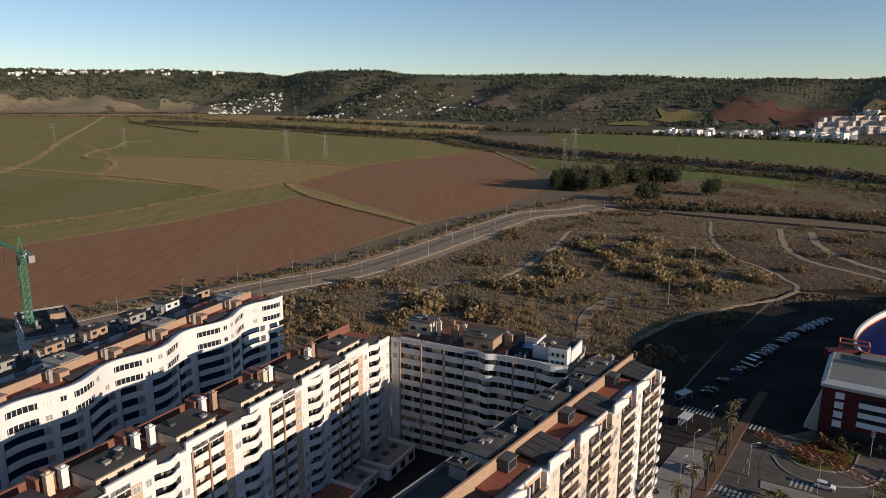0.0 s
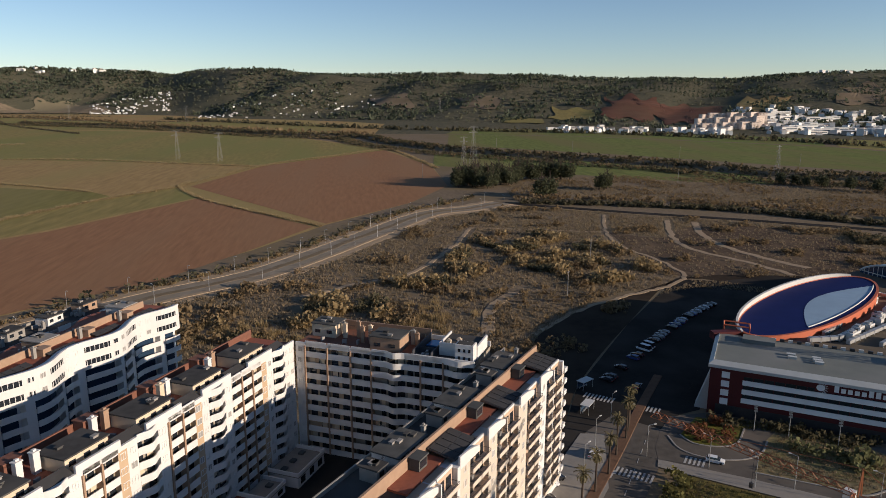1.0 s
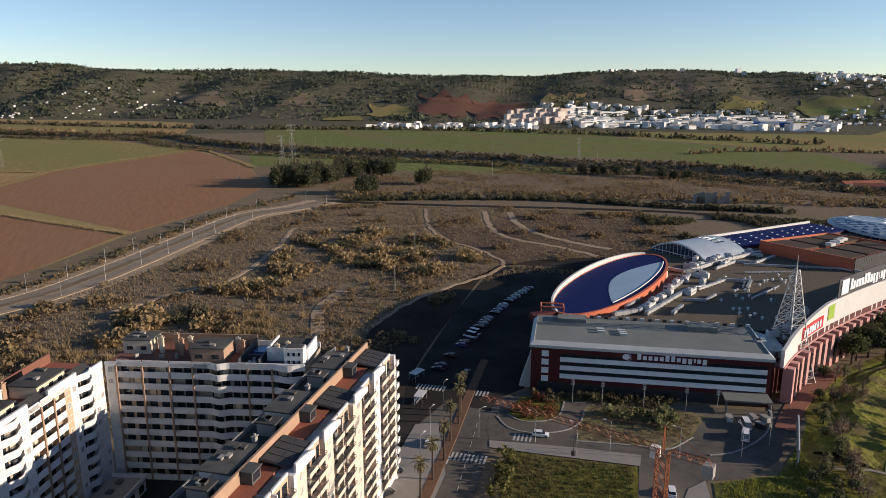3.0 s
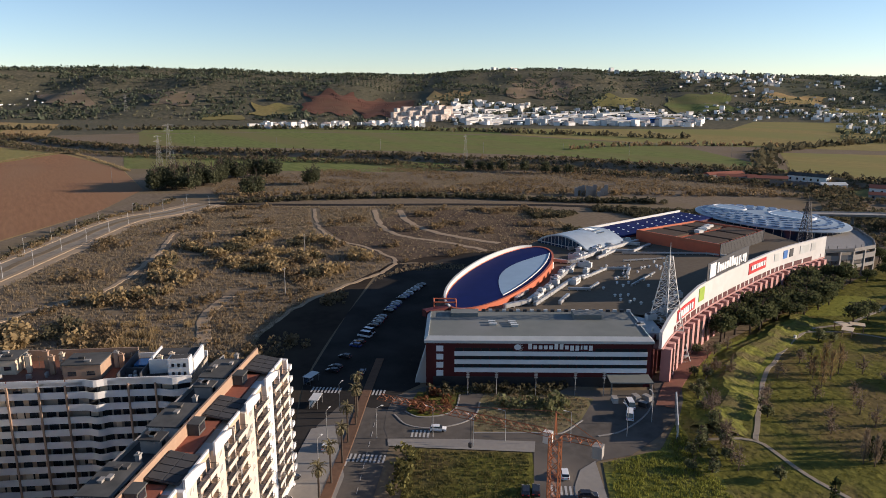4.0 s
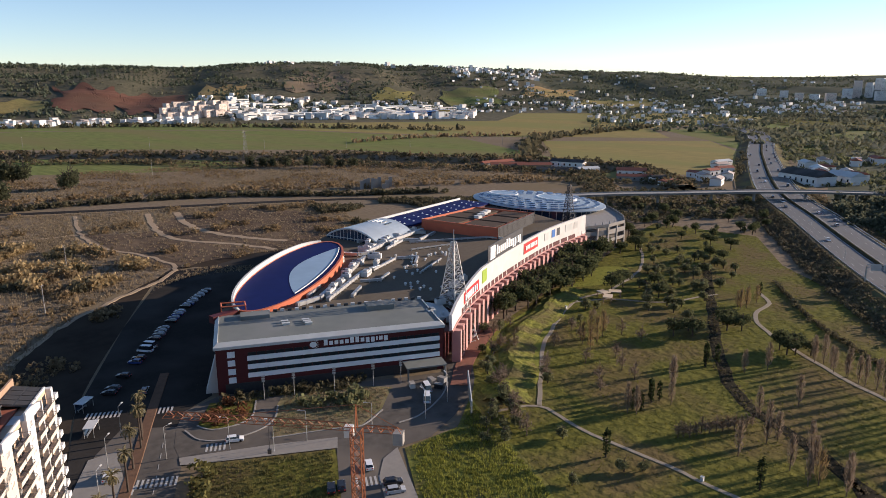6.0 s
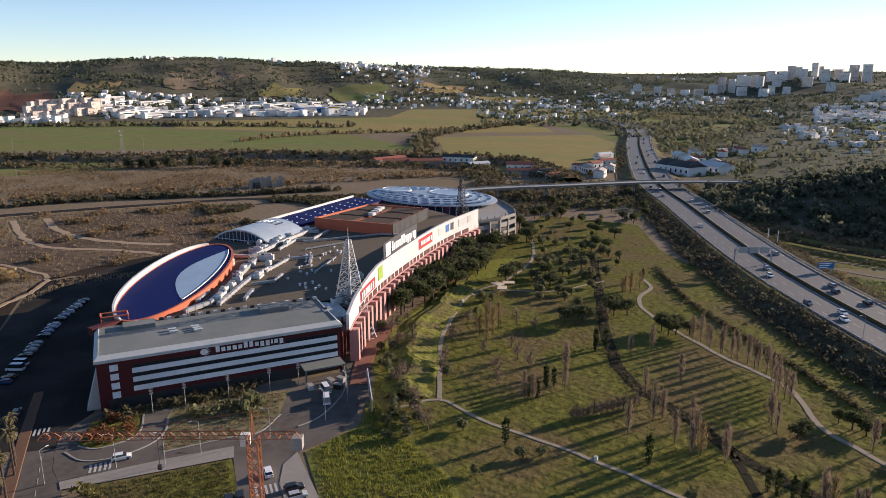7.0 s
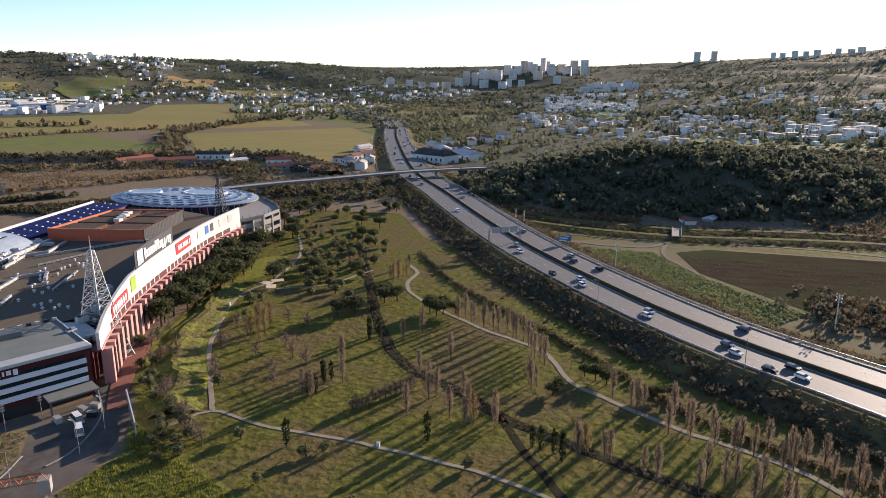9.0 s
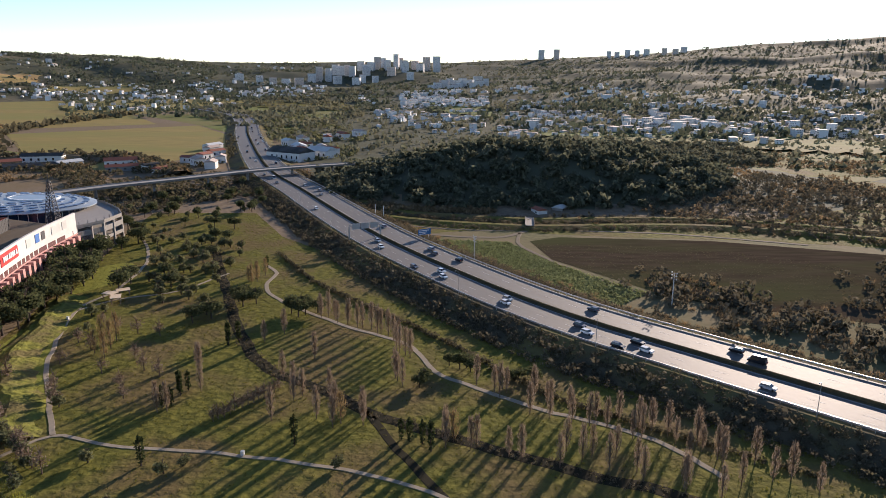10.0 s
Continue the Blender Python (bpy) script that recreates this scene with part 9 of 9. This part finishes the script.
def gantry():
    s = motor_s(347, 32)
    x, y, a = on_motor(s, 0)
    g = empty("sign_gantry", Matrix.Translation((x, y, 3.6)) @ Matrix.Rotation(a - math.pi / 2, 4, "Z"))
    for px in (-16.0, 0.0):
        part("post", boxes((px - 0.25, px + 0.25, -0.25, 0.25, 0, 6.8)), M["metal"], g)
    bm = bmesh.new()
    for yy in (-0.5, 0.5):
        for z in (6.4, 7.4):
            bar(bm, (-16, yy, z), (0.5, yy, z), 0.1)
    for k in range(16):
        bar(bm, (-16 + k, -0.5, 6.4), (-15 + k, -0.5, 7.4), 0.06, 3)
        bar(bm, (-16 + k, 0.5, 7.4), (-15 + k, 0.5, 6.4), 0.06, 3)
    part("truss", bm, M["metal"], g)
    for k in range(3):
        part("sign_panel", boxes((-14.6 + 4.6 * k, -10.8 + 4.6 * k, -0.7, -0.55, 5.2, 8.0)), M["metal"], g)
    tagged(g, "steel lattice sign gantry over one carriageway", "gantry")
    x, y, a = on_motor(s - 14, 17.5)
    b = empty("direction_sign", Matrix.Translation((x, y, 2.6)) @ Matrix.Rotation(a - math.pi / 2, 4, "Z"))
    for px in (-2.4, 2.4):
        part("post", boxes((px - 0.15, px + 0.15, -0.1, 0.1, 0, 5.5)), M["metal"], b)
    p = part("panel", boxes((-3.4, 3.4, -0.25, -0.12, 2.9, 5.7)), M["sign_blue2"], b, "blue motorway sign panel")
    for k in range(3):
        part("bar", boxes((-2.9, 0.4 + k, -0.30, -0.26, 3.25 + 0.8 * k, 3.55 + 0.8 * k)), M["sign_white"], p)
    tagged(b, "blue direction sign on posts beside the motorway", "road sign")


M["sign_blue2"] = mat("motorway_blue", (0.05, 0.17, 0.36), None, 0.4, 0.5, 0.1, 0)
gantry()


def lamp_post(x, y, h, turn, z=0.1, arm=1.6, label="grey street lamp on a tall pole", group="street lamps", double=False):
    t = empty("street_lamp", Matrix.Translation((x, y, z)) @ Matrix.Rotation(turn, 4, "Z"))
    bm = bmesh.new()
    bar(bm, (0, 0, 0), (0, 0, h), 0.1, 6, 0.06)
    for d in ((1, -1) if double else (1,)):
        bar(bm, (0, 0, h), (d * arm, 0, h + 0.3), 0.05, 5)
    part("pole", bm, M["metal"], t)
    for d in ((1, -1) if double else (1,)):
        part("lamp_head", boxes((d * arm - 0.35, d * arm + 0.35, -0.14, 0.14, h + 0.22, h + 0.38)), M["unit_white"], t)
    return tagged(t, label, "street lamp", group)


for i, s in enumerate(np.arange(30, 420, 30.0)):
    x, y, a = on_motor(s, -15.9)
    if i % 2 == 0:
        lamp_post(x, y, 9, a + math.pi / 2, 3.5, 1.5, "slim lamp post beside the motorway", "motorway lamps")
AVL = smooth_line(AVENUE, 1.0)
AVN = normals2(AVL)
for k in range(40, len(AVL) - 10, 26):
    for side in (-1, 1):
        p = AVL[k] + AVN[k] * side * 9.8
        lamp_post(p[0], p[1], 8, math.atan2(AVN[k][1], AVN[k][0]) + (math.pi if side > 0 else 0), 0.35, 1.4, "grey lamp post along the avenue", "avenue lamps")
for x, y, a in ((75, 143, 0.6), (68, 131, 0.6), (98, 131, 2.4), (112, 120, 2.4), (125, 111, 2.4), (139, 106, 1.5), (84, 156, 0.6), (150, 108, 1.2), (86, 138, 0), (104, 122, 2.2)):
    lamp_post(x, y, 8, a, 0.1)


for x, y in ((311.4, -14.7), (257.6, -84)):
    t = empty("lamp_mast", Matrix.Translation((x, y, 0.05)) @ Matrix.Rotation(0.5, 4, "Z"))
    bm = bmesh.new()
    bar(bm, (0, 0, 0), (0, 0, 13), 0.24, 8, 0.14)
    part("pole", bm, M["unit_white"], t)
    for z in (10.6, 11.8, 12.8):
        bm = bmesh.new()
        bar(bm, (-1.3, 0, z), (1.3, 0, z), 0.08)
        part("cross_arm", bm, M["metal"], t)
        for px in (-1.1, 1.1):
            part("insulator", boxes((px - 0.16, px + 0.16, -0.16, 0.16, z + 0.08, z + 0.5)), M["unit_white"], t)
    tagged(t, "pale concrete mast with three short cross arms", "mast", "masts across the motorway")


# street: palms, parked cars, crossings, kiosk, cranes
def palm(x, y, h, seed):
    r = random.Random(seed)
    t = empty("palm_tree", Matrix.Translation((x, y, 0.1)) @ Matrix.Rotation(r.uniform(0, 6), 4, "Z"))
    bm = bmesh.new()
    for k in range(6):
        bar(bm, (0, 0, h * k / 6), (0.05 * math.sin(k), 0, h * (k + 1) / 6), 0.27 - 0.015 * k, 8, 0.25 - 0.015 * k)
    part("trunk", bm, M["bark"], t)

    def frond():
        bm = bmesh.new()
        pts = [(0.0, 0.0), (0.5, 0.35), (1.0, 0.4), (1.6, 0.1), (1.95, -0.5)]
        for (x0, z0), (x1, z1) in zip(pts, pts[1:]):
            bar(bm, (x0, 0, z0), (x1, 0, z1), 0.05, 3)
        for j in range(12):
            u = 0.3 + j * 0.135
            z0 = np.interp(u, [p[0] for p in pts], [p[1] for p in pts])
            for s in (-1, 1):
                v = [bm.verts.new(q) for q in ((u, 0, z0), (u + 0.11, 0, z0), (u + 0.25, s * 0.5 * math.sin(j / 12 * 2.6 + 0.5), z0 - 0.28))]
                bm.faces.new(v)
        return bm
    me = cached("palm_frond", frond, M["palm_leaf"])
    for k in range(34):
        ob = put("frond", me, t, 0, 0, h)
        ob.matrix_basis = Matrix.Translation((0, 0, h)) @ Matrix.Rotation(k * 2.4, 4, "Z") @ Matrix.Rotation(radians(r.uniform(-55, 95)), 4, "Y")
    return tagged(t, "tall palm with a ragged crown in the median", "palm", "street palms")


M["palm_leaf"] = mat("palm_leaves", (0.150, 0.125, 0.060), (0.090, 0.078, 0.038), 0.85, 1.5, 0.2, 0, island=0.3)
for i, (x, y, h) in enumerate(((88, 153.5, 10.5), (84.5, 147, 10), (79, 139.5, 9.5), (74, 131.5, 9), (68.5, 125, 9), (63, 118, 9), (86.5, 150.5, 8))):
    palm(x, y, h, i)
tagged(sweep("median", [(60, 113), (70, 127), (80, 141), (93, 160), (110, 184)], [(-1.3, 0.1), (-1.2, 0.28), (1.2, 0.28), (1.3, 0.1)], M["dirt_red"], 4), "red-earth median with palms", "median", kind="structure")
M_LINES = [((57, 112), (84, 154)), ((66, 110), (96, 156))]
for i, (cx, cy, dx, dy, n) in enumerate(((71.5, 134, 0.6, 0.8, 9), (79.5, 130.6, 0.6, 0.8, 9), (96.4, 134, -0.6, -0.8, 5), (109.5, 96.2, 0.6, 0.8, 6), (96, 163, 0.6, 0.8, 9), (86, 171, 0.6, 0.8, 9))):
    z = empty("zebra_crossing", axes(cx, cy, dx, dy))
    for k in range(n):
        part("stripe", boxes((-1.8, 1.8, (k - n / 2) * 1.0, (k - n / 2) * 1.0 + 0.5, 0.155, 0.175)), M["paint_white"], z)
    tagged(z, "worn white zebra crossing on asphalt", "road marking", kind="structure")
bm = bmesh.new()
for (x0, y0), (x1, y1) in M_LINES:
    d = Vector((x1 - x0, y1 - y0, 0))
    m = Matrix.Translation((x0, y0, 0)) @ Matrix.Rotation(math.atan2(d.y, d.x), 4, "Z")
    for k in range(int(d.length / 5)):
        box(bm, 5 * k, 5 * k + 2.5, -0.07, 0.07, 0.155, 0.17, m)
tagged(part("lane_line", bm, M["paint_white"]), "dashed white lane line in the street", "road marking", kind="stuff")
# a row of parked cars in the shade of the mall
prow = smooth_line([(93, 182), (106, 196), (129, 220), (149, 239), (163, 250)], 3.1)
for k, (x, y) in enumerate(prow):
    if rc.random() < 0.72:
        big = 10 <= k <= 11
        car(x + rc.uniform(-0.3, 0.3), y, 2.5 + rc.uniform(-0.08, 0.08) - 0.3, "van" if big else "car", "white" if big else rc.choice(("black", "grey", "grey", "black", "blue", "silver", "black")), 0.12, "parked beside the mall", "parked cars")
for x, y, a, col in ((73.5, 139.8, 0.94, "white"), (59.3, 128.1, 0.4, "white"), (61.4, 130.5, 0.4, "black"), (56.9, 123.2, 0.4, "black"), (100.8, 133.2, -0.6, "white"), (112.4, 91.4, -0.6, "black"), (110.6, 88.8, -0.6, "silver"), (102.2, 99.6, 0.9, "black"), (104.2, 98.6, 0.9, "black"), (113.7, 100.3, 0.95, "white"), (100, 176, 0.9, "grey")):
    car(x, y, a, "car", col, 0.16, "in the street", "cars in the street")
# delivery trucks in the loading yard
for x, y, a, col in ((147.2, 112.8, 0.75, "white"), (152, 117.4, 1.0, "white")):
    car(x, y, a, "van", col, 0.16, "in the loading yard", "vans in the loading yard")
for k, (x, y) in enumerate(((150.5, 121.5), (156.5, 119.4), (159, 117.6), (155, 115.4))):
    b = empty("container", Matrix.Translation((x, y, 0.15)) @ Matrix.Rotation(1.0 + k * 0.3, 4, "Z"))
    part("body", boxes((-1.2, 1.2, -0.7, 0.7, 0.1, 1.4)), M[("pale_grey", "concrete", "metal", "dark_metal")[k]], b)
    part("lid", boxes((-1.25, 1.25, -0.75, 0.75, 1.4, 1.5)), M["concrete"], b)
    tagged(b, "pale steel waste container in the loading yard", "container", "containers in the yard")


def kiosk(x, y, turn):
    b = empty("bus_shelter", Matrix.Translation((x, y, 0.1)) @ Matrix.Rotation(turn, 4, "Z"))
    part("roof", boxes((-2.4, 2.4, -1.3, 1.3, 2.5, 2.65)), M["unit_white"], b)
    for px in (-2.2, 2.2):
        for py in (-1.1, 1.1):
            part("post", boxes((px - 0.06, px + 0.06, py - 0.06, py + 0.06, 0, 2.5)), M["metal"], b)
    part("panel", boxes((-2.2, 2.2, 1.05, 1.12, 0.3, 2.3)), M["glass_blue"], b)
    part("bench", boxes((-1.8, 1.8, 0.4, 0.85, 0.42, 0.5), (-1.7, -1.6, 0.5, 0.8, 0, 0.42), (1.6, 1.7, 0.5, 0.8, 0, 0.42)), M["metal"], b)
    tagged(b, "small white bus shelter by the street", "bus shelter")


kiosk(84.5, 178, 0.6)
kiosk(80, 163, 0.9)


# the orange tower crane over the building plot
def tower_crane(name, x, y, h, jib_az, jib, counter, material, label, w=1.7, apex=5.0):
    t = empty(name, Matrix.Translation((x, y, 0)) @ Matrix.Rotation(radians(90 - jib_az), 4, "Z"))
    part("foundation", boxes((-2.5, 2.5, -2.5, 2.5, 0.02, 0.9)), M["concrete"], t)
    lattice_mast(t, 0, 0, h, w, w, 0.11, material, "mast", int(h / 2), 0.5, 0)

    def truss(name, x0, x1, z, wid, tall):
        n = max(3, int(abs(x1 - x0) / 1.6))
        d = (x1 - x0) / n
        bm = bmesh.new()
        bar(bm, (x0 + d / 2, 0, z + tall), (x1 - d / 2, 0, z + tall), 0.1)
        beam = part(name, bm, material, t)
        for s in (-1, 1):
            bm = bmesh.new()
            bar(bm, (x0, s * wid / 2, z), (x1, s * wid / 2, z), 0.07)
            part("chord", bm, material, beam)
        for k in range(n):
            a, b = x0 + d * k, x0 + d * (k + 1)
            bm = bmesh.new()
            for s in (-1, 1):
                bar(bm, (a, s * wid / 2, z), ((a + b) / 2, 0, z + tall), 0.05, 3)
                bar(bm, ((a + b) / 2, 0, z + tall), (b, s * wid / 2, z), 0.07, 3)
            bar(bm, (a, -wid / 2, z), (a, wid / 2, z), 0.07, 3)
            part("brace", bm, material, beam)
    truss("jib", w / 2, jib, h + 0.6, 1.1, 1.1)
    truss("counter_jib", -w / 2, -counter, h + 0.6, 1.3, 0.9)
    bm = bmesh.new()
    for s in (-1, 1):
        bar(bm, (0, s * 0.7, h + 0.6), (0, 0, h + apex), 0.12)
    bar(bm, (0, 0, h + apex), (-counter + 1, 0, h + 1.5), 0.06)
    bar(bm, (0, 0, h + apex), (jib * 0.6, 0, h + 1.9), 0.06)
    part("apex", bm, material, t)
    part("counterweight", boxes((-counter - 0.2, -counter + 1.4, -0.8, 0.8, h - 1.3, h + 0.7)), M["concrete"], t)
    part("cab", boxes((0.9, 2.3, -1.9, -0.7, h - 1.4, h + 0.5)), M["unit_white"], t)
    bm = bmesh.new()
    bar(bm, (jib * 0.45, 0, h + 0.5), (jib * 0.45, 0, h - 4), 0.04)
    box(bm, jib * 0.45 - 0.3, jib * 0.45 + 0.3, -0.2, 0.2, h - 4.8, h - 4)
    part("hook", bm, M["dark_metal"], t)
    return tagged(t, label, "crane")


tower_crane("tower_crane", 86.6, 73.4, 29.0, -32.7, 33.0, 7.5, M["crane_orange"], "orange lattice tower crane over an empty plot")
tower_crane("tower_crane", -104, 186, 40.0, -50, 30.0, 8.0, M["crane_green"], "green lattice tower crane over a building site")


p = spread_in([(89, 131), (91.5, 129), (84, 117), (80, 111), (77, 113)], 34, np.random.default_rng(78))
scatter("shrubs", FINE, on_ground(p, 0.1), np.random.default_rng(79).uniform(0.7, 1.7, len(p)), M["weed_mix"], "green-brown bushes along the edge of the plot", "shrubs", 78)
# white hoarding board by the street
b = empty("hoarding", axes(148, 98, 0.75, 0.66))
part("panel", boxes((0, 20, -0.12, 0.12, 1.0, 4.2)), M["unit_white"], b)
for k in range(6):
    part("post", boxes((0.3 + 3.9 * k, 0.5 + 3.9 * k, 0.13, 0.3, 0, 4.0)), M["metal"], b)
tagged(b, "long white hoarding board on posts", "hoarding")
# park furniture: bins, tables, white posts
for x, y in ((156.5, 41.5), (240, 125)):
    b = empty("litter_bin", Matrix.Translation((x, y, 0.2)))
    part("body", boxes((-0.35, 0.35, -0.35, 0.35, 0, 0.9)), M["unit_white"], b)
    part("lid", boxes((-0.4, 0.4, -0.4, 0.4, 0.9, 1.0)), M["pale_grey"], b)
    tagged(b, "small white bin beside a park path", "bin", "park bins")
for x, y in ((262, 121), (258, 117), (266, 118)):
    b = empty("picnic_shelter", Matrix.Translation((x, y, 0.1)) @ Matrix.Rotation(x, 4, "Z"))
    part("roof", boxes((-2.4, 2.4, -1.8, 1.8, 2.3, 2.5)), M["cream"], b)
    for px in (-2, 2):
        for py in (-1.4, 1.4):
            part("post", boxes((px - 0.12, px + 0.12, py - 0.12, py + 0.12, 0, 2.3)), M["tan"], b)
    tagged(b, "low cream picnic shelter in the park", "shelter", "park shelters")
# gauge posts by the canal and its small bridge
for x, y in ((404, 38), (400, 33)):
    bm = bmesh.new()
    bar(bm, (x, y, 0), (x, y, 9), 0.25, 6)
    tagged(part("signal_post", bm, M["unit_white"]), "pale tall post by the canal", "post", "canal posts")
b = empty("footbridge", axes(384, -47, 0.95, -0.1))
part("deck", boxes((-1, 20, -2.4, 2.4, 1.7, 2.1)), M["paving"], b)
for s in (-2.4, 2.3):
    part("rail", boxes((-1, 20, s, s + 0.15, 2.1, 2.8)), M["concrete"], b)
tagged(b, "small concrete bridge across the canal", "bridge")
path("path", [(382, -46), (374, -41), (364, -30), (364, -12), (368, 8), (356, 26)], 1.6, M["dull_track"], "pale track along the canal")
path("path", [(374, -41), (351, -38), (330, -45), (305, -57), (287, -69), (271, -80)], 1.0, M["dull_track"], "pale track between the fields")
path("path", [(476, 81), (438, 58), (432, 27), (420, -16), (413, -45), (418, -100), (414, -160), (392, -228)], 1.8, M["dull_track"], "pale track below the wooded hill")
path("path", [(396, 34), (384, 4), (379, -22), (381, -42)], 1.0, M["dull_track"], "pale strip along the canal bank")
path("path", [(380, -70), (376, -108), (368, -138), (352, -180)], 1.2, M["dull_track"], "pale strip beside the fallow field")
